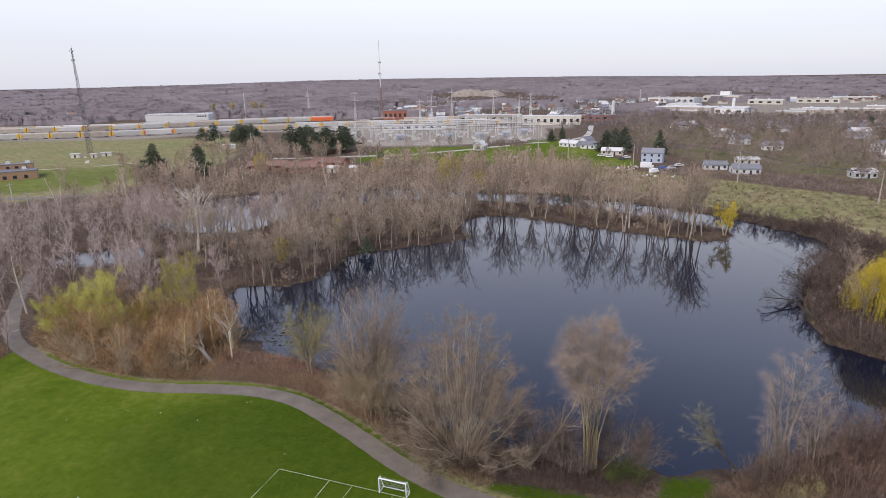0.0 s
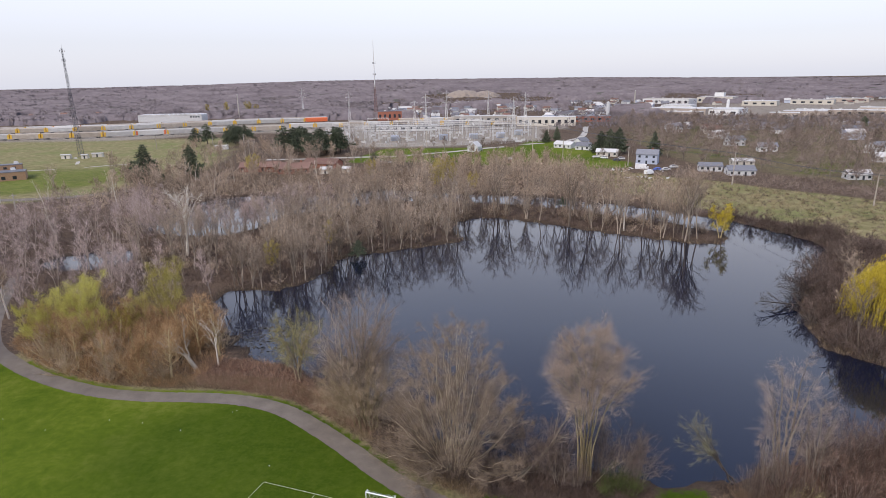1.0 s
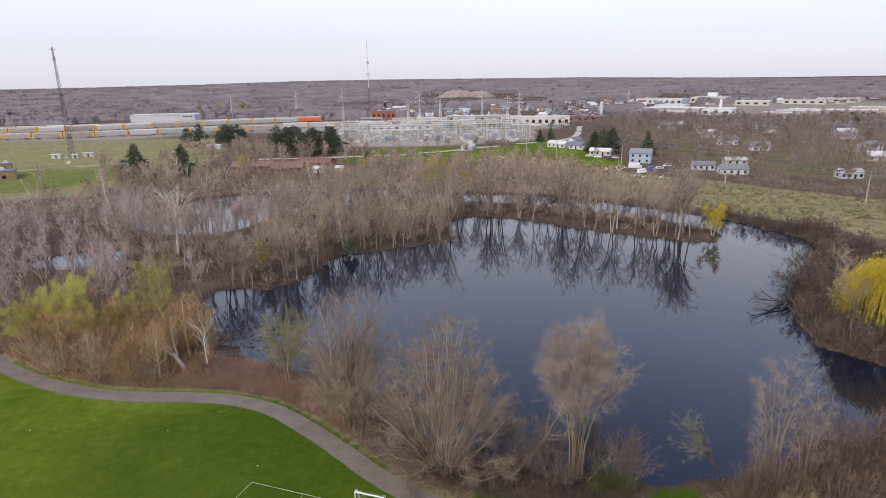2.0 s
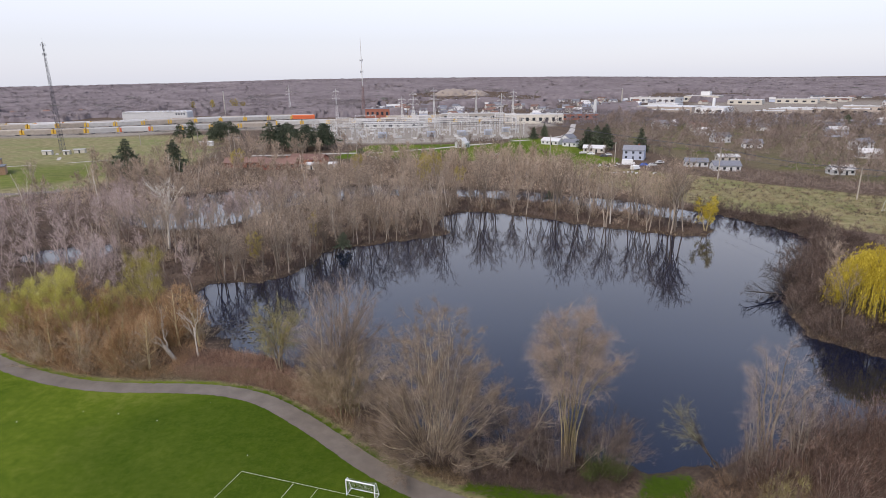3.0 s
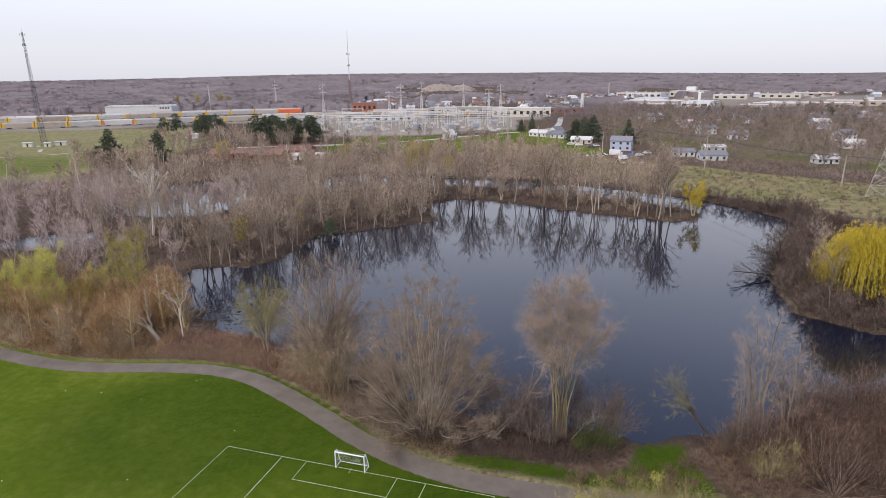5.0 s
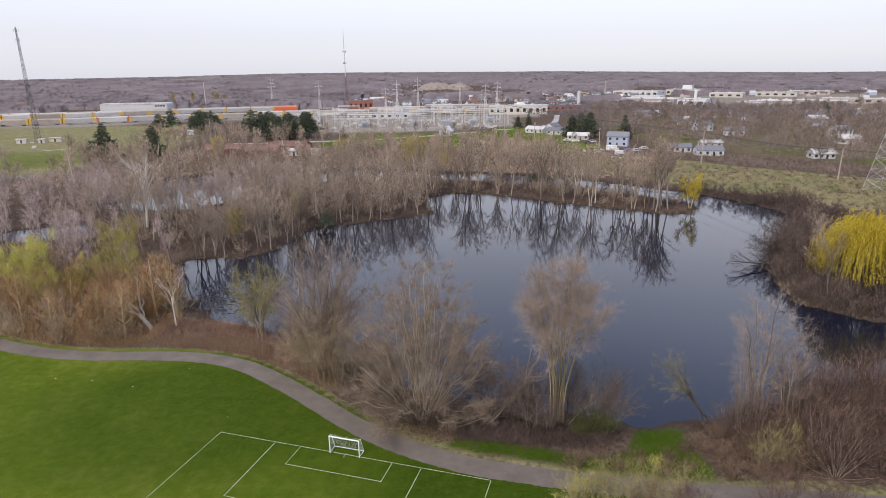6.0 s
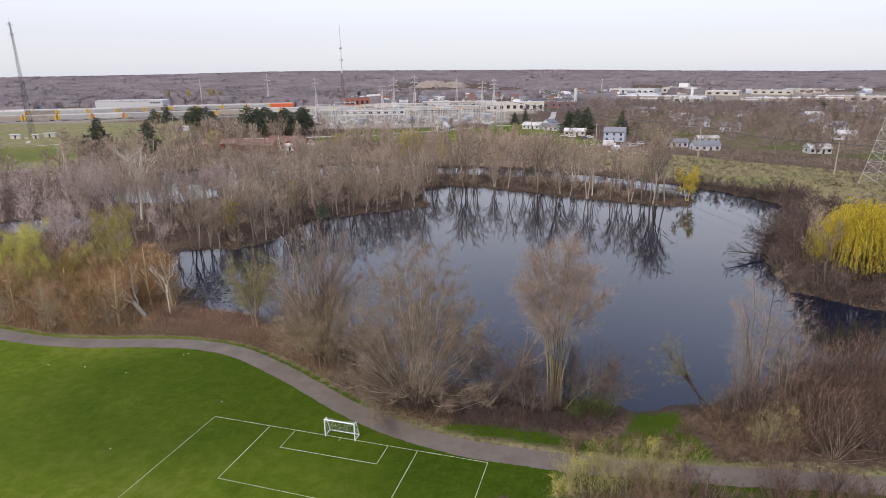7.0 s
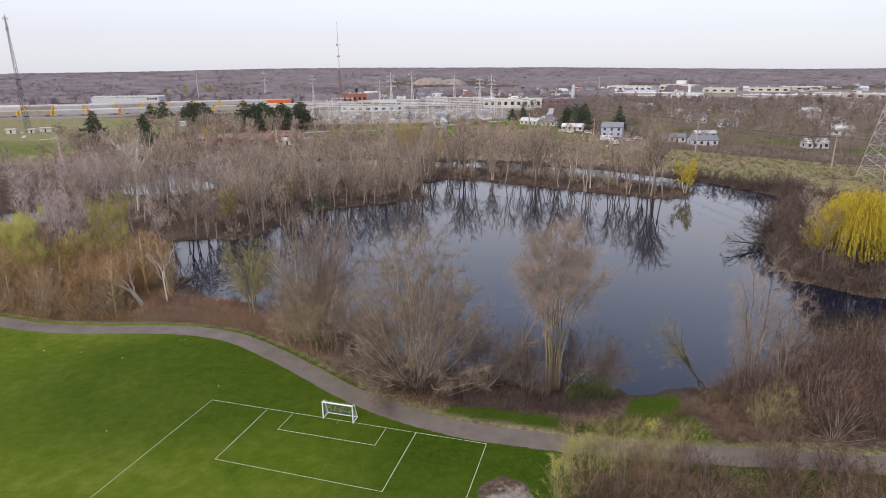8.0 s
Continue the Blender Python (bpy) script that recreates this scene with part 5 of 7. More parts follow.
def brush(name, seed, poly, count, height, width, material, label, category, gap=0.0, dry=True, clump=9, lean=0.45):
    """Uncountable low stems: clumps of blades over a stretch of ground."""
    rng = rng_of(seed)
    px, py = [p[0] for p in poly], [p[1] for p in poly]
    c = np.c_[rng.uniform(min(px), max(px), count * 6), rng.uniform(min(py), max(py), count * 6)]
    ok = inside(c[:, 0], c[:, 1], poly)
    if dry:
        ok &= from_sheet(wet_sheet, c[:, 0], c[:, 1]) < 0.35
    c = c[ok]
    if dry:
        c = c[:2 * count]
        c = c[line_distance(c[:, 0], c[:, 1], PATH_LINE) > 2.4]
    c = c[:count]
    c = np.repeat(c, clump, axis=0) + rng.normal(0, 0.35, (len(c) * clump, 2))
    z = np.maximum(from_sheet(gz, c[:, 0], c[:, 1]), WATER_LEVEL - 0.1) - 0.05
    way = unit(np.c_[rng.normal(0, lean, (len(c), 2)), np.ones(len(c))])
    acc = Acc()
    acc.blades(rng, np.c_[c, z], way, height * rng.uniform(0.35, 1.25, len(c)), width)
    return piece(name, acc, material, label, category, kind="stuff")


def along_line(line, offset_a, offset_b):
    line = np.array(line)
    d = unit(np.gradient(line, axis=0))
    n = np.stack([-d[:, 1], d[:, 0]], 1)
    return [tuple(p) for p in line + n * offset_a] + [tuple(p) for p in (line + n * offset_b)[::-1]]


brush("bramble_bank", 80, [(-46, 95), (-38, 93), (-28, 90), (-20, 85), (-13, 80), (-14, 88), (-24, 97), (-36, 103), (-48, 104)], 2400, 1.1, 0.034, TWIG_BRAMBLE, "low tangled red-brown brambles on the bank", "brambles", clump=10, lean=0.7)
brush("bramble_bank", 180, [(-13, 78), (-4, 71.5), (3, 68.5), (10, 67), (18, 66), (22, 69), (20, 73), (8, 75.5), (-4, 81), (-14, 88)], 3400, 1.1, 0.034, TWIG_DARK, "low tangled dark brown brambles under the willows", "brambles", clump=10, lean=0.7)
brush("dry_grass_verge", 81, along_line([p for p in PATH_LINE if -60 < p[0] < 0], 2.9, 7.2), 9500, 0.5, 0.04, DRY_GRASS, "pale dry grass beside the footpath", "dry grass", clump=9, lean=0.6)
brush("bramble_bank", 82, [(-88, 106), (-74, 98.5), (-60, 94.6), (-46, 93.6), (-44, 104), (-50, 116), (-70, 120), (-90, 118)], 3300, 1.5, 0.034, TWIG_RUST, "rust-brown undergrowth in the thicket", "undergrowth", clump=10, lean=0.6)
brush("undergrowth", 83, STRIP, 5000, 2.0, 0.06, TWIG_DARK, "brown undergrowth on the wooded strip", "undergrowth", clump=10, lean=0.45)
brush("undergrowth", 84, WEST, 3600, 2.2, 0.06, TWIG_DARK, "brown undergrowth in the wet woodland", "undergrowth", clump=10, lean=0.45)
brush("undergrowth", 95, [(-88, 104), (-86, 97), (-92, 86), (-112, 74), (-130, 100), (-100, 112)], 2200, 1.6, 0.03, TWIG_RUST, "brown undergrowth at the wood edge", "undergrowth", clump=10, lean=0.5)
brush("undergrowth", 85, NORTH, 5000, 2.2, 0.08, TWIG_GREY, "brown scrub beyond the ponds", "undergrowth", clump=9, lean=0.5)
brush("undergrowth", 86, [(33, 63), (60, 57), (90, 55), (90, 82), (62, 80), (48, 76), (38, 72.5), (30, 71), (31, 66)], 3500, 1.5, 0.03, TWIG_DARK, "red-brown undergrowth by the inlet", "undergrowth", clump=10, lean=0.5)
brush("undergrowth", 87, [(8, 40), (12, 54), (20, 56.5), (34, 56), (64, 50), (64, 38)], 1600, 1.0, 0.025, TWIG_DARK, "brown undergrowth beside the footpath", "undergrowth", clump=10, lean=0.5)
E_SHORE = [(67, 104), (72, 101.5), (95, 103), (128, 104), (140, 130), (118, 165), (114, 188), (104, 203), (92, 216), (84, 220), (88, 211), (98, 194), (103, 182), (100, 170), (89, 156), (79, 142), (70, 126), (66.3, 114)]
brush("undergrowth", 88, E_SHORE, 6500, 1.5, 0.05, TWIG_DARK, "dense brown undergrowth on the far bank", "undergrowth", clump=11, lean=0.5)
brush("undergrowth", 89, [(84, 318), (100, 300), (118, 286), (142, 258), (176, 226), (300, 216), (300, 240), (190, 262), (160, 296), (118, 318), (96, 332)], 1900, 2.0, 0.12, TWIG_TOWN, "brown scrub along the gardens", "undergrowth", clump=9, lean=0.5)
brush("meadow_scrub", 99, [(92, 222), (106, 205), (118, 190), (145, 170), (210, 145), (215, 215), (175, 224), (140, 256), (112, 285), (80, 318), (60, 325), (60, 290), (76, 250)], 1500, 1.6, 0.08, TWIG_DARK, "dark low scrub scattered over the meadow", "undergrowth", clump=12, lean=0.7)
brush("meadow_grass", 90, RIGHT_MEADOW, 6500, 1.1, 0.10, DRY_GRASS, "rough dry meadow grass", "meadow grass", clump=8, lean=0.6)
for seed, line, tone in ((96, POND_SHORE, TWIG_DARK), (97, BACK_SHORE, TWIG_DARK), (98, POND_SHORE, DRY_GRASS)):
    rng = rng_of(seed)
    pts = np.array([p for p in line if not (p[1] < 90 and 20 < p[0] < 32)])
    c = pts[rng.integers(0, len(pts), 2600)] + rng.normal(0, 1.9, (2600, 2))
    w = wet(c[:, 0], c[:, 1])
    c = np.repeat(c[(w > -3.0) & (w < 0.5)], 8, axis=0)
    c = c + rng.normal(0, 0.3, c.shape)
    acc = Acc()
    acc.blades(rng, np.c_[c, np.full(len(c), WATER_LEVEL - 0.1)], unit(np.c_[rng.normal(0, 0.5, (len(c), 2)), np.ones(len(c))]), rng.uniform(0.6, 2.0, len(c)) * (0.7 if seed == 98 else 1.0), 0.05)
    piece("shore_brush", acc, tone, "tangled brown stems along the waterline", "undergrowth", kind="stuff")
rng = rng_of(109)
acc = Acc()
for _ in range(18):
    x, y = rng.uniform(-75, -25), rng.uniform(58, 88)
    acc.box(x, y, 0.005, rng.uniform(0.05, 0.14), rng.uniform(0.05, 0.12), 0.04, rng.uniform(0, 3))
piece("lawn_litter", acc, WHITE_PAINT, "tiny pale scraps scattered on the lawn", "litter", kind="stuff")
r = rng_of(91)
bank_shrub = Kind("bare_shrub", "brown bare shrub on the far bank", "shrub", "shrubs on the far bank", BARK_BROWN, TWIG_DARK, [fan_shrub(r, 5.0, 3.2, 18, 5, 10, 1.1, 0.055, 0.05) for _ in range(3)], "stem")
for i, (x, y) in enumerate(scatter(92, E_SHORE, 175, 2.6)):
    bank_shrub.put(x, y, i, (0.6 + 0.75 * ((i * 7) % 6) / 6) * (1.25 if y < 150 else 0.9))
for x, y, s in ((70.0, 108.5, 0.75), (84, 106, 0.6), (90, 112, 0.75), (74, 121, 0.6), (82, 117, 0.7), (78, 124, 0.65), (85, 134, 0.6), (96, 108, 0.7), (94, 150, 0.5), (103, 166, 0.45), (87, 142, 0.5), (99, 112, 0.75), (92, 121, 0.7), (101, 104.5, 0.6), (108, 107, 0.7), (99, 140, 0.55), (106, 152, 0.5)):
    mid_tree.put(x, y, x, s)

strip_shrub = Kind("bare_shrub", "brown bare shrub under the trees of the strip", "shrub", "shrubs on the wooded strip", BARK_BROWN, TWIG_GREY, [fan_shrub(r, 4.2, 2.4, 15, 4, 9, 1.0, 0.05, 0.04) for _ in range(2)], "stem")
for i, (x, y) in enumerate(scatter(95, STRIP, 190, 2.6)):
    strip_shrub.put(x, y, i, 0.55 + 0.6 * ((i * 5) % 7) / 7)

# fallen tree lying in the water
fallen = thing("fallen_tree", "dark dead tree lying with its branches in the water", "fallen tree")
wood, crown = bare_tree(rng_of(93), 13.0, 0.28, 20, 4.6, 0.2, 0.7, 4, 5, 1.2, 0.06)
part("trunk", wood, BARK_DARK, fallen)
part("crown", crown, BARK_DARK, fallen)
fallen.matrix_basis = Matrix.Translation((73.5, 130, -0.1)) @ Matrix.Rotation(radians(15), 4, "Z") @ Matrix.Rotation(radians(-84), 4, "Y")
for x, y, a, s in ((80, 140, 25, 0.95), (87, 151, 35, 0.95), (69.5, 119, -5, 0.4), (92, 160, 40, 0.8), (76, 134, 5, 0.7)):
    copy_thing(fallen, Matrix.Translation((x, y, 0.1)) @ Matrix.Rotation(radians(a), 4, "Z") @ Matrix.Rotation(radians(-72), 4, "Y") @ Matrix.Diagonal((s, s, s, 1)))

# floating leaves near the western shore
acc, rng = Acc(), rng_of(94)
for _ in range(230):
    x, y = rng.normal(-40, 4.2), rng.normal(113, 4.5)
    if signed(np.array([x]), np.array([y]), POND_SHORE)[0] < 0.5:
        continue
    k, rad = 7, rng.uniform(0.12, 0.42)
    a = np.arange(k) * 2 * math.pi / k + rng.uniform(0, 6)
    v = np.c_[x + rad * np.cos(a) * rng.uniform(0.7, 1.3), y + rad * np.sin(a), np.full(k, WATER_LEVEL + 0.012)]
    acc.add(v, [[0, i, i + 1] for i in range(1, k - 1)])
piece("floating_leaves", acc, LILY, "dark rafts of floating leaves on the water", "floating leaves", kind="stuff")


# distant woods
def wooded(x, y):
    """How wooded the distance is, 0 to 1."""
    far, az = np.hypot(x, y), np.degrees(np.arctan2(x, np.maximum(y, 1)))
    clear = 0.5 + 0.25 * np.sin(x * 0.013 + 1) * np.sin(y * 0.011 + 2) + 0.25 * np.sin(x * 0.031 + y * 0.017) * np.sin(y * 0.029 - x * 0.011)
    town = soft(az, -14, -4) * soft(-far, -1560, -1380)
    keep = np.where(clear > 0.22 + 0.42 * town, 1.0, 0.0)
    for poly, margin in ((SUBSTATION_YARD, 6), (RAIL_YARD, 6), (SAND_HILL, 45), (TOWN_YARD, 6), (SHED_YARD, 6), (HILL_FIELD, 0), (FAR_ROW, 0)):
        keep = keep * (signed(x, y, poly) < -margin)
    return keep


def canopy(name, near, far, step, label):
    """A rolling sheet of tree tops with ragged, uneven crowns."""
    rng = rng_of(100 + int(near))
    az = np.radians(np.arange(-48, 48.01, 0.26))
    d = np.arange(near, far, step)
    aa, dd = np.meshgrid(az, d)
    aa, dd = aa + rng.normal(0, 0.0012, aa.shape), dd + rng.normal(0, step * 0.3, dd.shape)
    x, y = dd * np.sin(aa), dd * np.cos(aa)
    w = wooded(x.ravel(), y.ravel()).reshape(x.shape)
    w[0] = w[-1] = 0
    top = 9.0 + 1.2 * np.sin(x * 0.05 + 2 * np.sin(y * 0.02)) + rng.normal(0, 0.35, x.shape)
    z = ground_height(x.ravel(), y.ravel()).reshape(x.shape) + np.where(w > 0.5, top, -3.0)
    k, m = x.shape
    i = (np.arange(k - 1)[:, None] * m + np.arange(m - 1)[None, :]).ravel()
    f = np.concatenate([np.stack([i, i + 1, i + m + 1], 1), np.stack([i, i + m + 1, i + m], 1)])
    used_up = w.ravel()[f].max(axis=1) > 0.5
    acc = Acc()
    acc.add(np.stack([x.ravel(), y.ravel(), z.ravel()], 1), f[used_up])
    return piece(name, acc, FAR_WOOD, label, "woodland", kind="stuff")


def crowns(name, seed, near, far, az0, az1, count, height, label):
    """Single bare crowns standing out of the distant woods."""
    rng = rng_of(seed)
    az, dist = np.radians(rng.uniform(az0, az1, count)), np.sqrt(rng.uniform(near ** 2, far ** 2, count))
    x, y = dist * np.sin(az), dist * np.cos(az)
    keep = np.ones(count, bool)
    for poly in (SUBSTATION_YARD, RAIL_YARD, SAND_HILL, TOWN_YARD, SHED_YARD, HILL_FIELD, FAR_ROW):
        keep &= ~inside(x, y, poly)
    x, y = x[keep], y[keep]
    per = 10
    cx, cy, cz, ch = (np.repeat(q, per) for q in (x, y, ground_height(x, y), height * rng.uniform(0.75, 1.05, len(x))))
    k = len(cx)
    org = np.c_[cx + rng.normal(0, 1.4, k), cy + rng.normal(0, 1.4, k), cz + ch * rng.uniform(0.42, 0.82, k)]
    acc = Acc()
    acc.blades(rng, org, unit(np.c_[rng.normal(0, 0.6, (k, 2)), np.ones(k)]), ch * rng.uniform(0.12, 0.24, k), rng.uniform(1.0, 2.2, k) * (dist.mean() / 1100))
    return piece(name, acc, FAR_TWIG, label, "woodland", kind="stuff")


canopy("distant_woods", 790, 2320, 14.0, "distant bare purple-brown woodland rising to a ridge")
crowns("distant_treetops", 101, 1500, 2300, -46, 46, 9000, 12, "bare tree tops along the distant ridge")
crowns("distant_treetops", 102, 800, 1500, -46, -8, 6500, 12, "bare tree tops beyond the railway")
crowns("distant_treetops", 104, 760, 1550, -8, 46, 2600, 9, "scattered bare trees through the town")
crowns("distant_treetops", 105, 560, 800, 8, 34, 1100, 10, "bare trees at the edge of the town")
rng = rng_of(106)
pts = np.array(scatter(107, HOMES, 1500, 3.0))
per = 150
c = np.repeat(pts, per, axis=0)
hh, wide = np.repeat(rng.uniform(7, 13, len(pts)), per), np.repeat(rng.uniform(2.2, 4.2, len(pts)), per)
way = rng.normal(0, 1, (len(c), 3))
way[:, 2] = np.abs(way[:, 2]) - 0.45
way = unit(way)
deep = rng.uniform(0.15, 0.9, len(c))
acc = Acc()
acc.blades(rng, np.c_[c[:, 0] + way[:, 0] * wide * deep, c[:, 1] + way[:, 1] * wide * deep, hh * (0.50 + 0.42 * way[:, 2] * deep)], unit(way + np.array([0, 0, 0.6])), hh * rng.uniform(0.10, 0.22, len(c)), 0.13)
piece("garden_woods", acc, TWIG_TOWN, "thin bare brown woodland between the gardens", "woodland", kind="stuff")

# ---- buildings, masts, railway ----


def gable(acc, w, d, z, rise, over=0.4):
    """Gable roof slab over a w by d block, ridge along x."""
    t = 0.18
    x, y = w / 2 + over, d / 2 + over
    drop = rise * over / (d / 2)
    for s in (-1, 1):
        a, b = (-x, s * y, z - drop), (x, s * y, z - drop)
        c, e = (x, 0, z + rise), (-x, 0, z + rise)
        up = [tuple(np.array(p) + (0, 0, t)) for p in (a, b, c, e)]
        v = [a, b, c, e] + up
        acc.add(v, [[0, 1, 2], [0, 2, 3], [4, 5, 6], [4, 6, 7], [0, 1, 5], [0, 5, 4], [1, 2, 6], [1, 6, 5], [3, 0, 4], [3, 4, 7]])


def house(name, label, x, y, turn, w, d, h, rise, wall, roof, windows=3, floors=1, chimney=False, group="houses"):
    e = thing(name, label, "house", group)
    acc = Acc()
    acc.box(0, 0, -0.3, w, d, h + 0.3)
    for s in (-1, 1):
        acc.add([(s * w / 2, -d / 2, h), (s * w / 2, d / 2, h), (s * w / 2, 0, h + rise * 0.97)], [[0, 1, 2]])
    part("wall", acc, wall, e)
    acc = Acc()
    gable(acc, w, d, h, rise)
    top = part("roof", acc, roof, e)
    if chimney:
        acc = Acc()
        acc.box(w * 0.2, 0.3, h + rise * 0.6, 0.9, 0.7, rise * 0.4 + 1.0)
        part("chimney", acc, BRICK_RED, top)
    for f in range(floors):
        z = 0.9 + f * 2.7
        for i in range(windows):
            u = -w / 2 + w * (i + 0.5) / windows
            door = f == 0 and i == windows // 2
            acc = Acc()
            acc.box(u, -d / 2 - 0.02, 0.0 if door else z, 0.95 if door else 1.2, 0.10, 2.05 if door else 1.25)
            part("door" if door else "window", acc, WINDOW, e)
        if windows > 1:
            acc = Acc()
            acc.box(-w / 2 - 0.02, 0, z, 0.10, 1.2, 1.25)
            part("window", acc, WINDOW, e)
    e.matrix_basis = pose(x, y, 0, 0, 0, turn)
    return e


house("house", "two-storey blue-grey house with a grey shingle roof", 102.5, 350, -24, 11.5, 8.5, 5.6, 2.2, SIDING_BLUE, ROOF_GREY, 3, 2, True)
house("house", "low white bungalow with a pale grey roof", 126, 320.5, -12, 11.0, 7.0, 2.7, 1.5, SIDING_WHITE, ROOF_GREY, 4)
house("house", "white bungalow with a grey hipped roof", 134.5, 305, -6, 12.5, 8.0, 2.8, 1.9, SIDING_WHITE, ROOF_GREY, 4)
house("house", "cream bungalow with a flat pale roof", 150, 338, -4, 11, 7, 2.7, 1.2, SIDING_CREAM, ROOF_PALE, 3)
house("house", "white cottage with a steep gable and pale roof", 5, 420, 70, 9, 7.5, 3.4, 3.0, SIDING_WHITE, ROOF_PALE, 2, 1)
house("house", "pale blue bungalow with a light grey roof", 69, 433, -42, 14, 7.5, 2.8, 1.8, SIDING_WHITE, ROOF_PALE, 4)
house("house", "pale bungalow beside the spruce trees", 80, 421, -30, 10, 7.0, 2.8, 2.0, SIDING_WHITE, ROOF_GREY, 3)
house("house", "cream bungalow with cluttered yard", 88, 386, -20, 13, 7.0, 2.7, 1.6, SIDING_CREAM, ROOF_PALE, 4)
house("house", "dark gabled cottage behind the spruces", 84, 452, 40, 9, 7, 3, 2.2, SIDING_WHITE, ROOF_GREY, 2)
house("house", "white house half hidden among bare trees", 181, 289, -4, 10, 6.5, 2.7, 1.7, SIDING_WHITE, ROOF_PALE, 4)
house("house", "white house half hidden among bare trees", 193, 400, -10, 11, 7.5, 3.2, 2.2, SIDING_WHITE, ROOF_GREY, 3)
house("house", "white house half hidden among bare trees", 187, 434, 12, 12, 7.5, 4.5, 2.4, SIDING_WHITE, ROOF_GREY, 3, 2)
house("house", "white house half hidden among bare trees", 197, 487, -14, 14, 7.5, 4.0, 2.2, SIDING_WHITE, ROOF_PALE, 3)
house("house", "cream house half hidden among bare trees", 252, 384, 18, 12, 8, 4.5, 2.4, SIDING_WHITE, ROOF_GREY, 3, 2)
house("house", "white house half hidden among bare trees", 232, 346, -14, 11, 7.5, 3.0, 2.0, SIDING_WHITE, ROOF_PALE, 3)
brown = ((-117, 338, 6, 22, 10, 2.7, 2.2), (-95, 330, 2, 17, 11, 2.8, 2.6), (-84, 348, -12, 20, 11, 2.8, 2.4))
for x, y, t, w, d, h, k in brown:
    house("house", "long low brick building with a brown shingle roof", x, y, t, w, d, h, k, BRICK_RED, ROOF_BROWN, 6, 1, t == 2, "low brick buildings")
house("shed", "small cream garage beside the brick building", -76.5, 324.5, 0, 5.5, 6, 2.6, 1.0, SIDING_CREAM, ROOF_PALE, 1, group="")
house("shed", "small cream outbuilding near the brick building", -66, 327, 0, 4, 5, 2.4, 0.9, SIDING_CREAM, ROOF_PALE, 1, group="")
house("shed", "white trailer shed among the pines", -185, 449, 5, 9, 4, 3.0, 0.4, SIDING_WHITE, ROOF_PALE, 1, group="")
house("shed", "small red and white hut by the scrub", 24, 358, 0, 4, 3, 2.4, 0.7, BRICK_RED, ROOF_PALE, 1, group="")
# houses of the town beyond the railway
rng = rng_of(201)
WALLS, ROOFS = (SIDING_WHITE, SIDING_WHITE, SIDING_CREAM, SIDING_BLUE), (ROOF_GREY, ROOF_PALE, ROOF_BROWN, ROOF_GREY)
town = scatter(202, [(-250, 800), (-40, 770), (130, 740), (190, 820), (330, 1020), (300, 1250), (60, 1130), (-120, 1020), (-300, 980)], 92, 19)
town += scatter(203, [(150, 500), (260, 470), (430, 420), (430, 560), (300, 640), (200, 640)], 22, 22)
town += scatter(204, [(380, 1000), (700, 900), (1000, 1150), (1000, 1500), (600, 1350)], 34, 28)
town += scatter(205, FAR_ROW, 12, 14)
for i, (x, y) in enumerate(town):
    house("house", "small pale house in the distant town", x, y, rng.uniform(-40, 40), rng.uniform(9, 15), rng.uniform(7, 9), rng.uniform(3, 5.5), rng.uniform(1.8, 3.0), WALLS[i % 4], ROOFS[(i * 3) % 4], 0, group="houses of the distant town")


def block(name, label, x, y, turn, w, d, h, wall, roof, bays=0, category="warehouse", group="industrial buildings"):
    """Flat-roofed building with a parapet and a row of window bays."""
    e = thing(name, label, category, group)
    acc = Acc()
    acc.box(0, 0, -0.3, w, d, h + 0.3)
    part("wall", acc, wall, e)
    acc = Acc()
    acc.box(0, 0, h + 0.01, w + 0.3, d + 0.3, 0.35)
    top = part("roof", acc, roof, e)
    if w > 25:
        for i in range(int(w // 18)):
            acc = Acc()
            acc.box(-w / 2 + 9 + i * 18, d * 0.1, h + 0.36, 2.4, 2.0, 1.3)
            part("roof_vent", acc, STEEL, top)
    for i in range(bays):
        acc = Acc()
        acc.box(-w / 2 + w * (i + 0.5) / bays, -d / 2 - 0.02, h * 0.3, w / bays * 0.45, 0.12, h * 0.38)
        part("window", acc, WINDOW, e)
    e.matrix_basis = pose(x, y, 0, 0, 0, turn)
    return e


for x, y, t, w, d, h, bays in ((360, 1105, -40, 82, 40, 9, 8), (277, 800, -38, 70, 40, 8, 6), (318, 790, -36, 60, 50, 7, 5), (300, 880, -35, 40, 30, 8, 0), (452, 1125, -36, 60, 40, 10, 6), (462, 1140, -36, 16, 14, 17, 0),
                               (352, 692, -28, 30, 18, 6.5, 3), (385, 712, -30, 44, 20, 7, 0), (440, 740, -32, 90, 22, 6, 9), (540, 760, -35, 110, 22, 6, 10), (470, 1000, -34, 50, 30, 7, 4), (560, 1015, -36, 60, 30, 7, 5),
                               (775, 1380, -38, 60, 35, 9, 5), (860, 1395, -38, 50, 30, 8, 4), (985, 1500, -38, 60, 30, 9, 4), (650, 1080, -38, 70, 30, 6, 5), (262, 750, -38, 40, 20, 6, 4), (215, 1480, -10, 40, 25, 8, 3), (165, 1500, -8, 50, 25, 8, 3), (-5, 1150, 0, 40, 22, 7, 3)):
    block("warehouse", "long pale flat-roofed factory building", x, y, t, w, d, h, (SIDING_WHITE, SIDING_TAN, SIDING_CREAM)[int(x) % 3] if h > 6.6 else SIDING_TAN, (ROOF_PALE, CONCRETE)[int(y) % 2], bays)
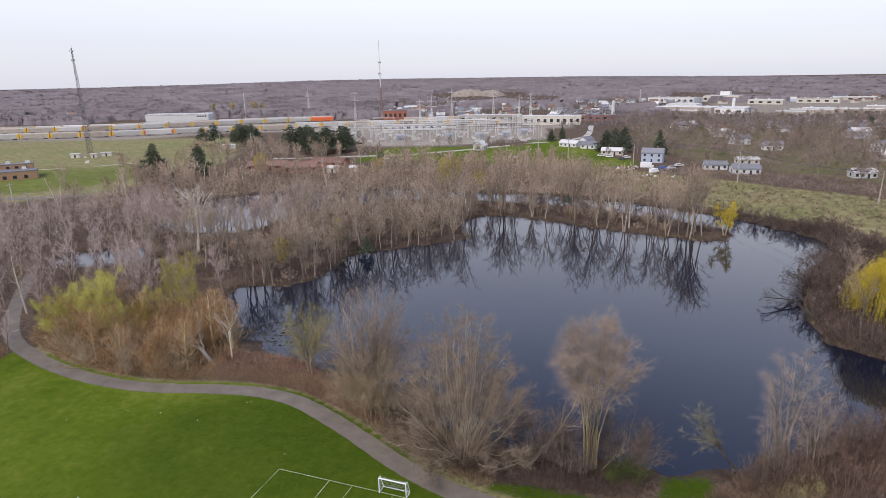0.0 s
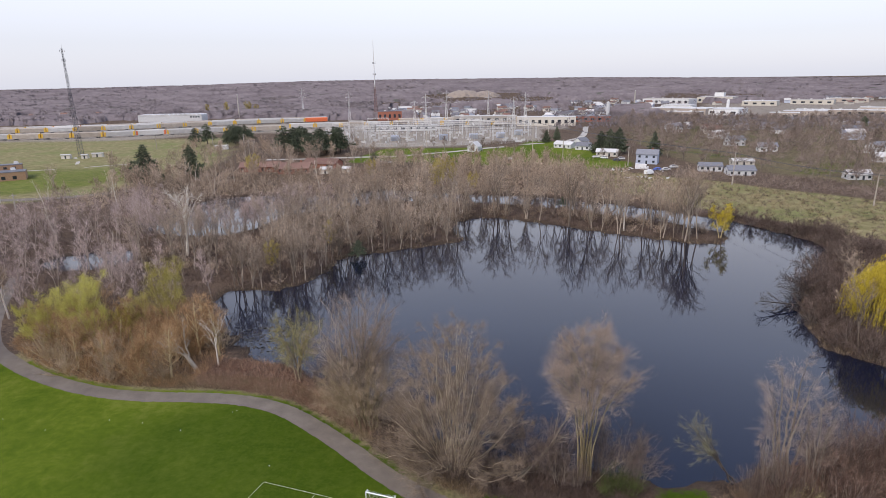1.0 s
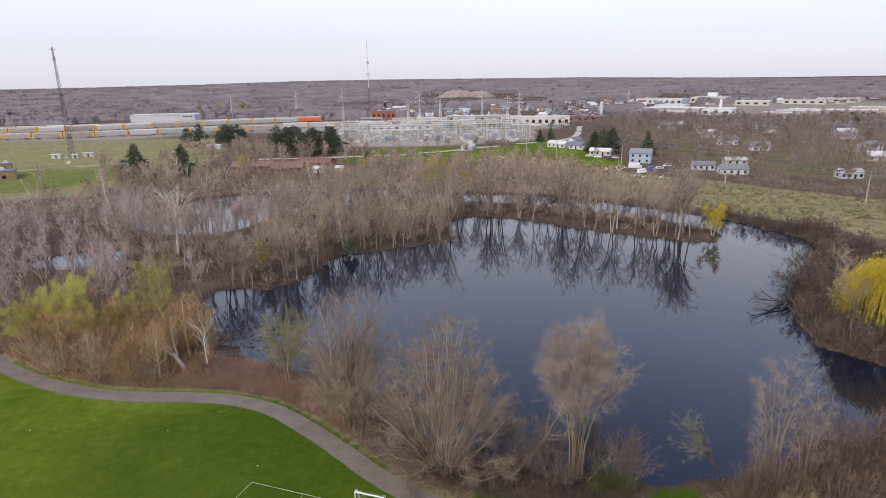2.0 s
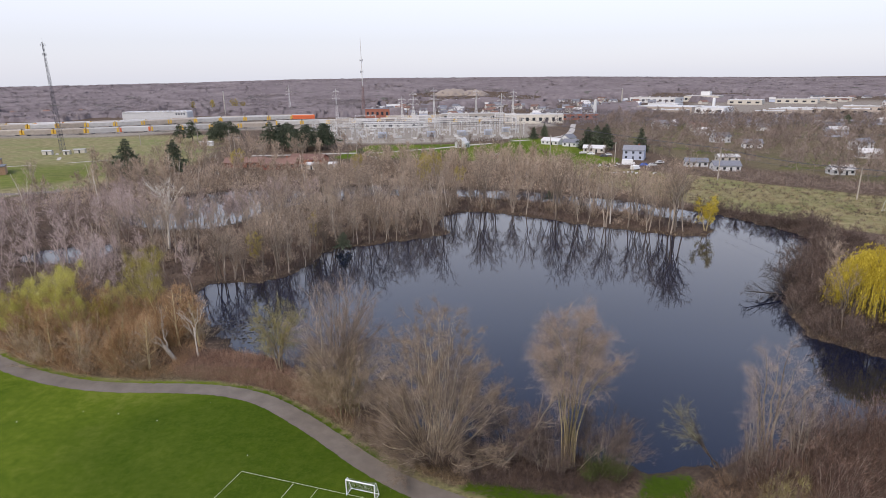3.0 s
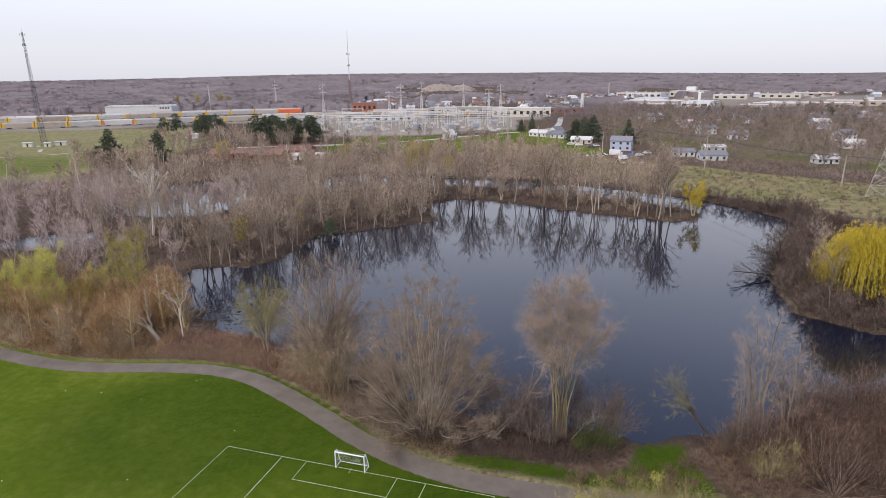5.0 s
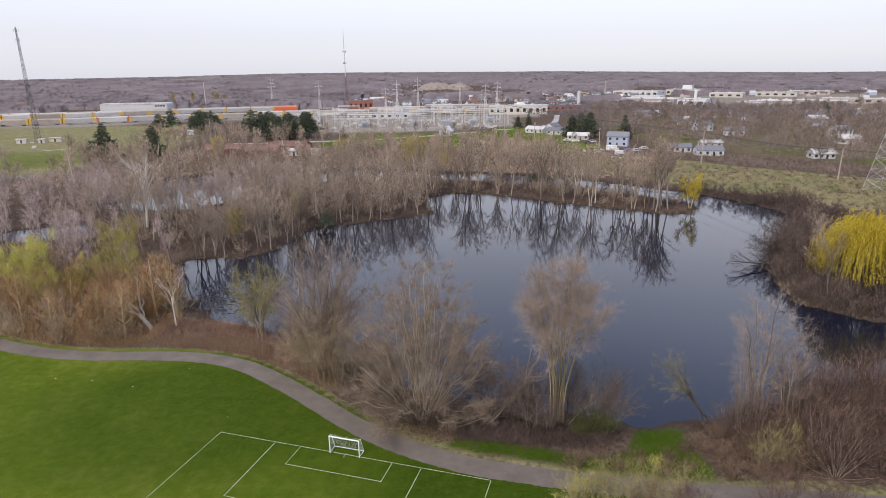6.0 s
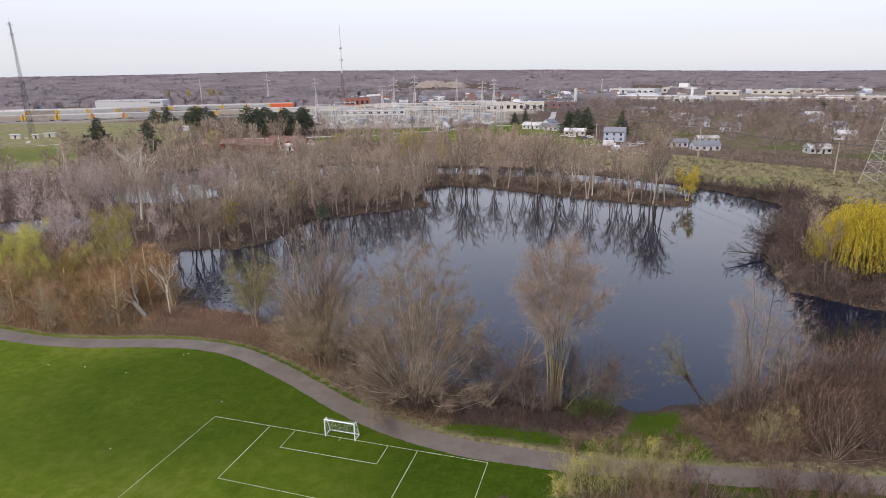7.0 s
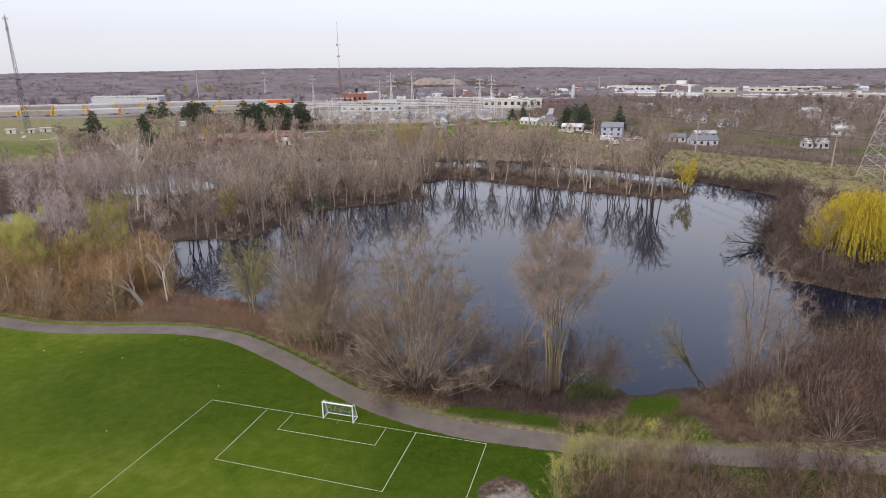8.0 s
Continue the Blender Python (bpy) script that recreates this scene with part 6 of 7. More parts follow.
block("office_building", "long cream brick building with a row of tall windows", 82, 640, -6, 60, 14, 9, SIDING_CREAM, ROOF_PALE, 9, "building", "")
block("office_building", "long pale building behind the switchyard", 20, 690, -4, 70, 14, 8, CONCRETE, ROOF_PALE, 8, "building", "")
block("brick_building", "red brick mill building beyond the switchyard", -98, 765, 8, 30, 14, 11, BRICK_RED, ROOF_GREY, 5, "building", "")
block("brick_building", "low red brick building by the tracks", 140, 690, -8, 40, 12, 6, BRICK_RED, ROOF_GREY, 5, "building", "")
# flat tan brick building at the field's edge
e = thing("brick_building", "two-level flat-roofed tan brick building with pale roof hoods", "building")
acc = Acc()
acc.box(0, 0, -0.3, 17, 10, 4.6)
acc.box(-1, 8, -0.3, 15, 6, 7.4)
part("wall", acc, BRICK_TAN, e)
acc = Acc()
acc.box(0, 0, 4.31, 17.3, 10.3, 0.3)
acc.box(-1, 8, 7.11, 15.3, 6.3, 0.3)
top = part("roof", acc, ROOF_GREY, e)
for x, y, z in ((-5, 8.5, 7.42), (4, 8.5, 7.42), (2.5, 3.5, 4.62)):
    acc = Acc()
    acc.box(x, y, z, 2.4, 1.8, 1.3, 0.2, 0.7)
    part("roof_vent", acc, ROOF_PALE, top)
for u in (-6, -1.5, 3.5):
    acc = Acc()
    acc.box(u, -5.02, 0.6, 1.8, 0.12, 1.7)
    part("door" if u < -5 else "window", acc, WINDOW, e)
for u in (-5, -1, 3):
    acc = Acc()
    acc.box(u, 4.96, 5.0, 1.6, 0.12, 1.2)
    part("window", acc, WINDOW, e)
e.matrix_basis = pose(-247, 314, 0, 0, 0, 32)
# rounded shed by the railway
# barrel vaults are parts of their own
e = thing("train_shed", "long white shed with a scalloped barrel roof", "shed")
acc = Acc()
acc.box(0, 0, -0.3, 84, 22, 8.3)
part("wall", acc, SIDING_WHITE, e)
for i in range(14):
    acc = Acc()
    x = -42 + 6 * i
    a = np.linspace(0, math.pi, 7)
    prof = np.c_[x + 3 - 3 * np.cos(a), np.zeros(7), 8.0 + 1.8 * np.sin(a)]
    v = np.concatenate([prof + (0, -11.3, 0), prof + (0, 11.3, 0)])
    f = [q for j in range(6) for q in ([j, j + 1, j + 8], [j, j + 8, j + 7])] + [[0, j, j + 1] for j in range(1, 6)]
    acc.add(v, f)
    part("roof_vault", acc, ROOF_PALE, e)
for i in range(4):
    acc = Acc()
    acc.box(28 + i * 3.4, -11.02, 5.0, 2.0, 0.12, 2.0)
    part("window", acc, WINDOW, e)
e.matrix_basis = pose(-397, 806, 0, 0, 0, 4)

# silo and chimneys
for x, y, h, rad, m, label in ((159, 700, 20, 1.9, SIDING_WHITE, "tall white cylindrical storage silo"), (330, 790, 17, 1.8, SIDING_WHITE, "white cylindrical silo beside the factory"), (-300, 790, 34, 0.8, CONCRETE, "tall thin pale chimney stack"), (270, 1000, 26, 1.2, CONCRETE, "pale chimney stack in the town")):
    e = thing("silo" if rad > 1.5 else "chimney_stack", label, "silo" if rad > 1.5 else "chimney")
    acc = Acc()
    acc.tube([(0, 0, -0.3), (0, 0, h * 0.5), (0, 0, h)], [rad, rad, rad * (1 if rad > 1.5 else 0.75)], 14)
    part("shell", acc, m, e)
    acc = Acc()
    acc.tube([(0, 0, h), (0, 0, h + rad * 0.7)], [rad * 1.05, rad * 0.25], 14)
    part("cap", acc, ROOF_PALE, e)
    e.matrix_basis = pose(x, y, 0)


def lattice(acc, h, base, top, bays, bar, legs=4):
    """Tapered lattice of leg bars and crossed braces."""
    a = [math.pi / legs + 2 * math.pi * i / legs for i in range(legs)]
    ring = lambda t: [np.array([math.cos(q) * (base + (top - base) * t), math.sin(q) * (base + (top - base) * t), h * t]) for q in a]
    lev = [ring(1 - (1 - i / bays) ** 1.0) for i in range(bays + 1)]
    for j in range(legs):
        acc.tube([lev[0][j], lev[-1][j]], [bar * 1.5, bar * 1.2], 4)
        for i in range(bays):
            k = (j + 1) % legs
            acc.tube([lev[i][j], lev[i + 1][k]], [bar, bar], 3)
            acc.tube([lev[i][k], lev[i + 1][j]], [bar, bar], 3)
            acc.tube([lev[i + 1][j], lev[i + 1][k]], [bar, bar], 3)


def whip(acc, x, y, z, h, r):
    acc.tube([(x, y, z), (x, y, z + h)], [r, r * 0.6], 4)


mast = thing("radio_mast", "tall dark three-legged lattice mast with antenna arms", "mast")
acc = Acc()
lattice(acc, 72, 2.1, 0.45, 24, 0.065, 3)
part("lattice", acc, DARK_STEEL, mast)
for z, n, rad in ((70.5, 6, 1.5), (64.5, 3, 1.1)):
    for i in range(n):
        acc = Acc()
        q = 2 * math.pi * i / n
        acc.tube([(0, 0, z), (rad * math.cos(q), rad * math.sin(q), z)], [0.07, 0.05], 4)
        acc.box(rad * math.cos(q), rad * math.sin(q), z - 0.7, 0.22, 0.16, 1.4, q)
        part("antenna", acc, DARK_STEEL if z < 70 else STEEL, mast)
acc = Acc()
whip(acc, 0.2, 0, 72, 2.6, 0.06)
part("lightning_rod", acc, DARK_STEEL, mast)
mast.matrix_basis = pose(-268, 409, 0)
for x, y, w in ((-276, 405, 6), (-262, 404, 4), (-258, 412, 7)):
    house("equipment_shelter", "small pale equipment shelter at the mast foot", x, y, 8, w, 3, 2.5, 0.3, SIDING_CREAM, ROOF_PALE, 1, group="mast shelters")

mast = thing("radio_mast", "tall thin dull red lattice mast with a slender pale top", "mast")
acc = Acc()
lattice(acc, 40, 3.2, 1.1, 12, 0.13, 4)
part("lattice", acc, MAST_RUST, mast)
acc = Acc()
acc.tube([(0, 0, 38), (0, 0, 71)], [0.7, 0.55], 6)
part("pole", acc, STEEL, mast)
acc = Acc()
whip(acc, 0, 0, 71, 27, 0.45)
part("antenna", acc, ROOF_PALE, mast)
for z in (55, 69):
    for i in range(4):
        acc = Acc()
        q = math.pi / 2 * i
        acc.box(1.6 * math.cos(q), 1.6 * math.sin(q), z, 0.5, 0.4, 2.4, q)
        acc.tube([(0, 0, z + 1), (1.6 * math.cos(q), 1.6 * math.sin(q), z + 1)], [0.15, 0.15], 4)
        part("antenna", acc, DARK_STEEL, mast)
mast.matrix_basis = pose(-120.5, 800, 0)


def pylon(label, x, y, turn, h, base, arm):
    e = thing("pylon", label, "pylon", "power line pylons")
    acc = Acc()
    lattice(acc, h * 0.62, base, base * 0.28, 7, 0.055 if base > 5 else 0.10)
    part("leg_frame", acc, STEEL, e)
    acc = Acc()
    for s in range(4):
        q = math.pi / 4 + s * math.pi / 2
        acc.tube([(math.cos(q) * base * 0.28, math.sin(q) * base * 0.28, h * 0.62), (0, 0, h)], [0.12, 0.1], 4)
    part("peak", acc, STEEL, e)
    for z, k in ((0.66, 1.0), (0.78, 0.85), (0.9, 0.7)):
        acc = Acc()
        acc.tube([(-arm * k, 0, h * z), (arm * k, 0, h * z)], [0.12, 0.12], 4)
        acc.tube([(-arm * k, 0, h * z), (0, 0, h * (z + 0.05)), (arm * k, 0, h * z)], [0.08, 0.1, 0.08], 4)
        cross = part("crossarm", acc, STEEL, e)
        for s in (-1, 1):
            acc = Acc()
            acc.tube([(s * arm * k, 0, h * z), (s * arm * k, 0, h * z - 1.6)], [0.14, 0.14], 5)
            part("insulator", acc, CONCRETE, cross)
    e.matrix_basis = pose(x, y, 0, 0, 0, turn)


pylon("pale steel lattice pylon in the meadow", 152.4, 207.5, 20, 42, 6.6, 7)
for x, y, h in ((-38, 560, 36), (-22, 640, 38), (45, 600, 32), (62, 660, 34), (-150, 770, 36), (-245, 900, 40), (-52, 600, 30), (25, 740, 34)):
    pylon("distant grey steel lattice pylon by the switchyard", x, y, 10, h, 2.6, 5)


def utility_pole(x, y, h, arms=True):
    e = thing("utility_pole", "tall weathered wooden utility pole with a crossarm", "pole", "utility poles")
    acc = Acc()
    acc.tube([(0, 0, -0.5), (0, 0, h)], [0.28, 0.18], 8)
    part("pole", acc, POLE_WOOD, e)
    if arms:
        acc = Acc()
        acc.box(0, 0, h - 0.9, 2.6, 0.14, 0.16)
        cross = part("crossarm", acc, POLE_WOOD, e)
        for u in (-1.15, -0.4, 0.4, 1.15):
            acc = Acc()
            acc.tube([(u, 0, h - 0.74), (u, 0, h - 0.5)], [0.06, 0.05], 6)
            part("insulator", acc, CONCRETE, cross)
    e.matrix_basis = pose(x, y, 0, 0, 0, 60)
    return (x, y, h)


line_poles = [utility_pole(*p) for p in ((38.5, 362, 23.5), (119.3, 277.5, 14.6), (151.5, 231, 11.8), (207, 190, 13))]
for p in ((89, 340, 11), (-57, 352, 10), (-143, 392, 12), (-139, 389, 12), (-147, 395, 11), (58, 372, 12), (-201, 250, 8), (-177, 228, 8), (-241, 460, 10), (-205, 480, 10), (-170, 455, 11), (-95, 470, 16), (-30, 445, 12), (-68, 470, 14), (66, 500, 14)):
    utility_pole(*p)


def cable(name, a, b, sag, r, label):
    acc = Acc()
    t = np.linspace(0, 1, 15)
    pts = np.outer(1 - t, a) + np.outer(t, b)
    pts[:, 2] -= sag * 4 * t * (1 - t)
    acc.tube(pts, [r] * 15, 4)
    piece(name, acc, DARK_STEEL, label, "cable", "overhead cables")


for a, b in zip(line_poles, line_poles[1:]):
    for off, dz in ((-1.0, -0.4), (0.0, -0.4), (1.0, -0.4), (0, -2.6)):
        cable("overhead_cable", (a[0] + off * 0.5, a[1] + off * 0.87, a[2] + dz), (b[0] + off * 0.5, b[1] + off * 0.87, b[2] + dz), 1.3, 0.05, "thin dark cable slung between utility poles")
for z, k in ((0.66, 7), (0.66, -7), (0.78, 6), (0.78, -6), (0.9, 5), (0.9, -5)):
    a = (152.4 + k * 0.94, 207.5 + k * 0.34, 42 * z - 1.6)
    cable("power_line", a, (45 + k * 0.7, 600, 30 * z), 9, 0.022, "long sagging power line from the pylon")

# switchyard
def gantry(w, h):
    e = thing("switchyard_gantry", "pale galvanised steel gantry of the electrical switchyard", "gantry", "switchyard gantries")
    for s in (-1, 1):
        acc = Acc()
        for u in (-0.45, 0.45):
            acc.tube([(s * w / 2 + u, 0, -0.3), (s * w / 2 + u * 0.6, 0, h)], [0.16, 0.12], 4)
        for i in range(5):
            acc.tube([(s * w / 2 - 0.45, 0, h * i / 5), (s * w / 2 + 0.42, 0, h * (i + 1) / 5)], [0.07, 0.07], 3)
        part("column", acc, STEEL, e)
    acc = Acc()
    for dz in (0, -0.9):
        acc.tube([(-w / 2, 0, h + dz), (w / 2, 0, h + dz)], [0.14, 0.14], 4)
    k = int(w / 1.2)
    for i in range(k):
        acc.tube([(-w / 2 + w * i / k, 0, h - 0.9 * (i % 2)), (-w / 2 + w * (i + 1) / k, 0, h - 0.9 * ((i + 1) % 2))], [0.07, 0.07], 3)
    part("beam", acc, STEEL, e)
    return e


def breaker():
    e = thing("circuit_breaker", "grey switchgear stand with three insulator posts", "switchgear", "switchgear stands")
    acc = Acc()
    acc.box(0, 0, -0.2, 3.4, 0.9, 1.6)
    part("cabinet", acc, STEEL, e)
    for u in (-1.2, 0, 1.2):
        acc = Acc()
        acc.tube([(u, 0, 1.4), (u, 0, 4.2)], [0.2, 0.14], 6)
        part("insulator", acc, CONCRETE, e)
    return e


def transformer():
    e = thing("transformer", "large pale green-grey power transformer with cooling fins", "transformer", "power transformers")
    acc = Acc()
    acc.box(0, 0, -0.2, 7, 4, 4.4)
    part("tank", acc, SIDING_BLUE, e)
    for s in (-1, 1):
        for i in range(9):
            acc = Acc()
            acc.box(-3 + i * 0.75, s * 2.5, 0.5, 0.2, 0.9, 3.2)
            part("cooling_fin", acc, STEEL, e)
    for u in (-2, 0, 2):
        acc = Acc()
        acc.tube([(u, 0, 4.2), (u, 0.3, 6.6)], [0.25, 0.15], 6)
        part("bushing", acc, CONCRETE, e)
    return e


rng = rng_of(301)
g1, g2, g3, b1, t1 = gantry(14, 11), gantry(20, 13), gantry(10, 8), breaker(), transformer()
g1.matrix_basis, g2.matrix_basis, g3.matrix_basis = pose(-90, 488, 0, 0, 0, 4), pose(-70, 520, 0, 0, 0, 4), pose(-110, 482, 0, 0, 0, 4)
b1.matrix_basis, t1.matrix_basis = pose(-98, 476, 0), pose(-20, 505, 0, 0, 0, 6)
for i in range(8):
    for j in range(9):
        x, y = -112 + i * 23 + rng.normal(0, 2), 484 + j * 13.5 + i * 1.5 + rng.normal(0, 2)
        if x > 58 or (i + j) % 8 == 7:
            continue
        copy_thing((g1, g2, g3, g1)[(i + 2 * j) % 4], pose(x, y, 0, 0, 0, 4 + 90 * ((i + j) % 5 == 0)))
for i in range(84):
    copy_thing(b1, pose(rng.uniform(-115, 55), rng.uniform(474, 590), 0, 0, 0, 4 + 90 * (i % 3 == 0)))
for x, y in ((5, 508), (28, 515), (-60, 500), (45, 540)):
    copy_thing(t1, pose(x, y, 0, 0, 0, 6))
block("control_house", "low white control building in the switchyard", -60, 600, 4, 60, 9, 5, SIDING_WHITE, ROOF_PALE, 8, "building", "")
for i in range(12):
    cable("busbar", (-115, 484 + i * 9, 9 + (i % 3)), (55, 494 + i * 9, 9 + (i % 3)), 0.6, 0.09, "overhead busbar cable across the switchyard")
acc = Acc()
for (x1, y1), (x2, y2) in zip(SUBSTATION_YARD[0:3], SUBSTATION_YARD[1:4]):
    k = int(math.hypot(x2 - x1, y2 - y1) / 3)
    for i in range(k):
        acc.tube([(x1 + (x2 - x1) * i / k, y1 + (y2 - y1) * i / k, -0.2), (x1 + (x2 - x1) * i / k, y1 + (y2 - y1) * i / k, 2.4)], [0.06, 0.06], 4)
    for z in (0.3, 1.0, 1.7, 2.3):
        acc.tube([(x1, y1, z), (x2, y2, z)], [0.05, 0.05], 3)
piece("chain_fence", acc, STEEL, "grey steel fence round the switchyard", "fence")


# railway cars
def rail_car(label, panel, ends):
    e = thing("rail_car", label, "rail car", "parked rail cars")
    ln, w = 26.0, 3.1
    acc = Acc()
    prof = [(-w / 2, 1.0), (-w / 2, 4.9), (-w / 2 + 0.5, 5.6), (0, 5.85), (w / 2 - 0.5, 5.6), (w / 2, 4.9), (w / 2, 1.0)]
    v = [(sx * ln / 2, y, z) for sx in (-1, 1) for y, z in prof]
    f = [q for j in range(6) for q in ([j, j + 1, j + 8], [j, j + 8, j + 7])] + [[0, 6, 13], [0, 13, 7]]
    f += [[0, j + 1, j] for j in range(1, 6)] + [[7, 7 + j, 8 + j] for j in range(1, 6)]
    acc.add(v, f)
    for i in range(25):
        for s in (-1, 1):
            acc.box(-ln / 2 + 1 + i, s * (w / 2 + 0.03), 1.1, 0.14, 0.10, 3.7)
    part("body", acc, panel, e)
    for s in (-1, 1):
        acc = Acc()
        acc.box(s * (ln / 2 + 0.09), 0, 0.9, 0.16, w + 0.1, 4.7)
        acc.box(s * (ln / 2 - 0.7), 0, 1.0, 1.5, w + 0.22, 3.95)
        part("end_door", acc, ends, e)
    acc = Acc()
    acc.box(0, 0, 0.85, ln, 2.6, 0.14)
    for s in (-1, 1):
        acc.box(s * 8.6, 0, 0.45, 3.0, 2.2, 0.5)
        for u in (-0.9, 0.9):
            for q in (-0.75, 0.75):
                acc.tube([(s * 8.6 + u, q - 0.08, 0.46), (s * 8.6 + u, q + 0.08, 0.46)], [0.46, 0.46], 12)
    part("underframe", acc, DARK_STEEL, e)
    return e


rc = [rail_car("dusty beige covered car carrier with yellow ends", CAR_BEIGE, CAR_YELLOW), rail_car("pale grey covered car carrier with yellow ends", CAR_GREY, CAR_YELLOW), rail_car("white covered car carrier with orange ends", ROOF_PALE, CAR_ORANGE),
      rail_car("orange freight car in the yard", CAR_ORANGE, CAR_ORANGE)]
used = set()


def rake(line, kinds):
    pts = smooth(line, 20)
    seg = np.r_[0, np.cumsum([math.hypot(b[0] - a[0], b[1] - a[1]) for a, b in zip(pts, pts[1:])])]
    px, py = [p[0] for p in pts], [p[1] for p in pts]
    for i in range(int(seg[-1] / 27.3)):
        s = (i + 0.5) * 27.3
        x, y = np.interp(s, seg, px), np.interp(s, seg, py)
        dx, dy = np.interp(s + 5, seg, px) - np.interp(s - 5, seg, px), np.interp(s + 5, seg, py) - np.interp(s - 5, seg, py)
        m = pose(x, y, 0.35, 0, 0, math.degrees(math.atan2(dy, dx)))
        k = kinds[i % len(kinds)]
        if k in used:
            copy_thing(rc[k], m)
        else:
            rc[k].matrix_basis = m
            used.add(k)
    for off in (-0.72, 0.72):
        acc = Acc()
        p = np.array(pts)
        d = unit(np.gradient(p, axis=0))
        q = p + np.c_[-d[:, 1], d[:, 0]] * off
        acc.tube(np.c_[q, np.full(len(q), 0.27)], [0.09] * len(q), 4)
        piece("rail", acc, DARK_STEEL, "dark steel rail of the parked train", "rail", kind="structure")
    acc = Acc()
    p = np.array(pts)
    ribbon(acc, [tuple(c) for c in p], 4.0, 0.14)
    piece("track_bed", acc, CONCRETE, "pale stone ballast track bed", "track", kind="structure")


TRACK = [(-640, 505), (-520, 528), (-439, 546), (-356, 560), (-309, 578), (-257, 597), (-190, 618), (-100, 634)]


def beside(line, off):
    p = np.array(line, float)
    d = unit(np.gradient(p, axis=0))
    return [tuple(q) for q in p + np.c_[-d[:, 1], d[:, 0]] * off]


rake(TRACK[:7], (0, 0, 0, 0, 1, 0, 0, 1, 0, 0, 0, 1, 2, 1, 1))
rake([(-660, 575), (-560, 600), (-497, 617), (-425, 636), (-367, 660), (-333, 680), (-290, 702), (-203, 735), (-150, 742)], (0, 0, 0, 1, 0, 0, 0, 0, 1, 0, 1, 1, 0, 0, 1, 1, 1, 1, 3, 1, 1))
rake([(-640, 600), (-540, 628), (-470, 648), (-400, 668), (-340, 700), (-250, 738), (-160, 762)], (0, 1, 0, 1, 0, 0, 1, 2, 1, 0, 1, 1, 0, 1))
rake([(-190, 640), (-110, 652), (-20, 652), (60, 640)], (1, 1, 0, 1, 0, 1))
rake([(-80, 700), (20, 712), (100, 700), (160, 690)], (0, 1, 0, 0, 1, 0, 1))


# vehicles and clutter by the houses
def vehicle(name, label, x, y, turn, ln, w, h, paint, cab=True):
    e = thing(name, label, "vehicle")
    acc = Acc()
    if cab:
        acc.box(0, 0, 0.35, ln, w, h * 0.45)
        acc.box(-0.15, 0, 0.35 + h * 0.45, ln * 0.6, w * 0.92, h * 0.38, 0, 0.82)
    else:
        acc.box(-ln * 0.06, 0, 0.4, ln * 0.86, w, h - 0.4, 0, 0.96)
        acc.box(ln * 0.43, 0, 0.4, ln * 0.16, w * 0.95, h * 0.45)
    part("body", acc, paint, e)
    acc = Acc()
    if cab:
        acc.box(-0.15, 0, 0.40 + h * 0.47, ln * 0.56, w * 0.95, h * 0.22, 0, 0.9)
    else:
        acc.box(ln * 0.36, 0, h * 0.55, 0.6, w * 0.9, h * 0.25)
    part("window", acc, WINDOW, e)
    for u in (-0.31, 0.31):
        for s in (-1, 1):
            acc = Acc()
            acc.tube([(u * ln, s * w * 0.5 - 0.12, 0.33), (u * ln, s * w * 0.5 + 0.06, 0.33)], [0.34, 0.34], 12)
            part("wheel", acc, RUBBER, e)
    e.matrix_basis = pose(x, y, 0, 0, 0, turn)


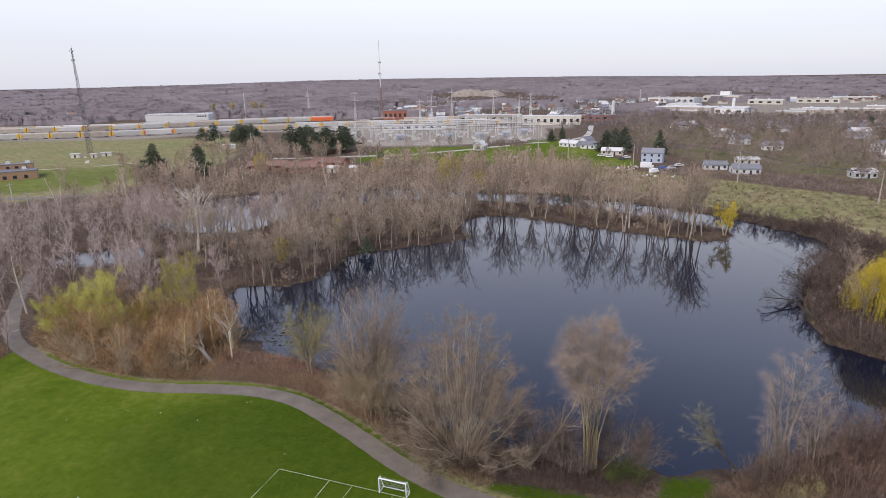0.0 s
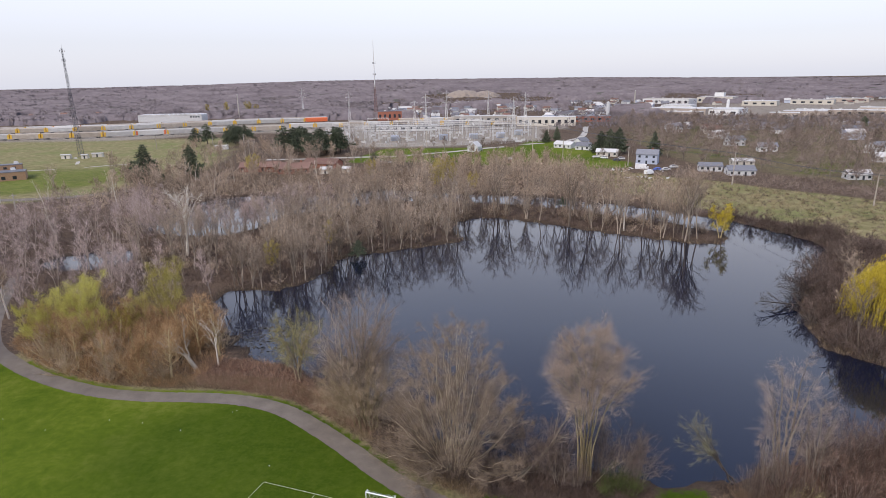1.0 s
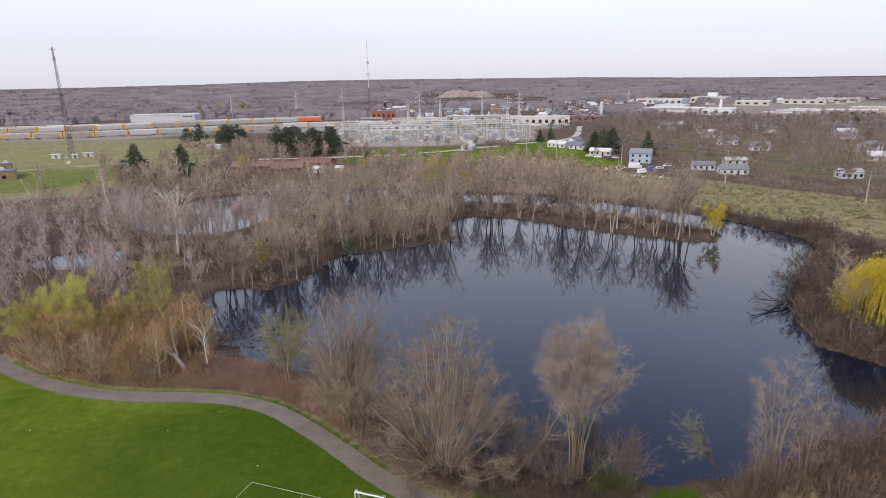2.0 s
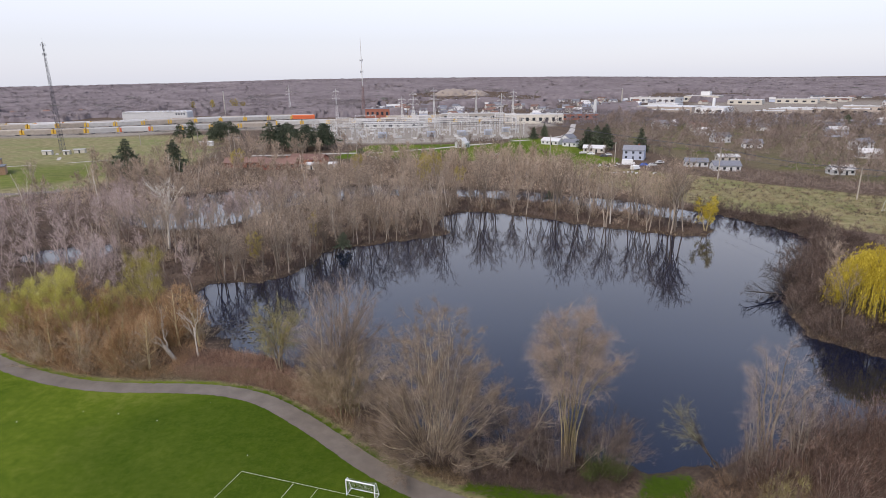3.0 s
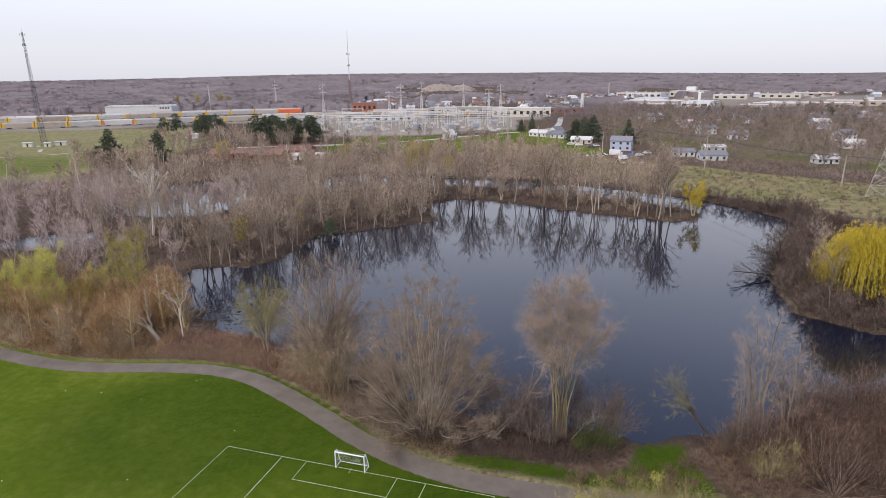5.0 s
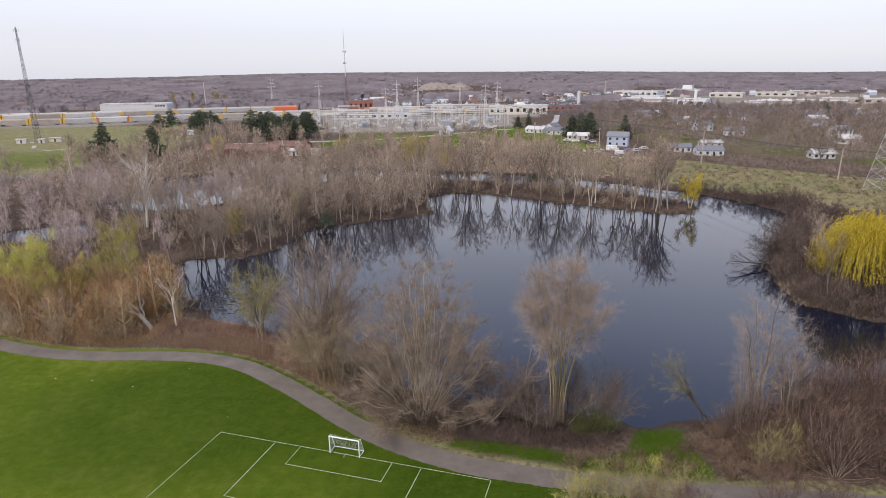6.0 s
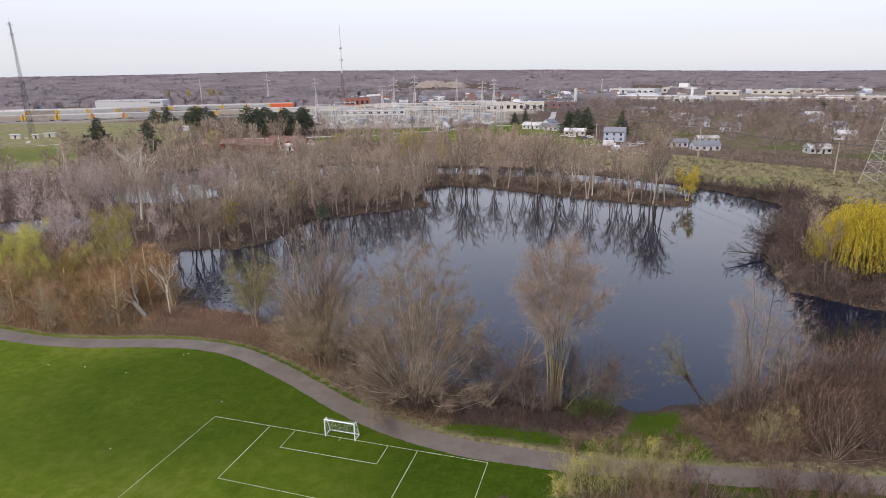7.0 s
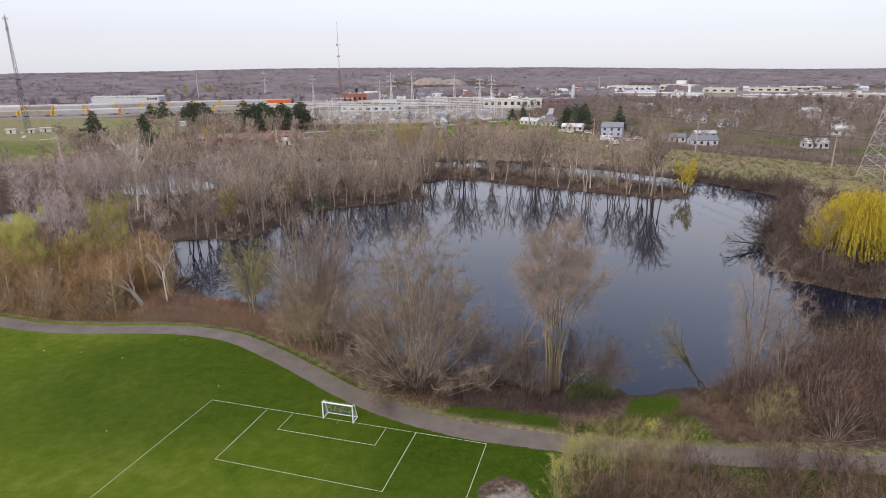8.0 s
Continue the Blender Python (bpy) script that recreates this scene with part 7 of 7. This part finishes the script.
vehicle("camper_van", "white camper van parked on the grass", 92.5, 326, -20, 6.8, 2.3, 3.0, WHITE_PAINT, False)
vehicle("camper_van", "small white van beside the camper", 91.5, 309.5, 30, 5.0, 2.0, 2.3, WHITE_PAINT, False)
for x, y, t, p, label in ((100, 322.5, 15, TARP_BLUE, "dark blue car parked by the house"), (104, 322, 10, STEEL, "silver car parked by the house"), (83, 372, -10, WHITE_PAINT, "white car parked in a yard"), (88, 361, 0, DARK_STEEL, "dark car parked in a yard"),
                          (92, 367, -5, STEEL, "grey car parked in a yard"), (79, 377, -10, STEEL, "grey car parked in a yard"), (111, 331, 10, STEEL, "silver car parked by the house"), (-52, 366, 0, WHITE_PAINT, "white car parked by the brick building"), (-48, 362, 0, STEEL, "silver car parked by the brick building"), (-20, 386, 10, DARK_STEEL, "dark car on the lane")):
    vehicle("car", label, x, y, t, 4.5, 1.8, 1.5, p)
rng = rng_of(401)
acc = Acc()
for _ in range(30):
    x, y = rng.choice([78, 88, 100], p=[0.5, 0.25, 0.25]) + rng.normal(0, 4.0), rng.choice([326, 300]) + rng.normal(0, 3.0)
    acc.box(x, y, -0.05, rng.uniform(0.3, 1.1), rng.uniform(0.3, 0.8), rng.uniform(0.3, 0.8), rng.uniform(0, 3))
piece("yard_clutter", acc, SIDING_WHITE, "pale scattered clutter in the yards", "clutter", kind="stuff")


# bare sand hill in the distant woods
SAND = plain("bare_sand", (0.22, 0.175, 0.135), (0.38, 0.31, 0.235), 0.95)
rng = rng_of(401)
acc = Acc()
u, v = np.meshgrid(np.linspace(-1, 1, 33), np.linspace(-1, 1, 13))
u, v = u.ravel(), v.ravel()
hx, hy = 15 + 66 * u, 1500 + 60 * v
rise = np.maximum(0.95 - ((u + 0.35) / 0.62) ** 2 - v ** 2, 0.62 - ((u - 0.45) / 0.55) ** 2 - v ** 2)
rise = np.clip(rise, -0.3, 0.75) + 0.06 * np.sin(23 * u + 5 * v) + rng.normal(0, 0.05, u.size)
base = ground_height(hx, hy)
i = (np.arange(12)[:, None] * 33 + np.arange(32)[None, :]).ravel()
acc.add(np.c_[hx, hy, base - 1.0 + 10 * rise], np.concatenate([np.stack([i, i + 1, i + 34], 1), np.stack([i, i + 34, i + 33], 1)]))
piece("sand_hill", acc, SAND, "pale bare sand hill among distant woods", "hill", kind="structure")
